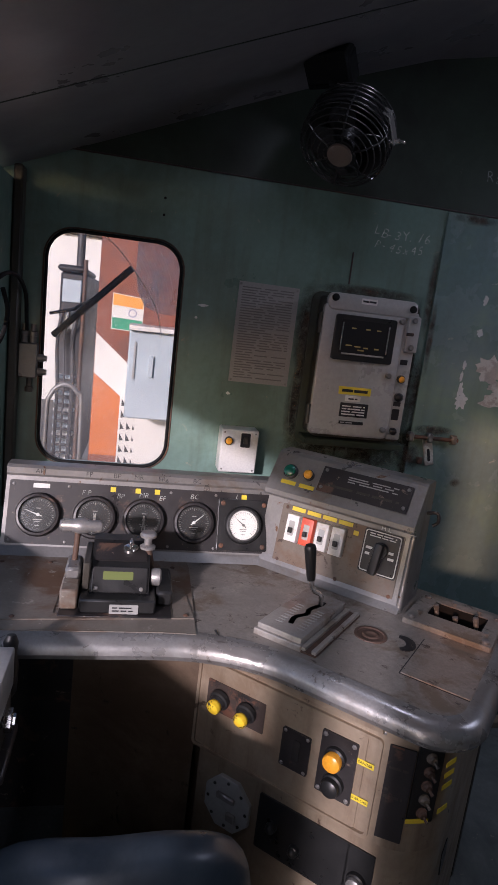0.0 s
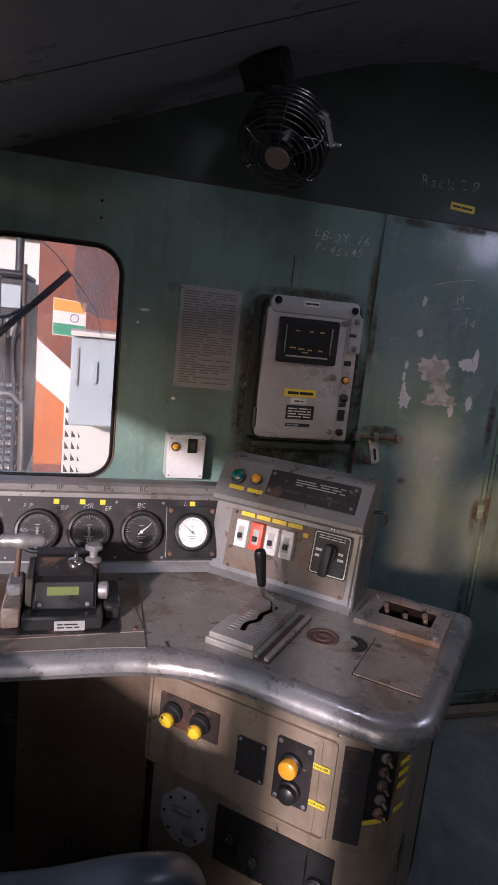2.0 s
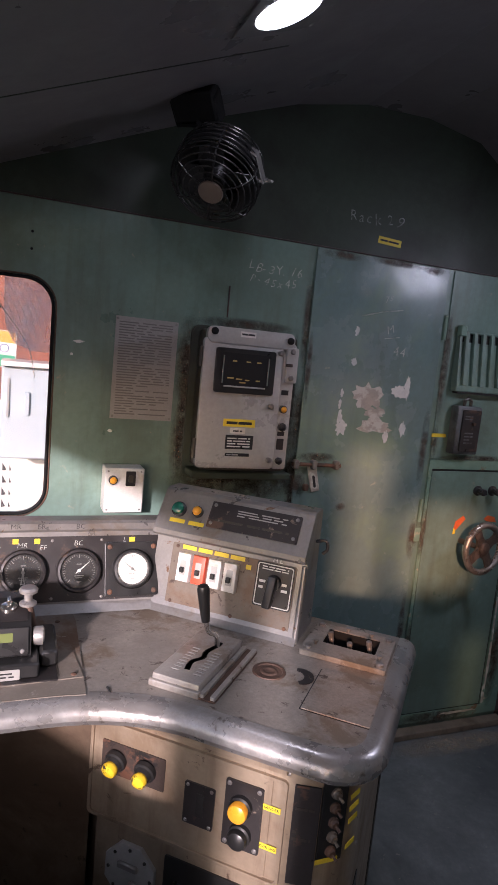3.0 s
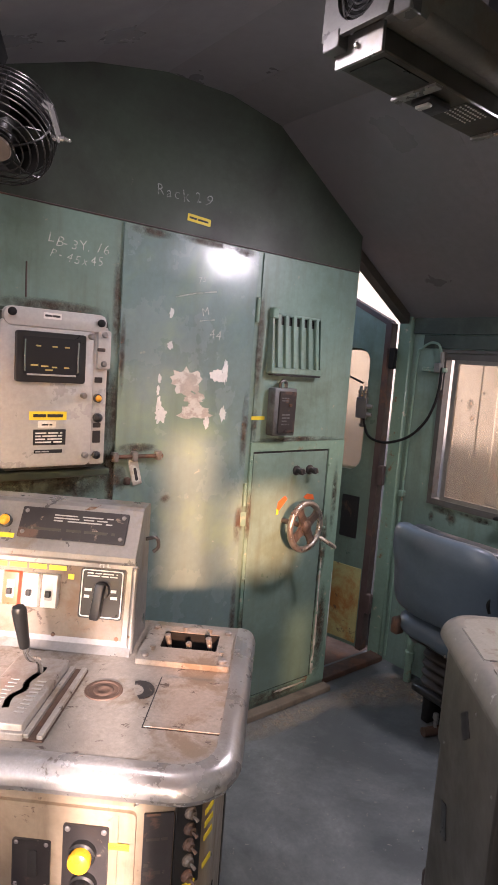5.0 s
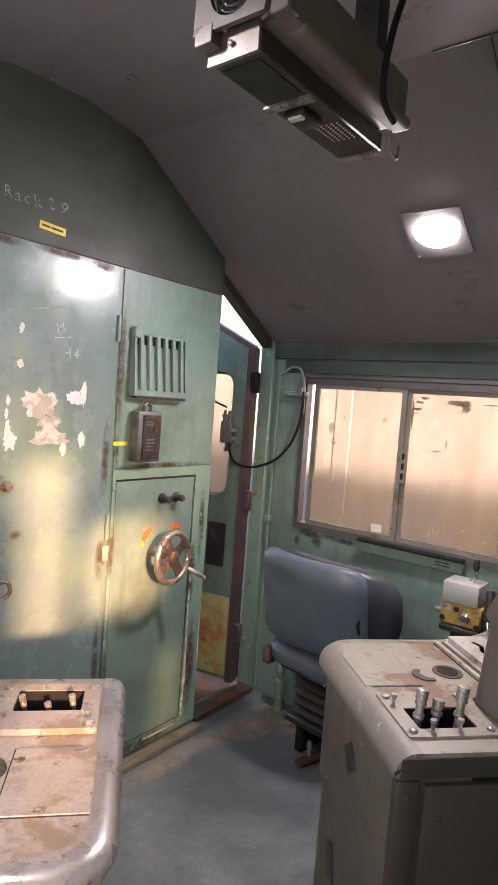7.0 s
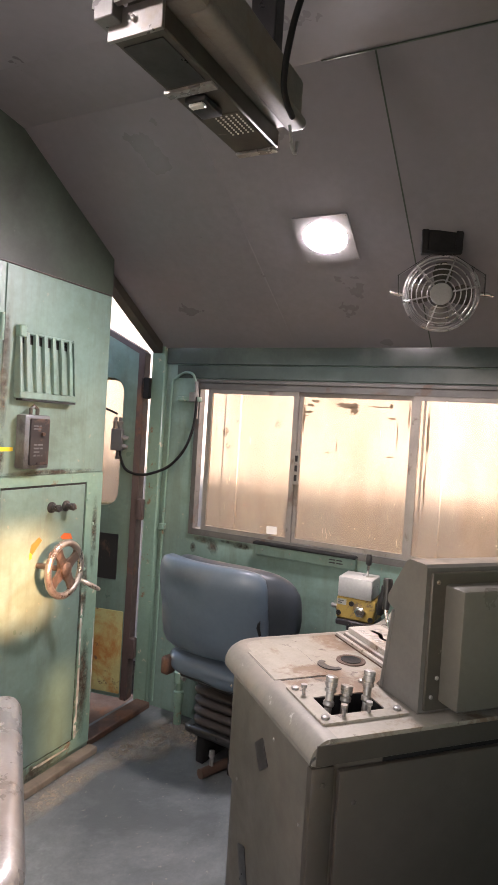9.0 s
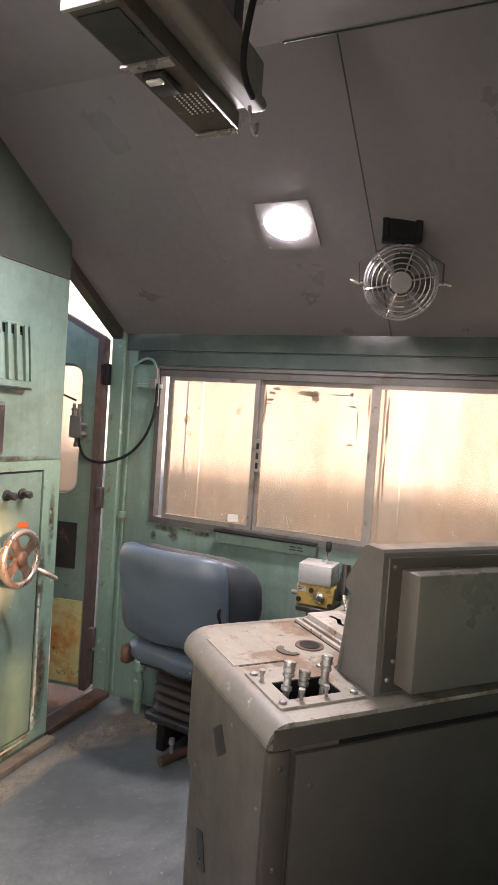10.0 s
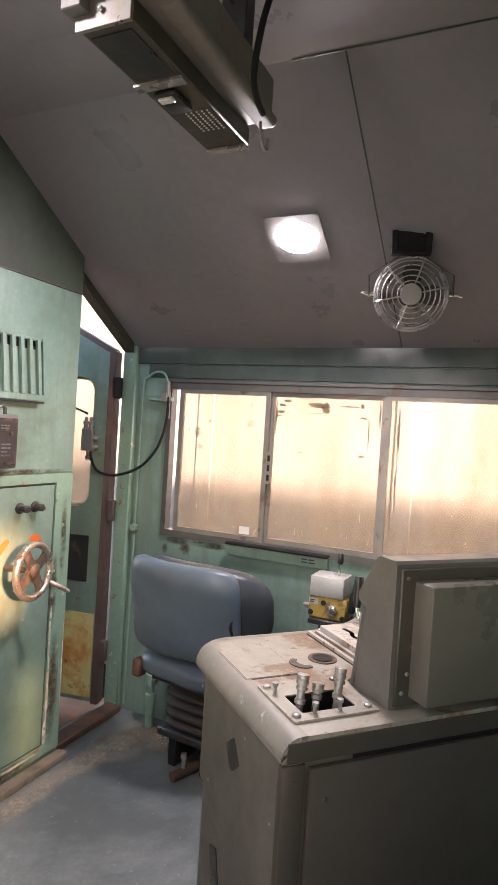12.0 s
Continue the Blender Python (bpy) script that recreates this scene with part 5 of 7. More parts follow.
for pts, mt in (([(1.650, 0.880), (1.662, 0.872), (1.704, 0.918), (1.690, 0.932), (1.655, 0.908)], PAINT_RED), ([(1.796, 0.918), (1.815, 0.932), (1.850, 0.925), (1.862, 0.902), (1.810, 0.908)], PAINT_RED), ([(1.648, 0.855), (1.660, 0.858), (1.660, 0.874), (1.649, 0.882)], YELLOW)):
    tagged(part("paint_stroke", prism(pts, 0.0065, 0.0072, NF), mt, smooth=False), "hand-painted bright stroke on the cabinet", "paint mark", "paint strokes")

vent = thing("louvre_vent", (1.67, 0.0, 1.43), "green slatted vent box with dark slots", "vent")
vb = bmesh.new()
add_prism(vb, [(1.548, 1.445), (1.800, 1.440), (1.800, 1.645), (1.548, 1.650)], 0.004, 0.010, NF)
part("back_plate", vb, BLACK, vent, smooth=False)
part("lower_lip", box((1.540, -0.040, 1.425), (1.806, -0.005, 1.450), 0.003), GREEN, vent)
# Ink strip painted as the shadow under the lip
part("painted_lip_shadow", box((1.552, -0.036, 1.418), (1.806, -0.005, 1.4255), 0.001), INK, vent)
for x in (1.540, 1.796):
    part("side_cheek", prism([(-0.040, 1.445), (-0.005, 1.445), (-0.005, 1.655), (-0.022, 1.655)], x, x + 0.010, VZ), GREEN, vent, smooth=False)
part("sloping_front", prism([(-0.032, 1.448), (-0.028, 1.448), (-0.010, 1.612), (-0.014, 1.612)], 1.550, 1.796, VZ), GREEN, vent, smooth=False)
part("lug", box((1.536, -0.030, 1.632), (1.566, -0.004, 1.672), 0.004), GREEN_WORN, vent)
for i in range(6):
    x = 1.566 + i * 0.0405
    part("slat", prism([(-0.044, 1.450), (-0.030, 1.450), (-0.012, 1.648), (-0.024, 1.648)], x, x + 0.015, VZ), GREEN, vent, smooth=False)
part("top_hood", box((1.548, -0.020, 1.644), (1.806, -0.005, 1.654), 0.003), GREEN, vent)

relay = thing("relay_box", (1.61, -0.01, 1.18), "dark relay box with a worn black front on the cabinet", "relay box")
part("case", box((1.556, -0.052, 1.186), (1.672, -0.006, 1.372), 0.008, segs=2), RELAY_GREY, relay, "grey cast case")
rf = facing(1.614, -0.052, 1.279)
on_face("front", relay, rf, 0.006, 0, 0.086, 0.162, DARK_PANEL, 0.006, 0.006, 0, "black worn front", 0.002)
on_face("handle", relay, rf, 0.016, 0.028, 0.012, 0.012, RUST, 0.008, 0.004, 0.006, "reddish switch handle")
bars(relay, rf, 0.004, -0.028, 0.050, 0.05, 4, RELAY_GREY, 0.0062, 0.8, seed=41)
bars(relay, rf, -0.004, 0.050, 0.045, 0.02, 2, RELAY_GREY, 0.0062, 0.8, seed=42)
part("hanger", tube([(1.598, -0.03, 1.365), (1.598, -0.03, 1.392), (1.612, -0.03, 1.402), (1.628, -0.03, 1.392), (1.628, -0.03, 1.365)], 0.007, 8), GREY_CASE, relay, "cast hanging loop")


def sticker(x, y, w, h, turn, material, label, z=0.0005):
    return tagged(part("sticker", prism(rounded(w, h, 0.002, 2), z, z + 0.0008, NF @ pose(x, y, 0, 0, 0, turn)), material, smooth=False), label, "sticker", "stickers")


st = sticker(1.198, 1.924, 0.094, 0.024, -3, YELLOW, "yellow sticker above the steel door", 0.0035)
bars(st, NF @ pose(1.198, 1.924, 0, 0, 0, -3), 0, 0, 0.08, 0.014, 1, INK, 0.0044, 1.0, seed=51)
sticker(1.517, 1.251, 0.066, 0.014, 0, YELLOW, "small yellow sticker beside the relay box", 0.0052)

# ---- notice, switch box, recorder ----
notice = tagged(part("notice_sheet", prism([(0.268, 1.253), (0.463, 1.252), (0.465, 1.566), (0.270, 1.568)], 0.002, 0.004, NF), PAPER, smooth=False), "framed grey printed notice on the bulkhead", "notice")
bars(notice, NF, 0.367, 1.41, 0.172, 0.290, 36, FADED, 0.0042, 0.97, seed=61)
screw_heads("screw", notice, NF @ Matrix.Translation((0, 0, 0.004)), [(0.276, 1.560), (0.458, 1.559), (0.276, 1.260), (0.456, 1.259)], 0.004, 0.002, STEEL)

swb = thing("switch_box", (0.315, -0.03, 0.968), "white metal switch box with an amber lamp on the bulkhead", "switch box")
part("case", box((0.256, -0.072, 0.968), (0.376, -0.001, 1.108), 0.003), WHITE, swb, "white enamelled case")
sf = facing(0.316, -0.072, 1.038)
push_button(swb, sf, -0.036, 0.034, 0.013, ORANGE, "small amber lamp", 0.006)
on_face("switch", swb, sf, 0.018, 0.038, 0.030, 0.046, BLACK, 0.005, 0.003, 0, "black rocker switch", 0.001)
on_face("rocker", swb, sf, 0.018, 0.038, 0.014, 0.022, GREY_CASE, 0.003, 0.002, 0.005)
part("flange", box((0.372, -0.006, 0.955), (0.392, -0.001, 1.090), 0.002), GREEN_WORN, swb)
screw_heads("screw", swb, sf, [(0.050, 0.06), (-0.05, 0.06), (0.050, -0.06), (-0.05, -0.06)], 0.003, 0.002, STEEL)

rec = thing("speed_recorder", (0.66, -0.07, 1.08), "grey steel recorder box with dark display and yellow label", "recorder box")
part("back_plate", prism(rounded(0.372, 0.500, 0.03, 4, 0.694, 1.318), 0.001, 0.010, NF, 0.002), DEEP_GREEN, rec, "grimy green mounting plate", smooth=False)
part("housing", box((0.530, -0.130, 1.118), (0.822, -0.008, 1.556), 0.014, segs=2), GREY_CASE, rec, "dark grey housing")
rcf = facing(0, -0.130, 0)
part("door", prism(rounded(0.262, 0.400, 0.016, 4, 0.643, 1.330), 0.0, 0.016, rcf, 0.005), GREY_LIGHT, rec, "light grey enamelled door")
part("top_flap", prism(rounded(0.288, 0.050, 0.020, 4, 0.664, 1.538), 0.0, 0.020, rcf, 0.004), GREY_LIGHT, rec, "grey top flap")
part("side_flange", prism(rounded(0.046, 0.400, 0.006, 3, 0.796, 1.330), 0.0, 0.010, rcf, 0.003), GREY_LIGHT, rec, "grey flange with switches")
part("side_cover", prism(rounded(0.040, 0.110, 0.006, 3, 0.803, 1.465), 0.010, 0.022, rcf, 0.003), GREY_LIGHT, rec)
R2 = rcf @ Matrix.Translation((0, 0, 0.016))
AMBER = glow("amber_legend", (0.40, 0.30, 0.10), 0.05)
on_face("display_bezel", rec, R2, 0.648, 1.434, 0.196, 0.136, BLACK, 0.008, 0.008, 0, "black display surround", 0.002)
part("display", prism(rounded(0.158, 0.100, 0.002, 2, 0.648, 1.438), 0.008, 0.0092, R2), glow("dark_display", (0.004, 0.004, 0.005), 0.0), rec, "dark glass display", smooth=False)
for x, y, w in ((0.610, 1.464, 0.014), (0.655, 1.464, 0.014), (0.690, 1.464, 0.014), (0.600, 1.412, 0.020), (0.628, 1.410, 0.020), (0.655, 1.408, 0.014), (0.690, 1.408, 0.014), (0.640, 1.400, 0.02)):
    part("display_legend", box((x - w / 2, y - 0.002, 0.0092), (x + w / 2, y + 0.002, 0.0096), 0, R2), AMBER, rec, smooth=False)
for x in (0.574, 0.722):
    part("trim_bar", box((x - 0.0025, -0.158, 1.395), (x + 0.0025, -0.154, 1.480), 0.001), CHROME, rec)
part("trim_bar", box((0.580, -0.158, 1.384), (0.716, -0.154, 1.389), 0.001), GREY_LIGHT, rec)
lb = on_face("label", rec, R2, 0.645, 1.274, 0.105, 0.024, YELLOW, 0.0008, 0.001, 0, "yellow printed label")
bars(lb, R2, 0.645, 1.274, 0.084, 0.020, 1, INK, 0.0010, 1.0, seed=71)
l2 = on_face("label", rec, R2, 0.642, 1.250, 0.050, 0.018, WHITE, 0.0008, 0.001, 0, "white printed label")
bars(l2, R2, 0.642, 1.249, 0.03, 0.010, 1, INK, 0.0010, 1.0, seed=72)
pl = on_face("rating_plate", rec, R2, 0.650, 1.214, 0.092, 0.044, BLACK, 0.0015, 0.002, 0, "black rating plate")
bars(pl, R2, 0.650, 1.213, 0.080, 0.034, 4, WHITE, 0.0017, 0.95, seed=73)
pl = on_face("rating_plate", rec, R2, 0.647, 1.174, 0.080, 0.010, BLACK, 0.0015, 0.001, 0, "black rating strip")
bars(pl, R2, 0.647, 1.174, 0.072, 0.008, 1, GREY_LIGHT, 0.0017, 1.0, seed=74)
l3 = on_face("label", rec, rcf @ Matrix.Translation((0, 0, 0.020)), 0.648, 1.546, 0.050, 0.017, WHITE, 0.0008, 0.001, 0, "white printed label")
bars(l3, rcf @ Matrix.Translation((0, 0, 0.020)), 0.648, 1.546, 0.042, 0.013, 1, INK, 0.001, 1.0, seed=75)
for x, y, z0 in ((0.540, 1.548, 0.020), (0.790, 1.540, 0.020)):
    part("rubber_stop", lathe([(0.011, z0), (0.011, z0 + 0.006), (0.007, z0 + 0.009), (0, z0 + 0.009)], rcf @ Matrix.Translation((x, y, 0)), 14), RUBBER, rec)
for x, y in ((0.762, 1.500), (0.744, 1.332), (0.754, 1.160), (0.801, 1.508), (0.801, 1.425)):
    part("thumb_screw", lathe([(0.009, 0.014), (0.009, 0.028), (0.006, 0.031), (0, 0.031)], rcf @ Matrix.Translation((x, y, 0)), 12), STEEL, rec, "knurled screw")
push_button(rec, rcf @ Matrix.Translation((0, 0, 0.010)), 0.790, 1.325, 0.012, ORANGE, "small amber button", 0.006)
for y, mt, rr in ((1.268, BLACK, 0.013), (1.158, BLACK, 0.011)):
    push_button(rec, rcf @ Matrix.Translation((0, 0, 0.010)), 0.792, y, rr, mt, "black knob", 0.008)
for y, h in ((1.378, 0.016), (1.246, 0.014), (1.212, 0.036), (1.465, 0.010)):
    on_face("switch_tag", rec, rcf, 0.792, y, 0.024, h, DARK_PANEL, 0.0015, 0.002, 0.0225 if y > 1.4 else 0.010, "small dark tag")
for z in (1.47, 1.19):
    part("door_hinge", cyl((0.508, -0.135, z - 0.030), (0.508, -0.135, z + 0.030), 0.007, segs=10), GREY_CASE, rec)
part("lower_bracket", box((0.520, -0.10, 1.085), (0.86, -0.001, 1.108), 0.004), DEEP_GREEN, rec, "grimy green bracket")

# ---- chalk and peeled paint ----
def chalk(text, x, y, size, z, turn=0.0, seed=1, label="white chalk handwriting on the bulkhead", material=FAINT):
    """A word in chalk, each character set unevenly."""
    rnd = random.Random(seed)
    w = thing("chalk_writing", (x, -z, y), label, "chalk writing", "chalk marks")
    m = NF @ pose(x, y, z, 0, 0, turn)
    xx = 0.0
    for ch in text:
        if ch != " ":
            lettering("stroke", ch, size * rnd.uniform(0.85, 1.1), m @ pose(xx, rnd.uniform(-0.1, 0.1) * size, 0, 0, 0, rnd.uniform(-12, 12)), material, w, 0.0002, 'LEFT', rnd.uniform(0.0, 0.3), rnd.uniform(0.9, 1.1), 0.010)
        xx += size * (0.62 if ch != " " else 0.4)
    return w


chalk("LB-3Y.16", 0.680, 1.775, 0.040, 0.0012, -2, 5)
chalk("P-45x45", 0.690, 1.732, 0.040, 0.0012, -1, 8)
chalk("Rack 29", 1.030, 1.985, 0.052, 0.0036, 3, 12, "large smudged chalk handwriting on the darker top panel", SMUDGE)
chalk("75", 1.205, 1.727, 0.030, DZ + 0.0005, 4, 15)
chalk("M", 1.228, 1.615, 0.040, DZ + 0.0005, 8, 17)
chalk("44", 1.265, 1.545, 0.046, DZ + 0.0005, 6, 19)
for pts, r in (([(1.12, 1.660), (1.20, 1.682), (1.285, 1.697)], 0.0022), ([(1.222, 1.590), (1.285, 1.600)], 0.0016)):
    tagged(part("chalk_writing", tube([NF @ Vector((x, y, DZ + 0.0003)) for x, y in pts], r, 5), FAINT), "white chalk stroke on the steel door", "chalk writing", "chalk marks")


def peel_patch(x, y, w, h, seed, z=DZ, material=PEEL):
    """A ragged patch where paint has come off."""
    rnd = random.Random(seed)
    pts = []
    for i in range(26):
        a = 2 * math.pi * i / 26
        k = 0.55 + 0.45 * rnd.random()
        pts.append((x + 0.54 * w * k * math.cos(a), y + 0.54 * h * k * math.sin(a)))
    return tagged(part("peeled_patch", prism(pts, z + 0.0002, z + 0.0006 + 0.00016 * (seed % 10), NF), material, smooth=False), "ragged pale patch of peeled paint", "peeled paint", "peeled patches")


for x, y, w, h, sd in ((1.085, 1.262, 0.052, 0.065, 1), (1.075, 1.300, 0.020, 0.060, 2), (1.186, 1.380, 0.150, 0.105, 3), (1.225, 1.275, 0.170, 0.060, 4), (1.215, 1.320, 0.10, 0.05, 5),
                       (1.315, 1.405, 0.085, 0.050, 6), (1.345, 1.425, 0.030, 0.100, 7), (1.345, 1.266, 0.034, 0.060, 8), (1.275, 1.236, 0.030, 0.050, 9),
                       (1.108, 1.498, 0.024, 0.032, 10), (1.108, 1.606, 0.020, 0.040, 11), (1.074, 1.385, 0.016, 0.036, 12), (1.070, 1.345, 0.014, 0.04, 14)):
    peel_patch(x, y, w, h, sd, material=PEEL if sd in (3, 4, 5) else CHALK)
for x, y, w, h, sd in ((0.164, 1.479, 0.040, 0.010, 21), (0.272, 1.213, 0.014, 0.012, 22), (0.145, 1.44, 0.01, 0.01, 23)):
    peel_patch(x, y, w, h, sd, 0.0003, CHALK)
for x, y, w, h, sd in ((1.934, 0.52, 0.012, 0.26, 41), (1.936, 0.30, 0.016, 0.30, 42), (1.932, 0.14, 0.020, 0.12, 43), (1.80, 0.068, 0.20, 0.014, 44), (2.011, 0.40, 0.006, 0.40, 45)):
    peel_patch(x, y, w, h, sd, 0.008, PEEL)
for x, y in ((0.021, 1.776), (0.021, 1.728)):
    screw_heads("rivet", notice, NF, [(x, y)], 0.004, 0.002, RUBBER)

def stain(x, y, w, h, seed, z=0.0004, material=RUST):
    """An uneven rust stain along a joint."""
    rnd = random.Random(seed)
    pts = []
    for i in range(28):
        a, k = 2 * math.pi * i / 28, rnd.uniform(0.9, 1.0)
        pts.append((x + 0.5 * w * k * math.cos(a), y + 0.5 * h * k * math.sin(a)))
    return tagged(part("rust_stain", prism(pts, z, z + 0.0004, NF), material, smooth=False), "brown rust stain on the painted steel", "rust stain", "rust stains")


def stain_mat(name, a, b, cover, across=(2, 0, 2)):
    """A thin, broken film of rust that lets the paint show through and thins out towards its rim."""
    m = bpy.data.materials.new(name)
    m.use_nodes = True
    nt = m.node_tree
    L = nt.links.new
    bs = nt.nodes["Principled BSDF"]
    tc = nt.nodes.new("ShaderNodeTexCoord")
    outs = []
    for sc, lo, hi in ((14.0, 0.30, 0.52), (45.0, 0.20, 0.66)):
        n = nt.nodes.new("ShaderNodeTexNoise")
        n.inputs["Scale"].default_value, n.inputs["Detail"].default_value, n.inputs["Roughness"].default_value = sc, 6, 0.65
        L(tc.outputs["Object"], n.inputs["Vector"])
        r = nt.nodes.new("ShaderNodeMapRange")
        r.inputs["From Min"].default_value, r.inputs["From Max"].default_value = lo, hi
        L(n.outputs["Fac"], r.inputs["Value"])
        outs.append(r.outputs["Result"])
    mul = nt.nodes.new("ShaderNodeMath")
    mul.operation = 'MULTIPLY'
    L(outs[0], mul.inputs[0])
    L(outs[1], mul.inputs[1])
    amt = nt.nodes.new("ShaderNodeMath")
    amt.operation = 'MULTIPLY'
    amt.inputs[1].default_value = cover
    mp = nt.nodes.new("ShaderNodeMapping")
    mp.inputs["Scale"].default_value = across
    mp.inputs["Location"].default_value = tuple(-0.5 * k for k in across)
    L(tc.outputs["Generated"], mp.inputs["Vector"])
    far = nt.nodes.new("ShaderNodeVectorMath")
    far.operation = 'LENGTH'
    L(mp.outputs[0], far.inputs[0])
    rim = nt.nodes.new("ShaderNodeMapRange")
    rim.inputs["From Min"].default_value, rim.inputs["From Max"].default_value = 0.95, 0.25
    L(far.outputs["Value"], rim.inputs["Value"])
    thin = nt.nodes.new("ShaderNodeMath")
    thin.operation = 'MULTIPLY'
    L(mul.outputs[0], thin.inputs[0])
    L(rim.outputs["Result"], thin.inputs[1])
    L(thin.outputs[0], amt.inputs[0])
    mx = nt.nodes.new("ShaderNodeMix")
    mx.data_type = 'RGBA'
    mx.inputs["A"].default_value, mx.inputs["B"].default_value = (*a, 1), (*b, 1)
    L(outs[1], mx.inputs["Factor"])
    L(mx.outputs["Result"], bs.inputs["Base Color"])
    bs.inputs["Roughness"].default_value = 0.65
    L(amt.outputs[0], bs.inputs["Alpha"])
    return m


GRIME = stain_mat("rust_grime", (0.085, 0.068, 0.050), (0.14, 0.088, 0.055), 0.66)
WALL_GRIME = stain_mat("rust_grime_side_wall", (0.07, 0.058, 0.045), (0.13, 0.085, 0.055), 0.55, (0, 2, 2))
for x, y, w, h, sd in ((0.505, 1.45, 0.10, 0.34, 31), (0.502, 1.18, 0.09, 0.30, 32), (0.895, 1.10, 0.14, 0.22, 33), (0.87, 1.30, 0.10, 0.42, 34), (0.66, 1.060, 0.46, 0.11, 35), (0.78, 1.03, 0.24, 0.10, 36), (0.912, 1.62, 0.0446, 0.384, 1), (0.913, 1.28, 0.0389, 0.288, 2), (0.914, 0.98, 0.0501, 0.36, 3), (0.5, 1.3, 0.0446, 0.528, 4), (0.7, 1.582, 0.414, 0.0501, 5),
                       (0.94, 1.118, 0.11, 0.088, 6), (0.88, 1.4, 0.0333, 0.432, 7), (0.7, 1.068, 0.345, 0.0389, 8), (0.6, 1.05, 0.115, 0.0835, 9)):
    stain(x, y, w, h, sd, 0.0004, GRIME)
for x, y, w, h, sd in ((1.02, 1.852, 0.184, 0.0389, 11), (1.25, 1.856, 0.276, 0.0333, 12), (1.4, 1.853, 0.115, 0.0446, 13), (0.932, 1.45, 0.0278, 0.312, 14), (0.935, 1.05, 0.0725, 0.12, 15), (1, 1.15, 0.184, 0.0446, 16),
                       (1.452, 1.2, 0.0446, 0.36, 17), (1.455, 0.84, 0.0557, 0.192, 18), (1.456, 0.45, 0.0389, 0.408, 19), (1.04, 0.66, 0.0379, 0.0528, 20), (1.12, 0.97, 0.0506, 0.0379, 21)):
    stain(x, y, w, h, sd, DZ + 0.0002, GRIME)
for x, y, w, h, sd in ((1.5, 1.52, 0.0446, 0.504, 22), (1.5, 1.22, 0.0389, 0.168, 23), (1.75, 1.166, 0.506, 0.0278, 24)):
    stain(x, y, w, h, sd, 0.0052, GRIME)
for x, y, w, h, sd in ((1.499, 0.86, 0.0389, 0.24, 25), (1.5, 0.35, 0.0389, 0.36, 26), (1.96, 0.3, 0.0835, 0.504, 27), (1.938, 0.7, 0.0501, 0.36, 28), (1.7, 0.062, 0.46, 0.0725, 29), (1.98, 0.9, 0.0446, 0.36, 30)):
    stain(x, y, w, h, sd, 0.0082, GRIME)

# Tan film paints both dust and the warm sunlight on the floor
DUST_AND_SUN = stain_mat("floor_dust_and_sun", (0.34, 0.30, 0.24), (0.44, 0.38, 0.29), 0.8, (2, 2, 0))
for x, y, w, h in ((2.28, -0.16, 0.50, 0.34), (2.10, -0.12, 0.40, 0.22), (1.72, -0.10, 0.70, 0.16), (2.36, -0.30, 0.26, 0.36)):
    pts = [(x + 0.5 * w * math.cos(2 * math.pi * i / 24), y + 0.5 * h * math.sin(2 * math.pi * i / 24)) for i in range(24)]
    pts = [(min(u, 2.49), min(v, -0.035)) for u, v in pts]
    tagged(part("dust_and_sun_film", prism(pts, 0.0004 + 0.0006 * x - 0.001, 0.0008 + 0.0006 * x - 0.001), DUST_AND_SUN, smooth=False), "pale tan dust with painted sunlight on the floor by the sill", "dust", "dust drifts")

# ---- skirting and sill ----
tagged(part("baseboard", box((0.92, -0.05, 0.0), (2.03, -0.001, 0.028), 0.004), mat("worn_plank", (0.25, 0.20, 0.145), 0.6, var=0.2, scale=6, second=(0.13, 0.10, 0.07), second_at=0.58, second_soft=0.12, second_scale=6, bump=0.3)), "worn brown sill plank along the bulkhead", "baseboard", kind="structure")
tagged(part("door_sill", box((2.03, 0.01, 0.001), (2.47, 0.09, 0.03), 0.004), RUST), "rusty steel door sill", "sill", kind="structure")

# ---- door latch gear and hose in the corner by the front window ----
def lock_gear(x, y, z, yaw, label):
    t = thing("pneumatic_cylinder", (x, y, z), label, "pneumatic valve", "pneumatic valves")
    m = pose(x, y, z, 0, 0, yaw)
    bb = bmesh.new()
    add_box(bb, (-0.028, -0.030, 0.0), (0.028, 0.0, 0.105), 0.004, m)
    part("body", bb, VENT_GREY, t, "grey cast body")
    for k, (dx, zz) in enumerate(((-0.012, 0.105), (0.012, 0.105))):
        c = bmesh.new()
        add_lathe(c, [(0.011, 0.0), (0.011, 0.020), (0.014, 0.022), (0.014, 0.034), (0.008, 0.036), (0.008, 0.055), (0, 0.055)], m @ Matrix.Translation((dx, -0.016, zz)), 12)
        part("fitting", c, VENT_GREY, t, "screwed pipe fitting")
    for zz in (0.02, 0.062):
        c = bmesh.new()
        add_lathe(c, [(0.012, 0.0), (0.012, 0.014), (0.009, 0.018), (0.009, 0.026), (0, 0.026)], m @ pose(0.028, -0.016, zz, 0, 90, 0), 12)
        part("fitting", c, STEEL, t)
    c = bmesh.new()
    add_lathe(c, [(0.008, 0.0), (0.008, -0.025), (0.012, -0.027), (0.012, -0.042), (0, -0.042)], m @ Matrix.Translation((0.005, -0.016, 0)), 12)
    part("drain_plug", c, GREY_CASE, t)
    return t


lock_gear(-0.345, 0.0, 1.205, 0, "grey wiper motor valve beside the front window")
tagged(part("conduit", box((-0.398, -0.055, 0.80), (-0.372, -0.001, 1.80), 0.005), GREY_CASE), "dark upright conduit in the corner", "conduit")
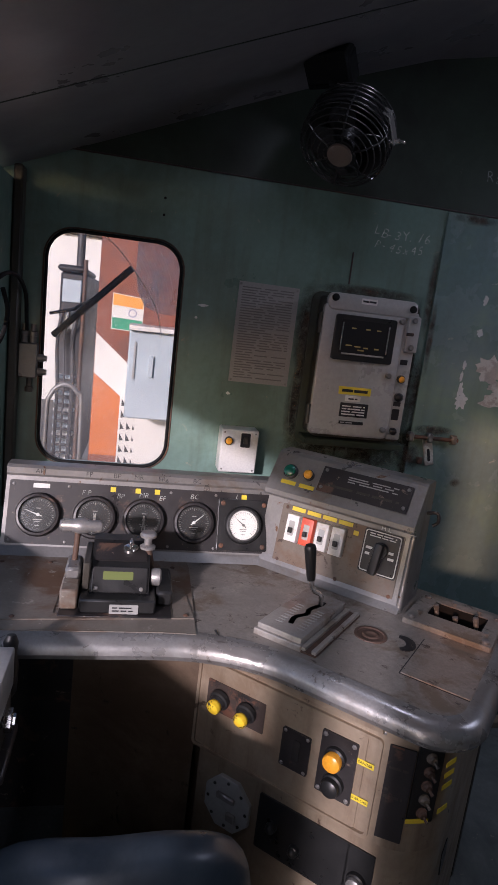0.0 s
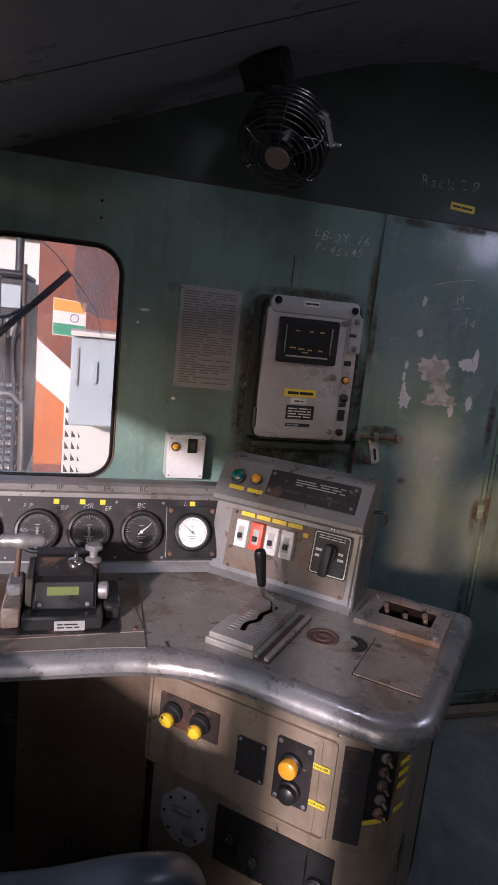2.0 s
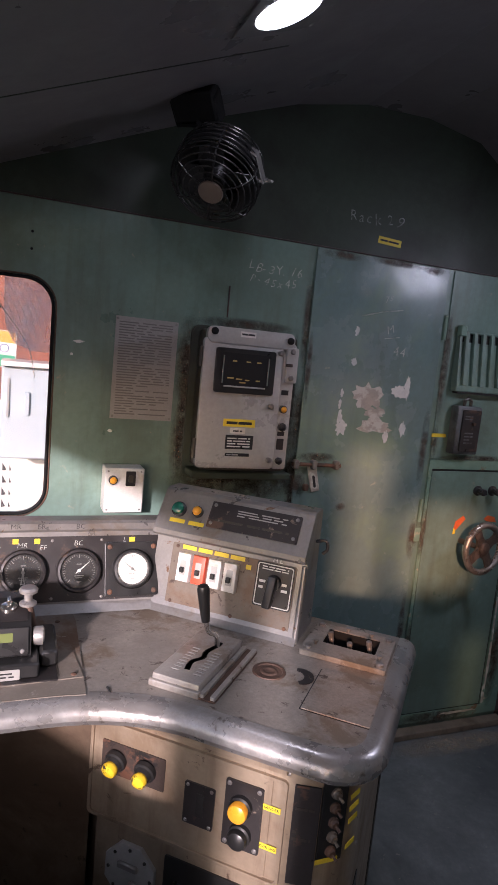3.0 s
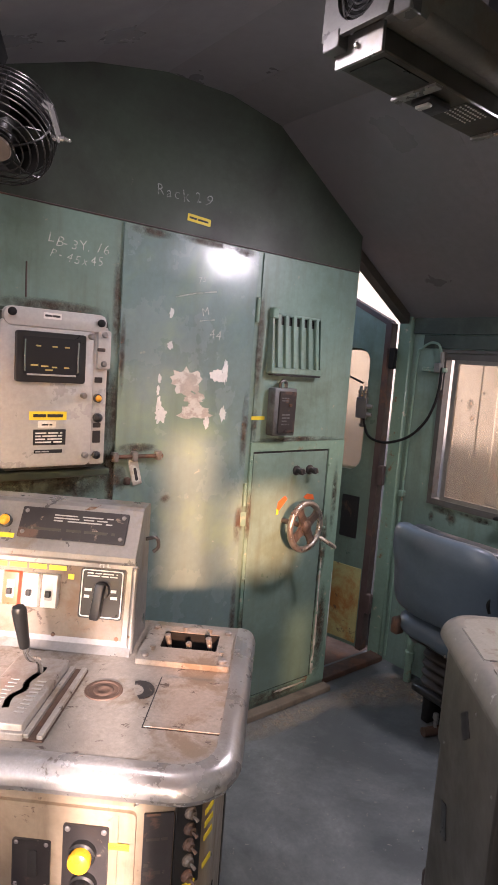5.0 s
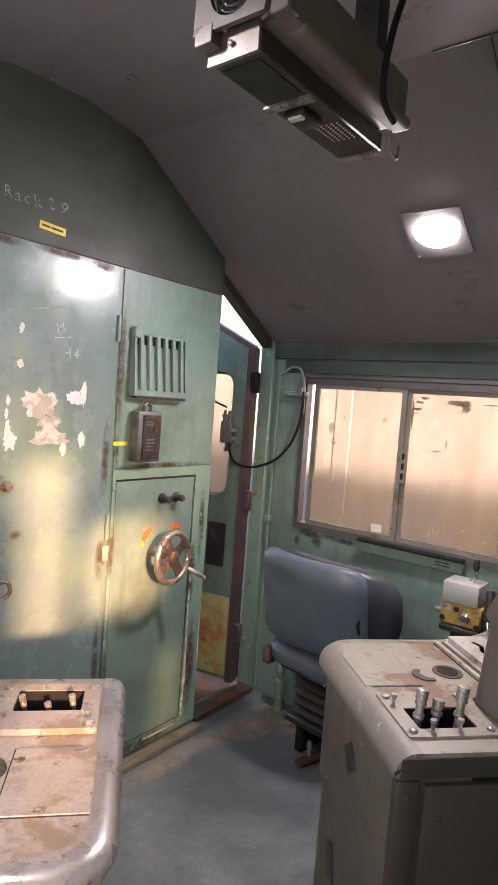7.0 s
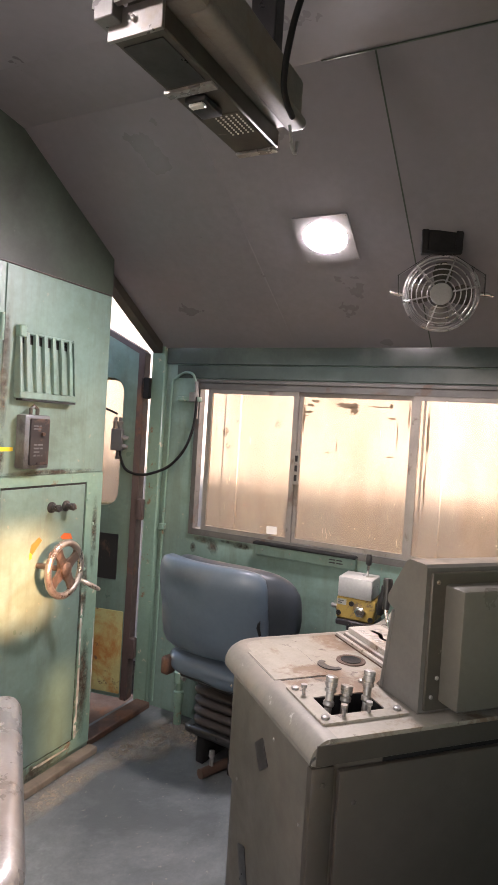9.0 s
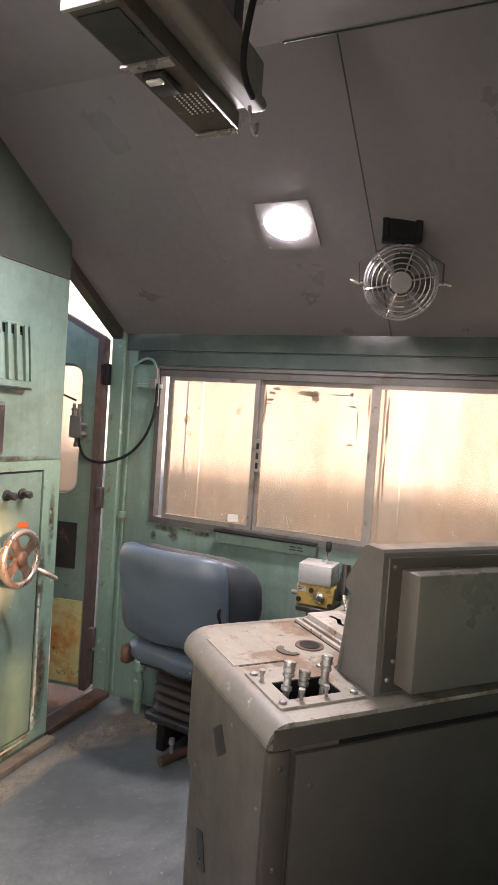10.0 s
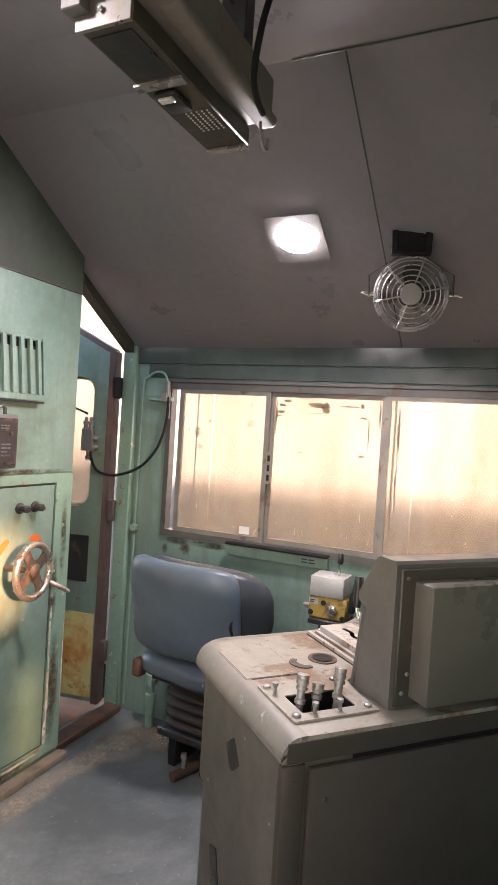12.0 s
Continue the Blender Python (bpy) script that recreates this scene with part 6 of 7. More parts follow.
tagged(part("hose", tube(curve_pts([(-0.392, -0.30, 1.47), (-0.375, -0.20, 1.50), (-0.362, -0.10, 1.49), (-0.356, -0.035, 1.45), (-0.354, -0.020, 1.39), (-0.352, -0.020, 1.34)], 6), 0.006, 8), RUBBER), "thin black hose looping beside the front window", "hose")
tagged(part("hose", tube(curve_pts([(-0.392, -0.34, 1.30), (-0.375, -0.26, 1.33), (-0.368, -0.22, 1.40), (-0.378, -0.24, 1.46)], 6), 0.006, 8), RUBBER), "thin black hose hanging on the side wall", "hose")

# ---- side wall with the sliding window ----
WY = Matrix(((0, 0, -1, 0), (-1, 0, 0, 0), (0, 1, 0, 0), (0, 0, 0, 1)))       # outline (-y, z); raised towards -x


def wy(x):
    return Matrix.Translation((x, 0, 0)) @ WY


def frame_rect(y0, y1, z0, z1):
    return [(-y1, z0), (-y0, z0), (-y0, z1), (-y1, z1)]


SASH = mat("sash_aluminium", (0.27, 0.25, 0.225), 0.42, 0.5, var=0.15, scale=8, second=(0.15, 0.11, 0.09), second_at=0.68, second_soft=0.06, second_scale=10, bump=0.1)
DARK_FRAME = mat("dark_window_frame", (0.125, 0.122, 0.115), 0.42, 0.4, var=0.25, scale=8, second=(0.10, 0.075, 0.06), second_at=0.64, second_soft=0.05, second_scale=9, bump=0.1)


def side_window(name, label, m, y0, y1, sashes):
    """A long opening from y0 (near the doorway) down to y1, with a steel frame and sliding sashes."""
    w = thing(name, tuple(m @ Vector((EAST, (y0 + y1) / 2, 0.87))), label, "window", kind="structure")

    def put(n, bm, mt, lab="", parent=None):
        bmesh.ops.transform(bm, matrix=m, verts=bm.verts[:])
        return part(n, bm, mt, parent or w, lab, smooth=False)
    fr = bmesh.new()
    add_prism(fr, frame_rect(y0 + 0.012, y1 - 0.012, 0.862, 1.568), -0.03, 0.014, wy(EAST), holes=[frame_rect(y0 - 0.012, y1 + 0.012, 0.890, 1.538)])
    put("window_frame", fr, DARK_FRAME, "dark steel window frame")
    for k, (a, b, track, stile) in enumerate(sashes):
        x = EAST + (0.004 if track else 0.020)
        sb = bmesh.new()
        add_prism(sb, frame_rect(a, b, 0.889, 1.539), 0.0, 0.014, wy(x), holes=[frame_rect(a - stile, b + stile, 0.910, 1.520)])
        sash = put("sash", sb, SASH, "worn aluminium sliding sash")
        pb = bmesh.new()
        add_prism(pb, frame_rect(a - stile + 0.003, b + stile - 0.003, 0.907, 1.523), 0.005, 0.009, wy(x))
        pane = put("pane", pb, DIRTY, "sun-yellowed dirty glass", sash)
        pane.visible_shadow = False
    lt = bmesh.new()
    add_box(lt, (EAST - 0.026, -0.676, 1.142), (EAST - 0.010, -0.650, 1.285), 0.003)
    latch = put("sash_latch", lt, SASH, "slotted sash latch")
    for z in (1.172, 1.213, 1.255):
        sl = bmesh.new()
        add_box(sl, (EAST - 0.0275, -0.669, z - 0.013), (EAST - 0.0255, -0.657, z + 0.013), 0.001)
        put("slot", sl, RUBBER, "dark slot", latch)
    return w


ROT = Matrix.Translation((2.13, -1.977, 0)) @ pose(0, 0, 0, 0, 0, 180)
SASHES = [(-0.200, -0.650, 1, 0.022), (-0.640, -1.150, 0, 0.024), (-1.136, -1.762, 1, 0.028)]
side_window("window_2", "long sliding side window with dirty yellowed panes", Matrix.Identity(4), -0.147, -1.768, SASHES)



def flake(y, z, w, h, seed, x, material, label):
    """A ragged flake of old film left on a pane."""
    rnd = random.Random(seed)
    pts = [(-y + 0.5 * w * (0.45 + 0.55 * rnd.random()) * math.cos(2 * math.pi * i / 20), z + 0.5 * h * (0.35 + 0.65 * rnd.random()) * math.sin(2 * math.pi * i / 20)) for i in range(20)]
    tagged(part("film_flake", prism(pts, 0.0, 0.0006, wy(x)), material, smooth=False), label, "film flake", "flakes on the panes")


SCRATCH = mat("pale_scratch", (0.58, 0.49, 0.36), 0.6, var=0.1, bump=0)
FLAKE = mat("brown_film", (0.20, 0.14, 0.085), 0.7, var=0.25, scale=20, bump=0.1)
for y, z, w, h, sd in ((-0.865, 1.490, 0.125, 0.042, 1), (-0.890, 1.472, 0.045, 0.050, 2), (-0.720, 1.505, 0.050, 0.016, 3), (-0.700, 1.486, 0.042, 0.018, 4), (-0.690, 1.458, 0.046, 0.016, 5), (-0.685, 1.440, 0.040, 0.006, 6),
                       (-1.000, 1.490, 0.110, 0.008, 7), (-1.045, 1.494, 0.026, 0.026, 8), (-1.050, 1.445, 0.046, 0.012, 9), (-0.860, 1.456, 0.110, 0.004, 10), (-1.075, 1.38, 0.006, 0.16, 11), (-1.05, 1.29, 0.040, 0.010, 12),
                       (-0.775, 1.365, 0.010, 0.014, 13), (-0.715, 1.325, 0.008, 0.008, 14), (-0.825, 1.32, 0.006, 0.050, 15), (-0.92, 1.285, 0.006, 0.012, 16), (-0.79, 1.29, 0.04, 0.008, 17)):
    flake(y, z, w, h, sd, EAST + 0.0105, FLAKE, "brown flake of old film on the dirty pane")
SMEAR = stain_mat("reddish_smear", (0.34, 0.24, 0.16), (0.46, 0.33, 0.22), 0.85, (0, 2, 2))
for y, z, w, h, sd in ((-0.300, 1.352, 0.050, 0.080, 21), (-0.315, 1.285, 0.035, 0.030, 22), (-0.255, 1.36, 0.014, 0.020, 23), (-0.36, 1.40, 0.018, 0.024, 24), (-0.560, 1.395, 0.050, 0.060, 25), (-0.56, 1.48, 0.012, 0.03, 26)):
    flake(y, z, w, h, sd, EAST - 0.0055, SMEAR, "reddish smear on the dirty pane")
for y, z, w, h, sd in ((-1.198, 1.40, 0.016, 0.24, 31), (-1.197, 1.18, 0.010, 0.30, 32), (-0.672, 1.43, 0.012, 0.18, 33), (-1.118, 1.46, 0.008, 0.16, 34)):
    flake(y, z, w, h, sd, EAST - 0.0055 if y < -1.15 else EAST + 0.0105, FLAKE, "rust line along the edge of the pane")

rnd = random.Random(77)
for a, b, x, n in ((-0.24, -0.62, EAST - 0.0055, 16), (-0.68, -1.11, EAST + 0.0105, 32), (-1.21, -1.72, EAST - 0.0055, 20)):
    sc = bmesh.new()
    for i in range(n):
        y, z = rnd.uniform(b, a), 0.93 + 0.50 * rnd.random() ** 1.6
        ln, wd = (rnd.uniform(0.006, 0.035), 0.0012) if rnd.random() < 0.5 else (rnd.uniform(0.002, 0.006), rnd.uniform(0.002, 0.005))
        add_prism(sc, [(-wd / 2, -ln / 2), (wd / 2, -ln / 2), (wd / 2, ln / 2), (-wd / 2, ln / 2)], 0.0, 0.0005, wy(x) @ pose(-y, z, 0, 0, 0, rnd.gauss(0, 14)))
    tagged(part("pane_scratches", sc, SCRATCH, smooth=False), "pale scratches and specks on the dirty pane", "scratches", "marks on the panes", "stuff")
tagged(part("sticker", prism(rounded(0.050, 0.034, 0.003, 2), 0.0, 0.0008, wy(EAST - 0.0055) @ pose(0.560, 0.932, 0, 0, 0, 2)), WHITE, smooth=False), "small white sticker in the corner of the pane", "sticker", "stickers")

wall = bmesh.new()
add_box(wall, (EAST - 0.012, -2.02, 1.652), (EAST - 0.001, 0.04, 1.735), 0.003)
add_box(wall, (EAST - 0.007, -2.02, 1.588), (EAST - 0.001, -0.02, 1.649), 0.002)
tagged(part("trim", wall, GREEN_DARK), "glossy dark green steel beam above the side window", "trim", kind="structure")
tagged(part("trim", box((EAST - 0.020, -2.02, 1.566), (EAST - 0.001, -0.13, 1.584), 0.003), DARK_FRAME), "dark drip rail above the side window", "trim", kind="structure")
tagged(part("trim", box((EAST - 0.010, -2.02, 1.732), (EAST - 0.001, 0.04, 1.742), 0.002), SASH), "thin metal edge under the ceiling", "trim", kind="structure")
rail = thing("arm_rail", (EAST - 0.015, -0.73, 0.82), "green arm rail with black top below the side window", "arm rail")
part("board", box((EAST - 0.026, -0.952, 0.820), (EAST - 0.001, -0.495, 0.868), 0.003), GREEN, rail, "green painted board")
part("top_strip", box((EAST - 0.046, -0.955, 0.868), (EAST - 0.001, -0.490, 0.880), 0.004), RUBBER, rail, "black rubber top strip")
bars(rail, wy(EAST - 0.026), 0.875, 0.845, 0.075, 0.024, 2, INK, 0.0004, 0.8, seed=81)
screw_heads("screw", rail, wy(EAST - 0.026), [(0.53, 0.845), (0.66, 0.845), (0.80, 0.845), (0.935, 0.845)], 0.004, 0.002, STEEL)
for y, z, w, h, sd in ((-0.22, 0.842, 0.16, 0.045, 31), (-0.27, 0.815, 0.09, 0.09, 32), (-0.42, 0.840, 0.16, 0.04, 33), (-0.16, 0.80, 0.04, 0.07, 34), (-0.33, 0.848, 0.12, 0.02, 35)):
    rnd = random.Random(sd)
    pts = [(-y + 0.5 * w * (0.6 + 0.4 * rnd.random()) * math.cos(2 * math.pi * i / 22), z + 0.5 * h * (0.6 + 0.4 * rnd.random()) * math.sin(2 * math.pi * i / 22)) for i in range(22)]
    tagged(part("peeled_patch", prism(pts, 0.0003, 0.0009, wy(EAST)), WALL_GRIME, smooth=False), "rusty patch of peeled paint on the side wall", "peeled paint", "peeled patches")
tagged(part("conduit", tube(curve_pts([(EAST - 0.012, 0.012, 0.03), (EAST - 0.012, 0.010, 0.60), (EAST - 0.012, 0.006, 1.20), (EAST - 0.012, 0.002, 1.54), (EAST - 0.012, -0.02, 1.585), (EAST - 0.02, -0.07, 1.612), (EAST - 0.03, -0.12, 1.605), (EAST - 0.03, -0.140, 1.570)], 6), 0.006, 8), GREEN_WORN),
       "thin green pipe running up the corner post", "pipe")
hosev = thing("air_hose", (2.44, -0.10, 1.10), "black rubber air hose between side wall and open door", "hose")
part("hose", tube(curve_pts([(2.468, -0.150, 1.50), (2.46, -0.155, 1.42), (2.45, -0.148, 1.34), (2.44, -0.115, 1.25), (2.43, -0.05, 1.175), (2.425, 0.03, 1.135), (2.42, 0.11, 1.118), (2.41, 0.185, 1.135), (2.40, 0.215, 1.19), (2.395, 0.222, 1.24)], 6), 0.0065, 10), RUBBER, hosev, "black rubber hose")
part("coupling", tube([(2.47, -0.150, 1.40), (2.472, -0.148, 1.50), (2.472, -0.145, 1.57)], 0.010, 10), STEEL, hosev, "metal hose coupling")
part("bracket", box((EAST - 0.035, -0.165, 1.478), (EAST - 0.001, -0.045, 1.500), 0.004), GREEN_WORN, hosev, "green bracket")
part("clip", box((EAST - 0.045, -0.150, 1.475), (EAST - 0.030, -0.115, 1.520), 0.004), STEEL, hosev)
tagged(part("pipe_clip", box((EAST - 0.03, -0.005, 0.862), (EAST - 0.001, 0.022, 0.892), 0.003), GREEN_WORN), "small green pipe clip on the wall", "clip")

# ---- the open door in the doorway ----
HX, HY = 2.447, 0.135
LEAF = pose(HX, HY, 0.03, 0, 0, 101)            # the leaf runs along its x, away from the hinges
leaf = thing("door_2", (HX, HY, 0.03), "green steel cab door standing open, with a round-cornered window", "door", kind="structure")
LF = LEAF @ pose(0, 0, 0, 90, 0, 0)             # x along the leaf, y up, z to its inner face... turned towards the cab
out = [(0.0, 0.0), (0.50, 0.0), (0.50, 1.92), (0.0, 1.665)]
part("leaf", prism(out, -0.02, 0.02, LF, holes=[rounded(0.30, 0.62, 0.07, 6, 0.245, 1.235)]), GREEN, leaf, "green steel door leaf", smooth=False)
part("edge_channel", prism([(-0.012, -0.005), (0.020, -0.005), (0.020, 1.686), (-0.012, 1.668)], -0.030, 0.030, LF), BROWN_EDGE, leaf, "brown rusty edge channel", smooth=False)
part("top_channel", prism([(0.0, 1.652), (0.50, 1.907), (0.50, 1.935), (0.0, 1.680)], -0.028, 0.028, LF), BROWN_EDGE, leaf, smooth=False)
gp = part("pane", prism(rounded(0.31, 0.63, 0.075, 6, 0.245, 1.235), -0.003, 0.003, LF), DIRTY, leaf, "dirty yellowed pane", smooth=False)
gp.visible_shadow = False
part("seal", ring(rounded(0.30, 0.62, 0.07, 6, 0.245, 1.235), 0.012, LF @ Matrix.Translation((0, 0, 0.018))), GREEN, leaf)
for z in (1.50, 0.92, 0.25):
    hinge_mat = RUBBER if z > 1 else BROWN_EDGE
    hb = bmesh.new()
    add_box(hb, (-0.040, z - 0.05, -0.030), (0.004, z + 0.05, 0.0), 0.004, LF)
    part("hinge", hb, hinge_mat, leaf, "dark heavy hinge")
on_face("kick_plate", leaf, LF, 0.25, 0.22, 0.42, 0.36, KICK_SUNLIT, 0.004, 0.004, 0.020, "rusty kick plate with sunlight painted in yellow")
on_face("pocket", leaf, LF, 0.22, 0.70, 0.14, 0.22, BLACK, 0.003, 0.004, 0.020, "dark recessed pocket")
LB = LF @ pose(0, 0, 0, 0, 180, 0)
on_face("pocket", leaf, LB, -0.13, 0.68, 0.10, 0.22, DARK_PANEL, 0.003, 0.004, 0.020, "dark recessed pocket")
on_face("kick_plate", leaf, LB, -0.25, 0.22, 0.44, 0.40, KICK_SUNLIT, 0.004, 0.004, 0.020, "rusty kick plate with sunlight painted in yellow")
lock_gear(2.400, 0.235, 1.225, -70, "grey air valve on the open door")
tagged(part("hose", tube(curve_pts([(2.395, 0.245, 1.40), (2.38, 0.33, 1.43), (2.36, 0.45, 1.47)], 5), 0.005, 8), RUBBER), "thin black hose on the open door", "hose")
hood = bmesh.new()
add_box(hood, (1.960, 0.036, -0.30), (2.018, 4.0, 1.80), 0.004)
tagged(part("hood_side", hood, GREEN), "green side of the engine hood beyond the bulkhead", "wall", kind="structure")
tagged(part("walkway", box((2.02, 0.10, -0.10), (2.62, 4.0, -0.04), 0.004), RUST), "rusty steel walkway outside the doorway", "walkway", kind="structure")
tagged(part("handrail", tube([(2.60, 0.35, -0.05), (2.60, 0.35, 0.86), (2.60, 4.0, 0.90)], 0.016, 10), GREY_LIGHT), "pale tubular handrail beside the walkway", "handrail")

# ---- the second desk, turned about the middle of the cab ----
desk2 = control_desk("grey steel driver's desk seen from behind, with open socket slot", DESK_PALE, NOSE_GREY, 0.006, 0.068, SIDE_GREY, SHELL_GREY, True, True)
desk2.matrix_basis = ROT @ Matrix.Translation(desk2.location)

def brake_unit(block, label):
    t = thing("independent_brake_valve", (2.30, -1.01, 0.0), label, "brake valve", "brake valves")
    part("pedestal", box((2.315, -1.060, 0.0), (2.375, -0.975, 0.655), 0.006), DARK_PANEL, t, "dark support post")
    part("bracket", box((2.275, -1.085, 0.655), (2.42, -0.945, 0.676), 0.004), DARK_PANEL, t)
    part("manifold", box((2.290, -1.088, 0.676), (2.400, -0.940, 0.760), 0.006), block, t, "painted valve manifold")
    part("cover", box((2.285, -1.075, 0.760), (2.400, -0.945, 0.836), 0.004, segs=2), GREY_LIGHT, t, "pale grey cover box")
    f = wy(2.290)
    on_face("maker_plate", t, f, 0.962, 0.740, 0.035, 0.022, GREY_LIGHT, 0.001, 0.001, 0, "small maker's plate")
    bars(t, f, 0.962, 0.740, 0.028, 0.014, 2, INK, 0.0012, 0.9, seed=91)
    part("hex_plug", lathe([(0.021, 0.0), (0.021, 0.012), (0.012, 0.014), (0.012, 0.018), (0, 0.018)], f @ Matrix.Translation((1.035, 0.715, 0)), 6), CHROME, t, "bright hexagon plug")
    for y, z in ((1.000, 0.738), (0.952, 0.697), (1.075, 0.690)):
        part("socket_screw", lathe([(0.010, 0.0), (0.010, 0.004), (0.005, 0.004), (0.005, 0.001), (0, 0.001)], f @ Matrix.Translation((y, z, 0)), 10), DARK_PANEL, t)
    part("lever", cyl((2.34, -1.040, 0.834), (2.335, -1.043, 0.885), 0.005), CHROME, t, "thin chrome lever")
    part("lever_knob", lathe([(0.007, 0.0), (0.011, 0.006), (0.0125, 0.030), (0.009, 0.042), (0, 0.044)], Matrix.Translation((2.335, -1.043, 0.882)), 14), BLACK, t, "black lever knob")
    hb = bmesh.new()
    add_lathe(hb, [(0.010, 0.0), (0.016, 0.012), (0.017, 0.06), (0.012, 0.085), (0.014, 0.105), (0.008, 0.118), (0, 0.12)], pose(2.30, -1.105, 0.715, 8, 0, 0), 14)
    part("side_handle", hb, BLACK, t, "black side handle")
    part("outlet", cyl((2.36, -0.94, 0.70), (2.36, -0.90, 0.70), 0.009), STEEL, t)
    return t


brake_unit(OCHRE, "grey and yellow brake valve block with a black lever")
bu = brake_unit(GREY_CASE, "pale grey brake valve block with a black lever")
bu.matrix_basis = Matrix.Translation((-0.045, 0.0, 0.0)) @ ROT @ Matrix.Translation(bu.location)

# ---- seats ----
BELLOWS = mat("bellows_rubber", (0.026, 0.020, 0.017), 0.55, var=0.25, scale=6, second=(0.070, 0.040, 0.022), second_at=0.58, second_soft=0.08, second_scale=5, bump=0.15)


def pillow(w, h, d, n=16, bow=0.03, power=4.0):
    """A cushion as wide as w (y), as high as h (z) and d thick (x), bowed backward at its sides."""
    bm = bmesh.new()
    bmesh.ops.create_uvsphere(bm, u_segments=40, v_segments=24, radius=1.0)
    rnd = random.Random(3)
    for v in bm.verts:
        c = v.co.normalized()
        f = (abs(c.y) ** power + abs(c.z) ** power) ** (1 / power)
        s = max(abs(c.x), 1e-6)
        k = (abs(c.x) ** 3.0 + abs(f) ** 3.0) ** (-1 / 3.0)
        y, z, x = c.y * k, c.z * k, c.x * k
        v.co = Vector((x * d / 2 + bow * (y * y - 0.35), y * w / 2, z * h / 2))
        v.co += 0.004 * Vector((noise.noise(v.co * 9.0), 0, noise.noise(v.co * 7.0 + Vector((3, 1, 2)))))
        v.co.x += 0.011 * noise.noise(Vector((v.co.y * 5.0, v.co.z * 14.0, 4.0)))
    return bm


def driver_seat(x, y, yaw, label, pad=SEAT_DARK, pad_width=0.62, bow=0.10, drop=0.0, power=4.0):
    t = thing("driver_seat", (x, y, 0.0), label, "driver's seat", "driver's seats")
    m = pose(x, y, 0, 0, 0, yaw)

    def put(n, bm, mt, lab=""):
        bmesh.ops.transform(bm, matrix=m, verts=bm.verts[:])
        return part(n, bm, mt, t, lab, angle=60)
    # local x points to the front of the seat
    b = pillow(0.50, 0.37, 0.085, bow=0.050, power=6.0)
    bmesh.ops.transform(b, matrix=Matrix.Translation((-0.015, 0, 0.678 - drop)) @ pose(0, 0, 0, 0, -8, 0), verts=b.verts[:])
    if drop:
        b.free()
    else:
        put("backrest_shell", b, SEAT, "worn blue vinyl backrest")
    b = pillow(pad_width, 0.42 if drop else 0.37, 0.13, bow=bow, power=power)
    bmesh.ops.transform(b, matrix=Matrix.Translation((0.065, -0.020 if bow > 0.08 else 0.0, 0.648 - drop if drop else 0.676)) @ pose(0, 0, 0, 0, -8, 0), verts=b.verts[:])
    put("backrest_pad", b, pad, "vinyl backrest pad with a torn edge")
    pp = []
    for i in range(28):
        a = radians(-40 + 260 * i / 27)
        yy, zz = 0.232 * math.copysign(abs(math.cos(a)) ** 0.5, math.cos(a)), 0.172 * math.copysign(abs(math.sin(a)) ** 0.5, math.sin(a))
        pp.append((-0.032 + 0.05 * (yy / 0.235) ** 2 - 0.139 * zz, yy, 0.678 + zz))
    if not drop:
        put("piping", tube(pp, 0.006, 6), GREY_LIGHT, "pale worn piping")
    if not drop:
        tear = [(-0.012, -0.222, 0.715), (-0.006, -0.230, 0.685), (-0.008, -0.228, 0.655), (0.0, -0.232, 0.625)]
        put("tear", tube(curve_pts(tear, 4), 0.008, 6), RUBBER, "dark torn slit in the vinyl")
    b = pillow(0.46, 0.46, 0.12, bow=0.0)
    bmesh.ops.transform(b, matrix=Matrix.Translation((0.21 if not drop else 0.17, 0, 0.430 - drop)) @ pose(0, 0, 0, 0, 88, 0), verts=b.verts[:])
    put("cushion", b, SEAT_SHADED if drop else SEAT, "blue vinyl seat cushion")
    b = box((0.03, -0.15, 0.360 - drop), (0.36, 0.15, 0.385 - drop), 0.006)
    put("seat_pan", b, BLACK)
    b = box((-0.02, 0.170, 0.37 - drop), (0.030, 0.212, 0.440 - drop), 0.008)
    put("recliner", b, RUST, "rusty recliner bracket")
    for k in range(5 if not drop else 2):
        z = 0.16 + 0.040 * k
        bel = bmesh.new()
        prev = None
        for w, h in ((0.20, 0.0), (0.25, 0.012), (0.256, 0.020), (0.25, 0.028), (0.20, 0.040)):
            loop = [bel.verts.new((x, y, z + h)) for x, y in rounded(w, w, 0.06, 4, 0.20, 0)]
            if prev:
                for i in range(len(loop)):
                    j = (i + 1) % len(loop)
                    bel.faces.new((prev[i], prev[j], loop[j], loop[i]))
            prev = loop
        put("bellows_fold", bel, BELLOWS, "brown-black suspension bellows fold")
    put("base", box((0.06, -0.135, 0.13), (0.34, 0.135, 0.165), 0.008), BLACK, "black suspension base")
    for yy in (-0.13, 0.13):
        put("rail", box((0.10, yy * 0.6 - 0.02, 0.0), (0.34, yy * 0.6 + 0.02, 0.135), 0.006), RUBBER, "dark floor rail")
    return t


driver_seat(2.085, -0.505, -6, "worn blue vinyl driver's seat on a black suspension", power=3.0, pad_width=0.61)
driver_seat(0.005, -1.200, 91, "blue vinyl driver's seat before the control desk, shade put into its colour", SEAT_SHADED, 0.46, 0.05, 0.18, 2.6)

stub = thing("drain_pipe", (2.42, -0.180, 0.0), "green painted pipe stub with a tap on the floor", "pipe")
sb = bmesh.new()
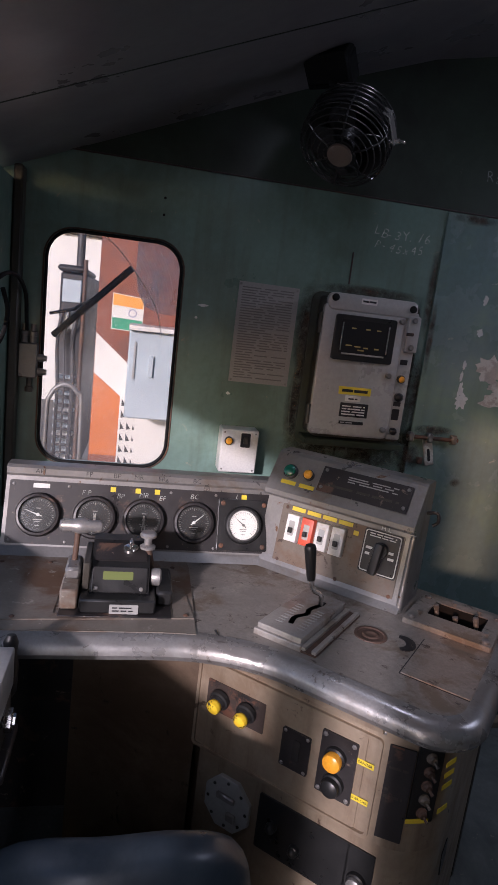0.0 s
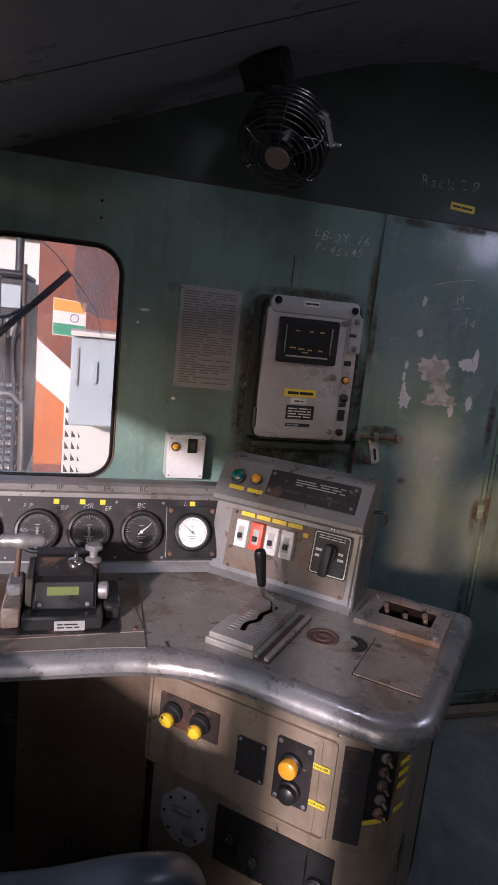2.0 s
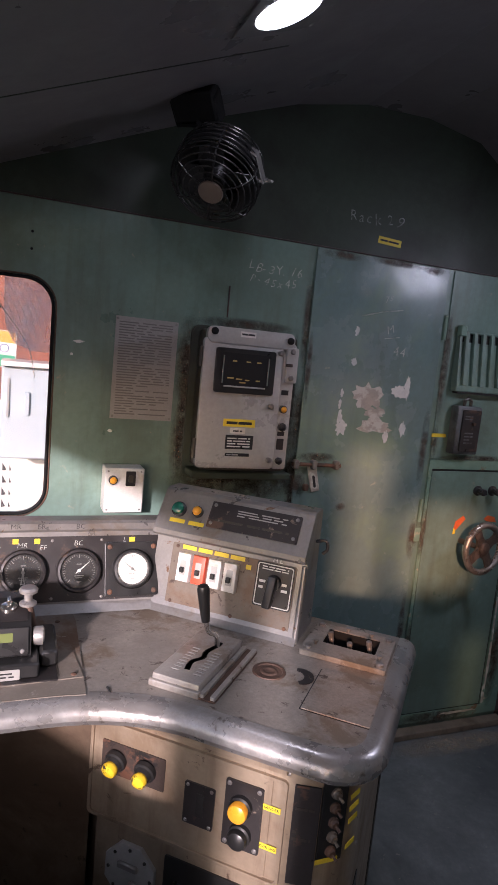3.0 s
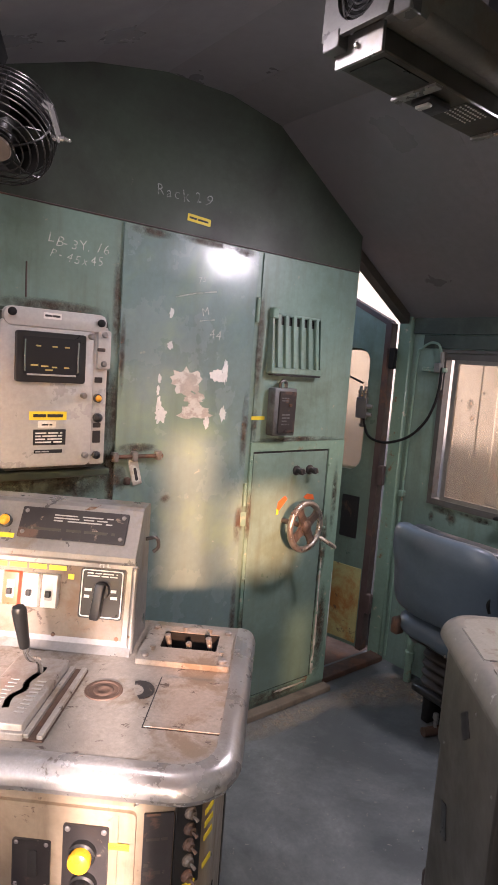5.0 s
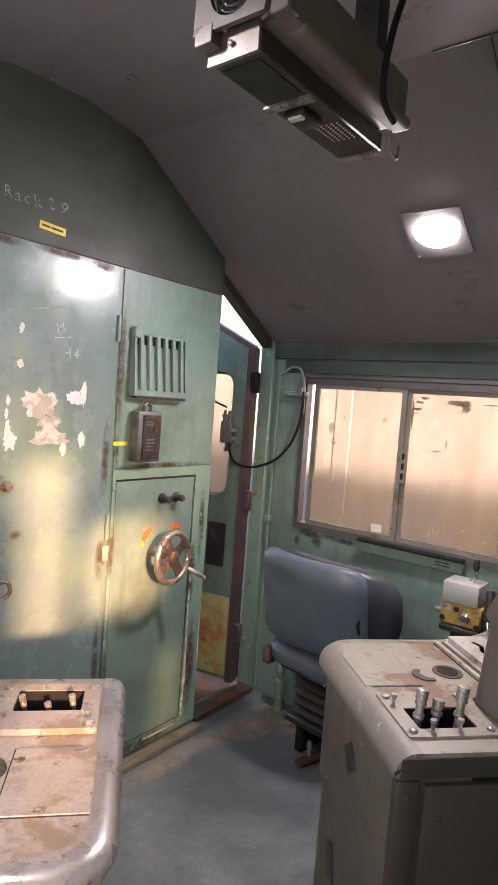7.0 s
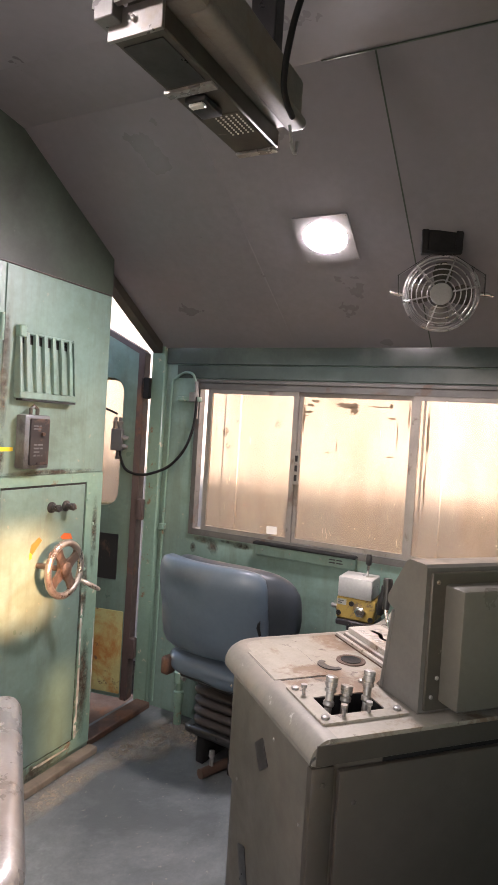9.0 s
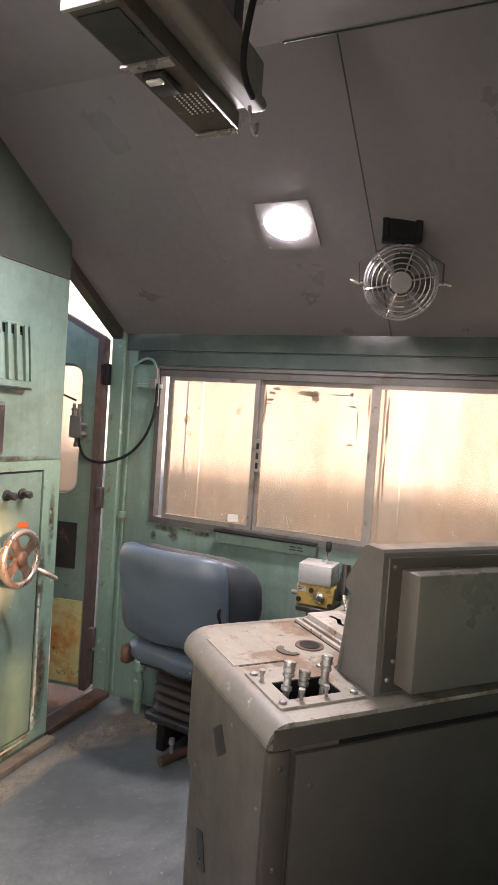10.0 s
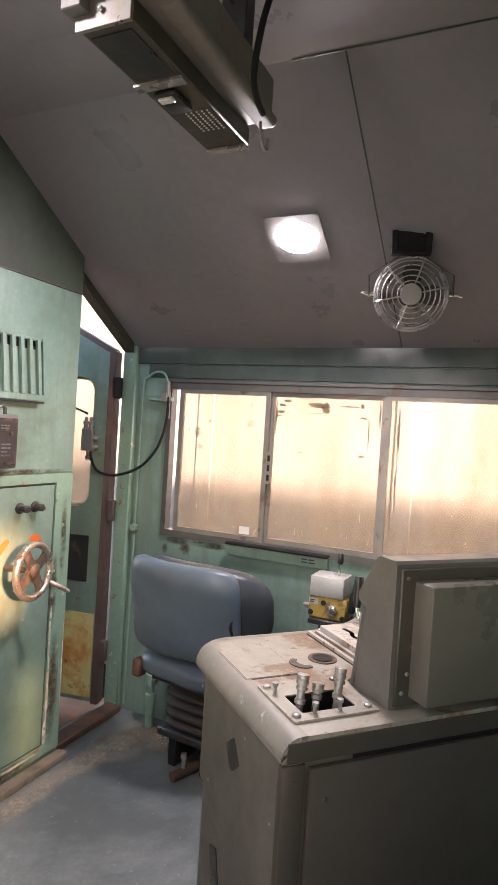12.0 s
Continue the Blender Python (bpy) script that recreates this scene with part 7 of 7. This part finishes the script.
add_lathe(sb, [(0.018, 0.0), (0.018, 0.10), (0.024, 0.102), (0.024, 0.15), (0.016, 0.155), (0.016, 0.19), (0.026, 0.195), (0.026, 0.24), (0.015, 0.25), (0.015, 0.29), (0, 0.29)], Matrix.Translation((2.42, -0.180, 0)), 14)
part("pipe", sb, GREEN_WORN, stub, "green threaded pipe")
part("tap", cyl((2.42, -0.180, 0.22), (2.39, -0.225, 0.225), 0.009), STEEL, stub)
pedal = thing("foot_rod", (2.15, -0.55, 0.0), "rusty rod lying on the floor by the seat", "rod")
part("rod", cyl((2.10, -0.50, 0.02), (2.26, -0.56, 0.02), 0.019), RUST, pedal)
part("knob", lathe([(0.008, 0.0), (0.008, 0.04), (0.013, 0.045), (0.011, 0.065), (0, 0.067)], Matrix.Translation((2.15, -0.52, 0.03)), 12), STEEL, pedal)
tagged(part("kick_plank", box((1.153, -0.34, 0.0), (1.178, -0.06, 0.055), 0.005, ROT @ D), BROWN_EDGE), "dark brown plank at the foot of the grey desk", "plank")

# ---- ventilation unit under the ceiling ----
ac = thing("ventilation_unit", (1.08, -1.15, 2.0), "grey metal ventilation duct with a bright end fan under the ceiling", "ventilation unit")
part("lower_channel", box((0.862, -1.053, 2.000), (1.305, -0.950, 2.040), 0.003), GREY_CASE, ac, "grey lower channel")
BEIGE = mat("beige_duct", (0.155, 0.146, 0.125), 0.68, var=0.15, scale=5, second=(0.14, 0.115, 0.085), second_at=0.62, second_scale=6, bump=0.08)
part("duct_strip", box((0.90, -1.116, 2.034), (1.315, -1.070, 2.060), 0.011, segs=3), BEIGE, ac, "pale rounded duct edge")
part("duct", box((0.865, -1.110, 2.040), (1.300, -0.97, 2.135), 0.010, segs=2), BEIGE, ac, "beige duct body")
for x in (0.93, 1.22):
    part("hanger", box((x - 0.02, -1.08, 2.13), (x + 0.02, -1.02, 2.352), 0.003), BLACK, ac, "dark hanger strap")
part("end_lip", box((0.854, -1.056, 1.996), (0.862, -0.946, 2.046), 0.001), STEEL, ac, "bright metal end plate")
part("end_lip", box((0.830, -0.975, 2.020), (0.866, -0.935, 2.052), 0.002), VENT_GREY, ac, "pale end bracket")
EFm = facing(0.842, -1.025, 2.085, -90, 0)
eb = bmesh.new()
add_prism(eb, [(-0.095, -0.045), (0.055, -0.045), (0.070, 0.02), (0.060, 0.10), (-0.02, 0.13), (-0.09, 0.10)][::1], 0.0, 0.010, EFm, holes=[[(0.050 * math.cos(2 * math.pi * i / 24) - 0.012, 0.050 * math.sin(2 * math.pi * i / 24) + 0.018) for i in range(24)]])
part("fan_plate", eb, VENT_GREY, ac, "pale fan mounting plate", smooth=False)
part("fan_back", prism([(0.049 * math.cos(2 * math.pi * i / 24) - 0.012, 0.049 * math.sin(2 * math.pi * i / 24) + 0.018) for i in range(24)], -0.012, -0.004, EFm), RUBBER, ac, smooth=False)
gr = bmesh.new()
for rr in (0.012, 0.022, 0.032, 0.042):
    add_tube(gr, [EFm @ Vector((rr * math.cos(2 * math.pi * i / 24) - 0.012, rr * math.sin(2 * math.pi * i / 24) + 0.018, 0.003)) for i in range(24)], 0.0016, 5, True)
for a in (0, 90, 180, 270):
    q = pose(-0.012, 0.018, 0.003, 0, 0, a + 45)
    add_tube(gr, [EFm @ q @ Vector((0.0, 0, 0)), EFm @ q @ Vector((0.05, 0, 0))], 0.002, 5)
part("fan_grille", gr, BLACK, ac, "black wire fan grille")
part("side_cheek", box((0.834, -1.125, 2.03), (0.864, -1.090, 2.16), 0.002), VENT_GREY, ac)
UD = pose(0, 0, 2.0, 180, 0, 0)                 # the under face: x stays, y turns over
part("intake", prism([(0.880, 0.960), (1.010, 0.960), (1.010, 1.040), (0.880, 1.040)], 0.0, 0.002, UD), BLACK, ac, "dark intake mesh", smooth=False)
part("switch_plate", prism([(1.018, 0.945), (1.040, 0.945), (1.040, 1.050), (1.018, 1.050)], 0.0, 0.005, UD), ALU, ac, smooth=False)
part("switch_box", box((1.045, -1.02, 1.985), (1.115, -0.972, 2.0), 0.006, segs=2), BLACK, ac, "black rocker switch box")
part("rocker", box((1.050, -1.012, 1.980), (1.066, -0.980, 1.987), 0.002), WHITE, ac)
gb = bmesh.new()
for i in range(9):
    for j in range(5):
        add_cyl(gb, (1.138 + i * 0.009, -1.038 + j * 0.012, 1.9990), (1.138 + i * 0.009, -1.038 + j * 0.012, 1.9975), 0.0024, segs=6)
tagged(part("outlet_perforation", gb, WHITE, ac, "rows of bright perforations", smooth=False), kind="stuff")
part("outlet", prism([(1.130, 0.962), (1.290, 0.962), (1.290, 1.044), (1.130, 1.044)], 0.0, 0.0008, UD), GREY_CASE, ac, smooth=False)
part("end_lip", box((1.288, -1.052, 1.992), (1.306, -0.955, 1.999), 0.001), ALU, ac)
screw_heads("screw", ac, facing(0.850, -1.0, 2.021, -90, 0), [(0.0, 0.0)], 0.005, 0.003, CHROME)
part("cable", tube(curve_pts([(1.05, -1.27, 2.30), (1.03, -1.215, 2.12), (1.03, -1.195, 2.04), (1.06, -1.175, 1.995), (1.11, -1.16, 1.985), (1.16, -1.15, 1.985)], 6), 0.006, 10), RUBBER, ac, "black supply cable")
part("cable_end", tube(curve_pts([(1.15, -1.15, 1.965), (1.165, -1.15, 1.93), (1.185, -1.15, 1.925), (1.19, -1.15, 1.95)], 4), 0.0035, 6), ALU, ac, "loose bright wire end")

# ---- cage fans ----
def cage_fan(at, way, r, hang, label, yoke=STEEL, solid=False, wire=WIRE, badge=PAPER):
    t = thing("cage_fan", at, label, "fan", "cage fans")
    z = Vector(way).normalized()
    m = Matrix.Translation(at) @ z.to_track_quat('Z', 'Y').to_matrix().to_4x4()

    def circle(rr, h, n=40):
        return [m @ Vector((rr * math.cos(2 * math.pi * i / n), rr * math.sin(2 * math.pi * i / n), h)) for i in range(n)]
    cage = bmesh.new()
    for rr, h in ((0.36, 0.052), (0.50, 0.052), (0.64, 0.050), (0.77, 0.046), (0.89, 0.038), (0.97, 0.026), (1.0, 0.012), (1.0, -0.004), (1.0, -0.022), (1.0, -0.040), (0.99, -0.058), (0.95, -0.076), (0.86, -0.092)):
        add_tube(cage, circle(rr * r, h), 0.0019, 6, True)
    for k in range(6):
        a = radians(60 * k + 12)
        pts = [(0.30, 0.052), (0.64, 0.051), (0.90, 0.038), (1.0, 0.012), (1.0, -0.05), (0.86, -0.092), (0.45, -0.096)]
        add_tube(cage, [m @ Vector((rr * r * math.cos(a), rr * r * math.sin(a), h)) for rr, h in pts], 0.0026, 6)
    tagged(part("cage", cage, wire, t, "wire cage"), kind="stuff")
    part("badge", lathe([(0.0, 0.056), (0.27 * r, 0.055), (0.29 * r, 0.050), (0.26 * r, 0.047)], m, 24), badge, t, "round faded centre badge")
    for k in range(4):
        bl = bmesh.new()
        q = m @ pose(0, 0, -0.005, 0, 0, 90 * k) @ pose(0, 0, 0, 28, 0, 0)
        o = [(0.022, -0.018), (0.05, -0.034), (0.082, -0.036), (0.098, -0.010), (0.094, 0.022), (0.065, 0.034), (0.03, 0.022)]
        add_prism(bl, [(x * r / 0.115, y * r / 0.115) for x, y in o], -0.0012, 0.0012, q)
        part("blade", bl, BLACK if solid else GREY_CASE, t, "dark fan blade", smooth=False)
    part("motor", lathe([(0.0, 0.02), (0.026, 0.018), (0.030, 0.0), (0.044, -0.020), (0.046, -0.085), (0.036, -0.100), (0, -0.102)], m, 24), BLACK, t, "black motor housing")
    # Black drum added so the inside of this cage looks shaded
    if solid:
        part("cage_backing", lathe([(0.60 * r, -0.030), (0.93 * r, -0.010), (0.95 * r, -0.060), (0.80 * r, -0.085), (0.3 * r, -0.090)], m, 32), BLACK, t, "added black backing that darkens the cage")
    top = Vector(hang)
    side = z.cross(Vector((0, 0, 1))).normalized()
    c = Vector(at)
    yk = bmesh.new()
    neck = c + (top - c) * 0.74
    arms = (-1,) if solid else (-1, 1)
    for s in arms:
        p = [neck + side * s * 0.012, neck + side * s * 0.045 + (c - neck) * 0.12, c + side * s * (r + 0.014) + (neck - c) * 0.45, c + side * s * (r + 0.014)]
        for a, b in zip(p, p[1:]):
            d = (b - a)
            fm = Matrix.Translation((a + b) / 2) @ Matrix((side * 1.0, z, d.normalized())).transposed().to_4x4()
            add_box(yk, (-0.002, -0.012, -d.length / 2 - 0.002), (0.002, 0.012, d.length / 2 + 0.002), 0.0, fm)
    part("yoke", yk, yoke, t, "flat metal yoke")
    for s in arms:
        w = bmesh.new()
        add_cyl(w, c + side * s * (r - 0.004), c + side * s * (r + 0.026), 0.007, segs=10)
        add_box(w, (-0.004, -0.018, -0.004), (0.004, 0.018, 0.004), 0.002, Matrix.Translation(c + side * s * (r + 0.026)) @ pose(0, 0, 0, 20, 30, 40))
        part("wing_nut", w, CHROME, t, "wing nut")
    bb = bmesh.new()
    up = side.cross(z)
    if up.z < 0:
        up = -up
    fr = Matrix((side, z if side.cross(z).z > 0 else -z, up)).transposed().to_4x4()
    add_box(bb, (-0.062, -0.028, -0.055), (0.062, 0.028, -0.042), 0.003, Matrix.Translation(top) @ fr)
    add_box(bb, (-0.062, -0.028, -0.050), (-0.040, 0.028, 0.020), 0.003, Matrix.Translation(top) @ fr)
    add_box(bb, (0.040, -0.028, -0.050), (0.062, 0.028, 0.020), 0.003, Matrix.Translation(top) @ fr)
    add_cyl(bb, top + up * -0.05, neck, 0.014, segs=12)
    if not solid:
        add_box(bb, (-0.041, 0.012, -0.050), (0.041, 0.022, 0.018), 0.002, Matrix.Translation(top) @ fr)
    if solid:
        add_box(bb, (-0.058, -0.032, -0.040), (0.058, 0.032, 0.040), 0.004, Matrix.Translation(top) @ fr)
    part("mount", bb, RUBBER, t, "black mounting bracket")
    return t


cage_fan((2.095, -1.282, 1.842), (-0.93, -0.20, -0.20), 0.118, (2.040, -1.285, 2.010), "wire cage fan hanging from the sloping ceiling", BLACK)
cage_fan((0.468, -0.273, 1.937), (-0.371, -0.488, -0.790), 0.119, (0.400, -0.270, 2.120), "wire cage fan hanging before the bulkhead, shade put into its wire", STEEL, True, SHADED_WIRE, TAN)

# ---- outside: the neighbouring coach, the engine hood and the yard ----
CREAM = mat("coach_cream", (0.325, 0.318, 0.300), 0.5, var=0.06, scale=1.0, bump=0.05)
LIVERY_BROWN = mat("livery_brown", (0.24, 0.075, 0.04), 0.4, var=0.12, scale=4, second=(0.16, 0.06, 0.04), second_at=0.6, second_scale=5, bump=0.05)
LIVERY_ORANGE = mat("livery_orange", (0.60, 0.17, 0.035), 0.4, var=0.10, scale=4, bump=0.05)
LIVERY_WHITE = mat("livery_white", (0.78, 0.75, 0.68), 0.4, var=0.05, scale=4, bump=0.03)
FLAG_GREEN = mat("flag_green", (0.04, 0.30, 0.16), 0.5, var=0.05, bump=0)
FLAG_ORANGE = mat("flag_orange", (0.85, 0.36, 0.05), 0.5, var=0.05, bump=0)
BLUE_GREY = mat("blue_grey_paint", (0.48, 0.55, 0.58), 0.4, var=0.08, scale=4, bump=0.05)
SOOT = mat("sooty_steel", (0.045, 0.042, 0.042), 0.5, 0.2, var=0.2, scale=4, bump=0.2)

coach = thing("railway_coach", (4.6, -1.0, -1.65), "cream railway coach standing on the next track", "railway coach")
part("side", box((4.31, -16, -0.70), (6.9, 16, 3.4), 0.02), CREAM, coach, "cream painted side")
for k in range(-8, 9):
    part("rib", box((4.298, k * 1.55 + 0.58, -0.6), (4.312, k * 1.55 + 0.72, 3.3), 0.01), CREAM, coach)
part("underframe", box((4.5, -16, -1.65), (6.7, 16, -0.70), 0.02), SOOT, coach, "dark underframe")

loco = thing("engine_hood", (-0.1, 2.6, -0.3), "brown, orange and white engine hood end seen through the window", "engine hood")
HF = facing(0, 2.5, 0)
part("front", box((-0.316, 2.5, -0.40), (1.96, 3.9, 2.45), 0.006), LIVERY_BROWN, loco, "brown painted hood front")
part("orange_panel", prism([(-0.310, 0.36), (-0.105, 0.36), (-0.120, 0.800), (-0.310, 0.950)], 0.001, 0.004, HF), LIVERY_ORANGE, loco, "orange panel", smooth=False)
part("white_band", prism([(-0.312, 0.955), (0.02, 0.69), (0.30, 0.69), (0.30, 0.98), (-0.060, 1.02), (-0.312, 1.235)], 0.001, 0.005, HF), LIVERY_WHITE, loco, "slanting white band", smooth=False)
part("white_panel", prism([(-0.118, -0.2), (0.30, -0.2), (0.30, 0.80), (-0.118, 0.80)], 0.006, 0.010, HF), LIVERY_WHITE, loco, "white panel", smooth=False)
tri = bmesh.new()
for j in range(9):
    for i, s in ((0, 1), (1, 1), (2, 0.5)):
        x, y = -0.105 + i * 0.045, 0.76 - j * 0.085
        add_prism(tri, [(x, y - 0.028), (x + 0.030 * s, y - 0.024), (x, y + 0.028 * s)], 0.010, 0.012, HF)
part("louvre_marks", tri, SOOT, loco, "rows of small dark louvres", smooth=False)
fl = part("flag_sticker", prism([(-0.217, 1.270), (0.000, 1.262), (0.000, 1.50), (-0.217, 1.518)], 0.001, 0.003, HF), LIVERY_WHITE, loco, "tricolour flag sticker", smooth=False)
part("stripe", prism([(-0.212, 1.436), (-0.005, 1.424), (-0.005, 1.496), (-0.212, 1.513)], 0.003, 0.0038, HF), FLAG_ORANGE, fl, smooth=False)
part("stripe", prism([(-0.212, 1.275), (-0.005, 1.267), (-0.005, 1.344), (-0.212, 1.352)], 0.003, 0.0038, HF), FLAG_GREEN, fl, smooth=False)
wh = bmesh.new()
add_tube(wh, [HF @ Vector((-0.075 + 0.026 * math.cos(a * math.pi / 10), 1.390 + 0.026 * math.sin(a * math.pi / 10), 0.004)) for a in range(20)], 0.003, 5, True)
part("wheel", wh, mat("flag_blue", (0.10, 0.12, 0.30), 0.5, var=0.05, bump=0), fl)
cbx = thing("equipment_locker", (0.03, 2.35, 0.85), "blue-grey equipment locker with handles beside the hood", "locker")
part("body", box((-0.080, 2.10, 0.72), (0.30, 2.495, 1.295), 0.01), BLUE_GREY, cbx, "blue-grey locker body")
part("handle", box((-0.045, 2.088, 0.98), (-0.030, 2.10, 1.22), 0.003), GREY_LIGHT, cbx, "long pale handle")
part("handle", box((0.055, 2.080, 1.00), (0.085, 2.10, 1.14), 0.003), BLUE_GREY, cbx, "blue-grey handle")
part("visor", box((-0.085, 2.04, 1.295), (0.30, 2.50, 1.325), 0.004), LIVERY_WHITE, cbx)
tagged(part("handrail", tube(curve_pts([(-0.42, 1.0, -0.06), (-0.42, 1.0, 0.85), (-0.405, 1.0, 1.0), (-0.345, 1.0, 1.055), (-0.285, 1.0, 1.02), (-0.262, 1.0, 0.90), (-0.262, 1.0, -0.06)], 6), 0.011, 10), STEEL), "grey looped handrail outside the front window", "handrail")
tagged(part("front_walkway", box((-0.50, 0.05, -0.12), (0.12, 2.5, -0.06), 0.004), RUST), "steel walkway beside the hood", "walkway", kind="structure")
yl = thing("yard_locomotive", (-1.2, 6.0, -1.65), "dark locomotive standing farther along the yard", "locomotive")
part("body", box((-1.02, 6.2, -0.9), (-0.70, 9.0, 1.75), 0.03), SOOT, yl, "sooty dark body")
part("cab_roof", box((-1.05, 6.1, 1.75), (-0.72, 8.0, 1.83), 0.03), SOOT, yl)
part("ladder_post", cyl((-0.70, 5.9, -1.0), (-0.70, 5.9, 1.9), 0.025), RUST, yl, "upright post")
for k in range(11):
    # Pale colours paint the bluish-white reflections on the dark locomotive
    part("step_bar", box((-1.015, 6.06, -0.62 + 0.105 * k), (-0.76 - 0.012 * (k % 3), 6.20, -0.585 + 0.105 * k), 0.008), BLUE_GREY if k % 3 else LIVERY_WHITE, yl, "pale bar with bluish-white reflections put into its colour")
for x, r in ((-0.98, 0.022), (-0.90, 0.014), (-0.80, 0.030)):
    part("air_pipe", tube(curve_pts([(x, 6.02, -0.7), (x + 0.01, 6.0, 0.3), (x - 0.02, 6.03, 0.9), (x + 0.03, 6.05, 1.3)], 5), r, 8), SOOT, yl, "dark air pipe")
part("headlight", lathe([(0.0, 0.05), (0.10, 0.04), (0.13, 0.0), (0.13, -0.06)], facing(-0.88, 6.12, 1.15), 20), GREY_LIGHT, yl, "round headlight")
part("cab_window", box((-0.99, 6.17, 1.38), (-0.76, 6.20, 1.66), 0.01), BLUE_GREY, yl, "pale cab window")
part("chimney", cyl((-0.80, 6.3, 1.8), (-0.80, 6.3, 2.25), 0.05), SOOT, yl)
shed = thing("shed_building", (-4.0, 18, -1.65), "pale sunlit shed building at the end of the yard", "building")
part("wall", box((-9.0, 17.0, -1.65), (3.0, 19.0, 3.2), 0.02), LIVERY_WHITE, shed, "pale rendered wall")
part("roof", box((-9.3, 16.7, 3.2), (3.3, 19.3, 3.45), 0.02), GREY_CASE, shed)
for k in range(5):
    part("window", box((-8.2 + k * 2.1, 16.97, 0.4), (-7.1 + k * 2.1, 17.0, 1.9), 0.01), SOOT, shed)

# Unseen block added to cast the shadow line on the coach
tagged(part("coach_shade_block", box((0.80, -7.0, -0.6), (2.02, -2.95, 2.02), 0.03), LIVERY_BROWN), "unseen brown block behind the cab that shades the coach", "engine hood", kind="structure")

tagged(part("underframe", box((-0.44, -7.0, -1.30), (2.54, 4.0, -0.125), 0.02), SOOT), "dark locomotive underframe below the cab floor", "underframe", kind="structure")
for k, y in enumerate((-6.0, -4.6, 1.2, 2.6)):
    for x in (0.30, 1.80):
        tagged(part("rail_wheel", cyl((x - 0.06, y, -1.19), (x + 0.06, y, -1.19), 0.46, segs=32), SOOT), "dark steel locomotive wheel standing on the track", "wheel", "locomotive wheels")
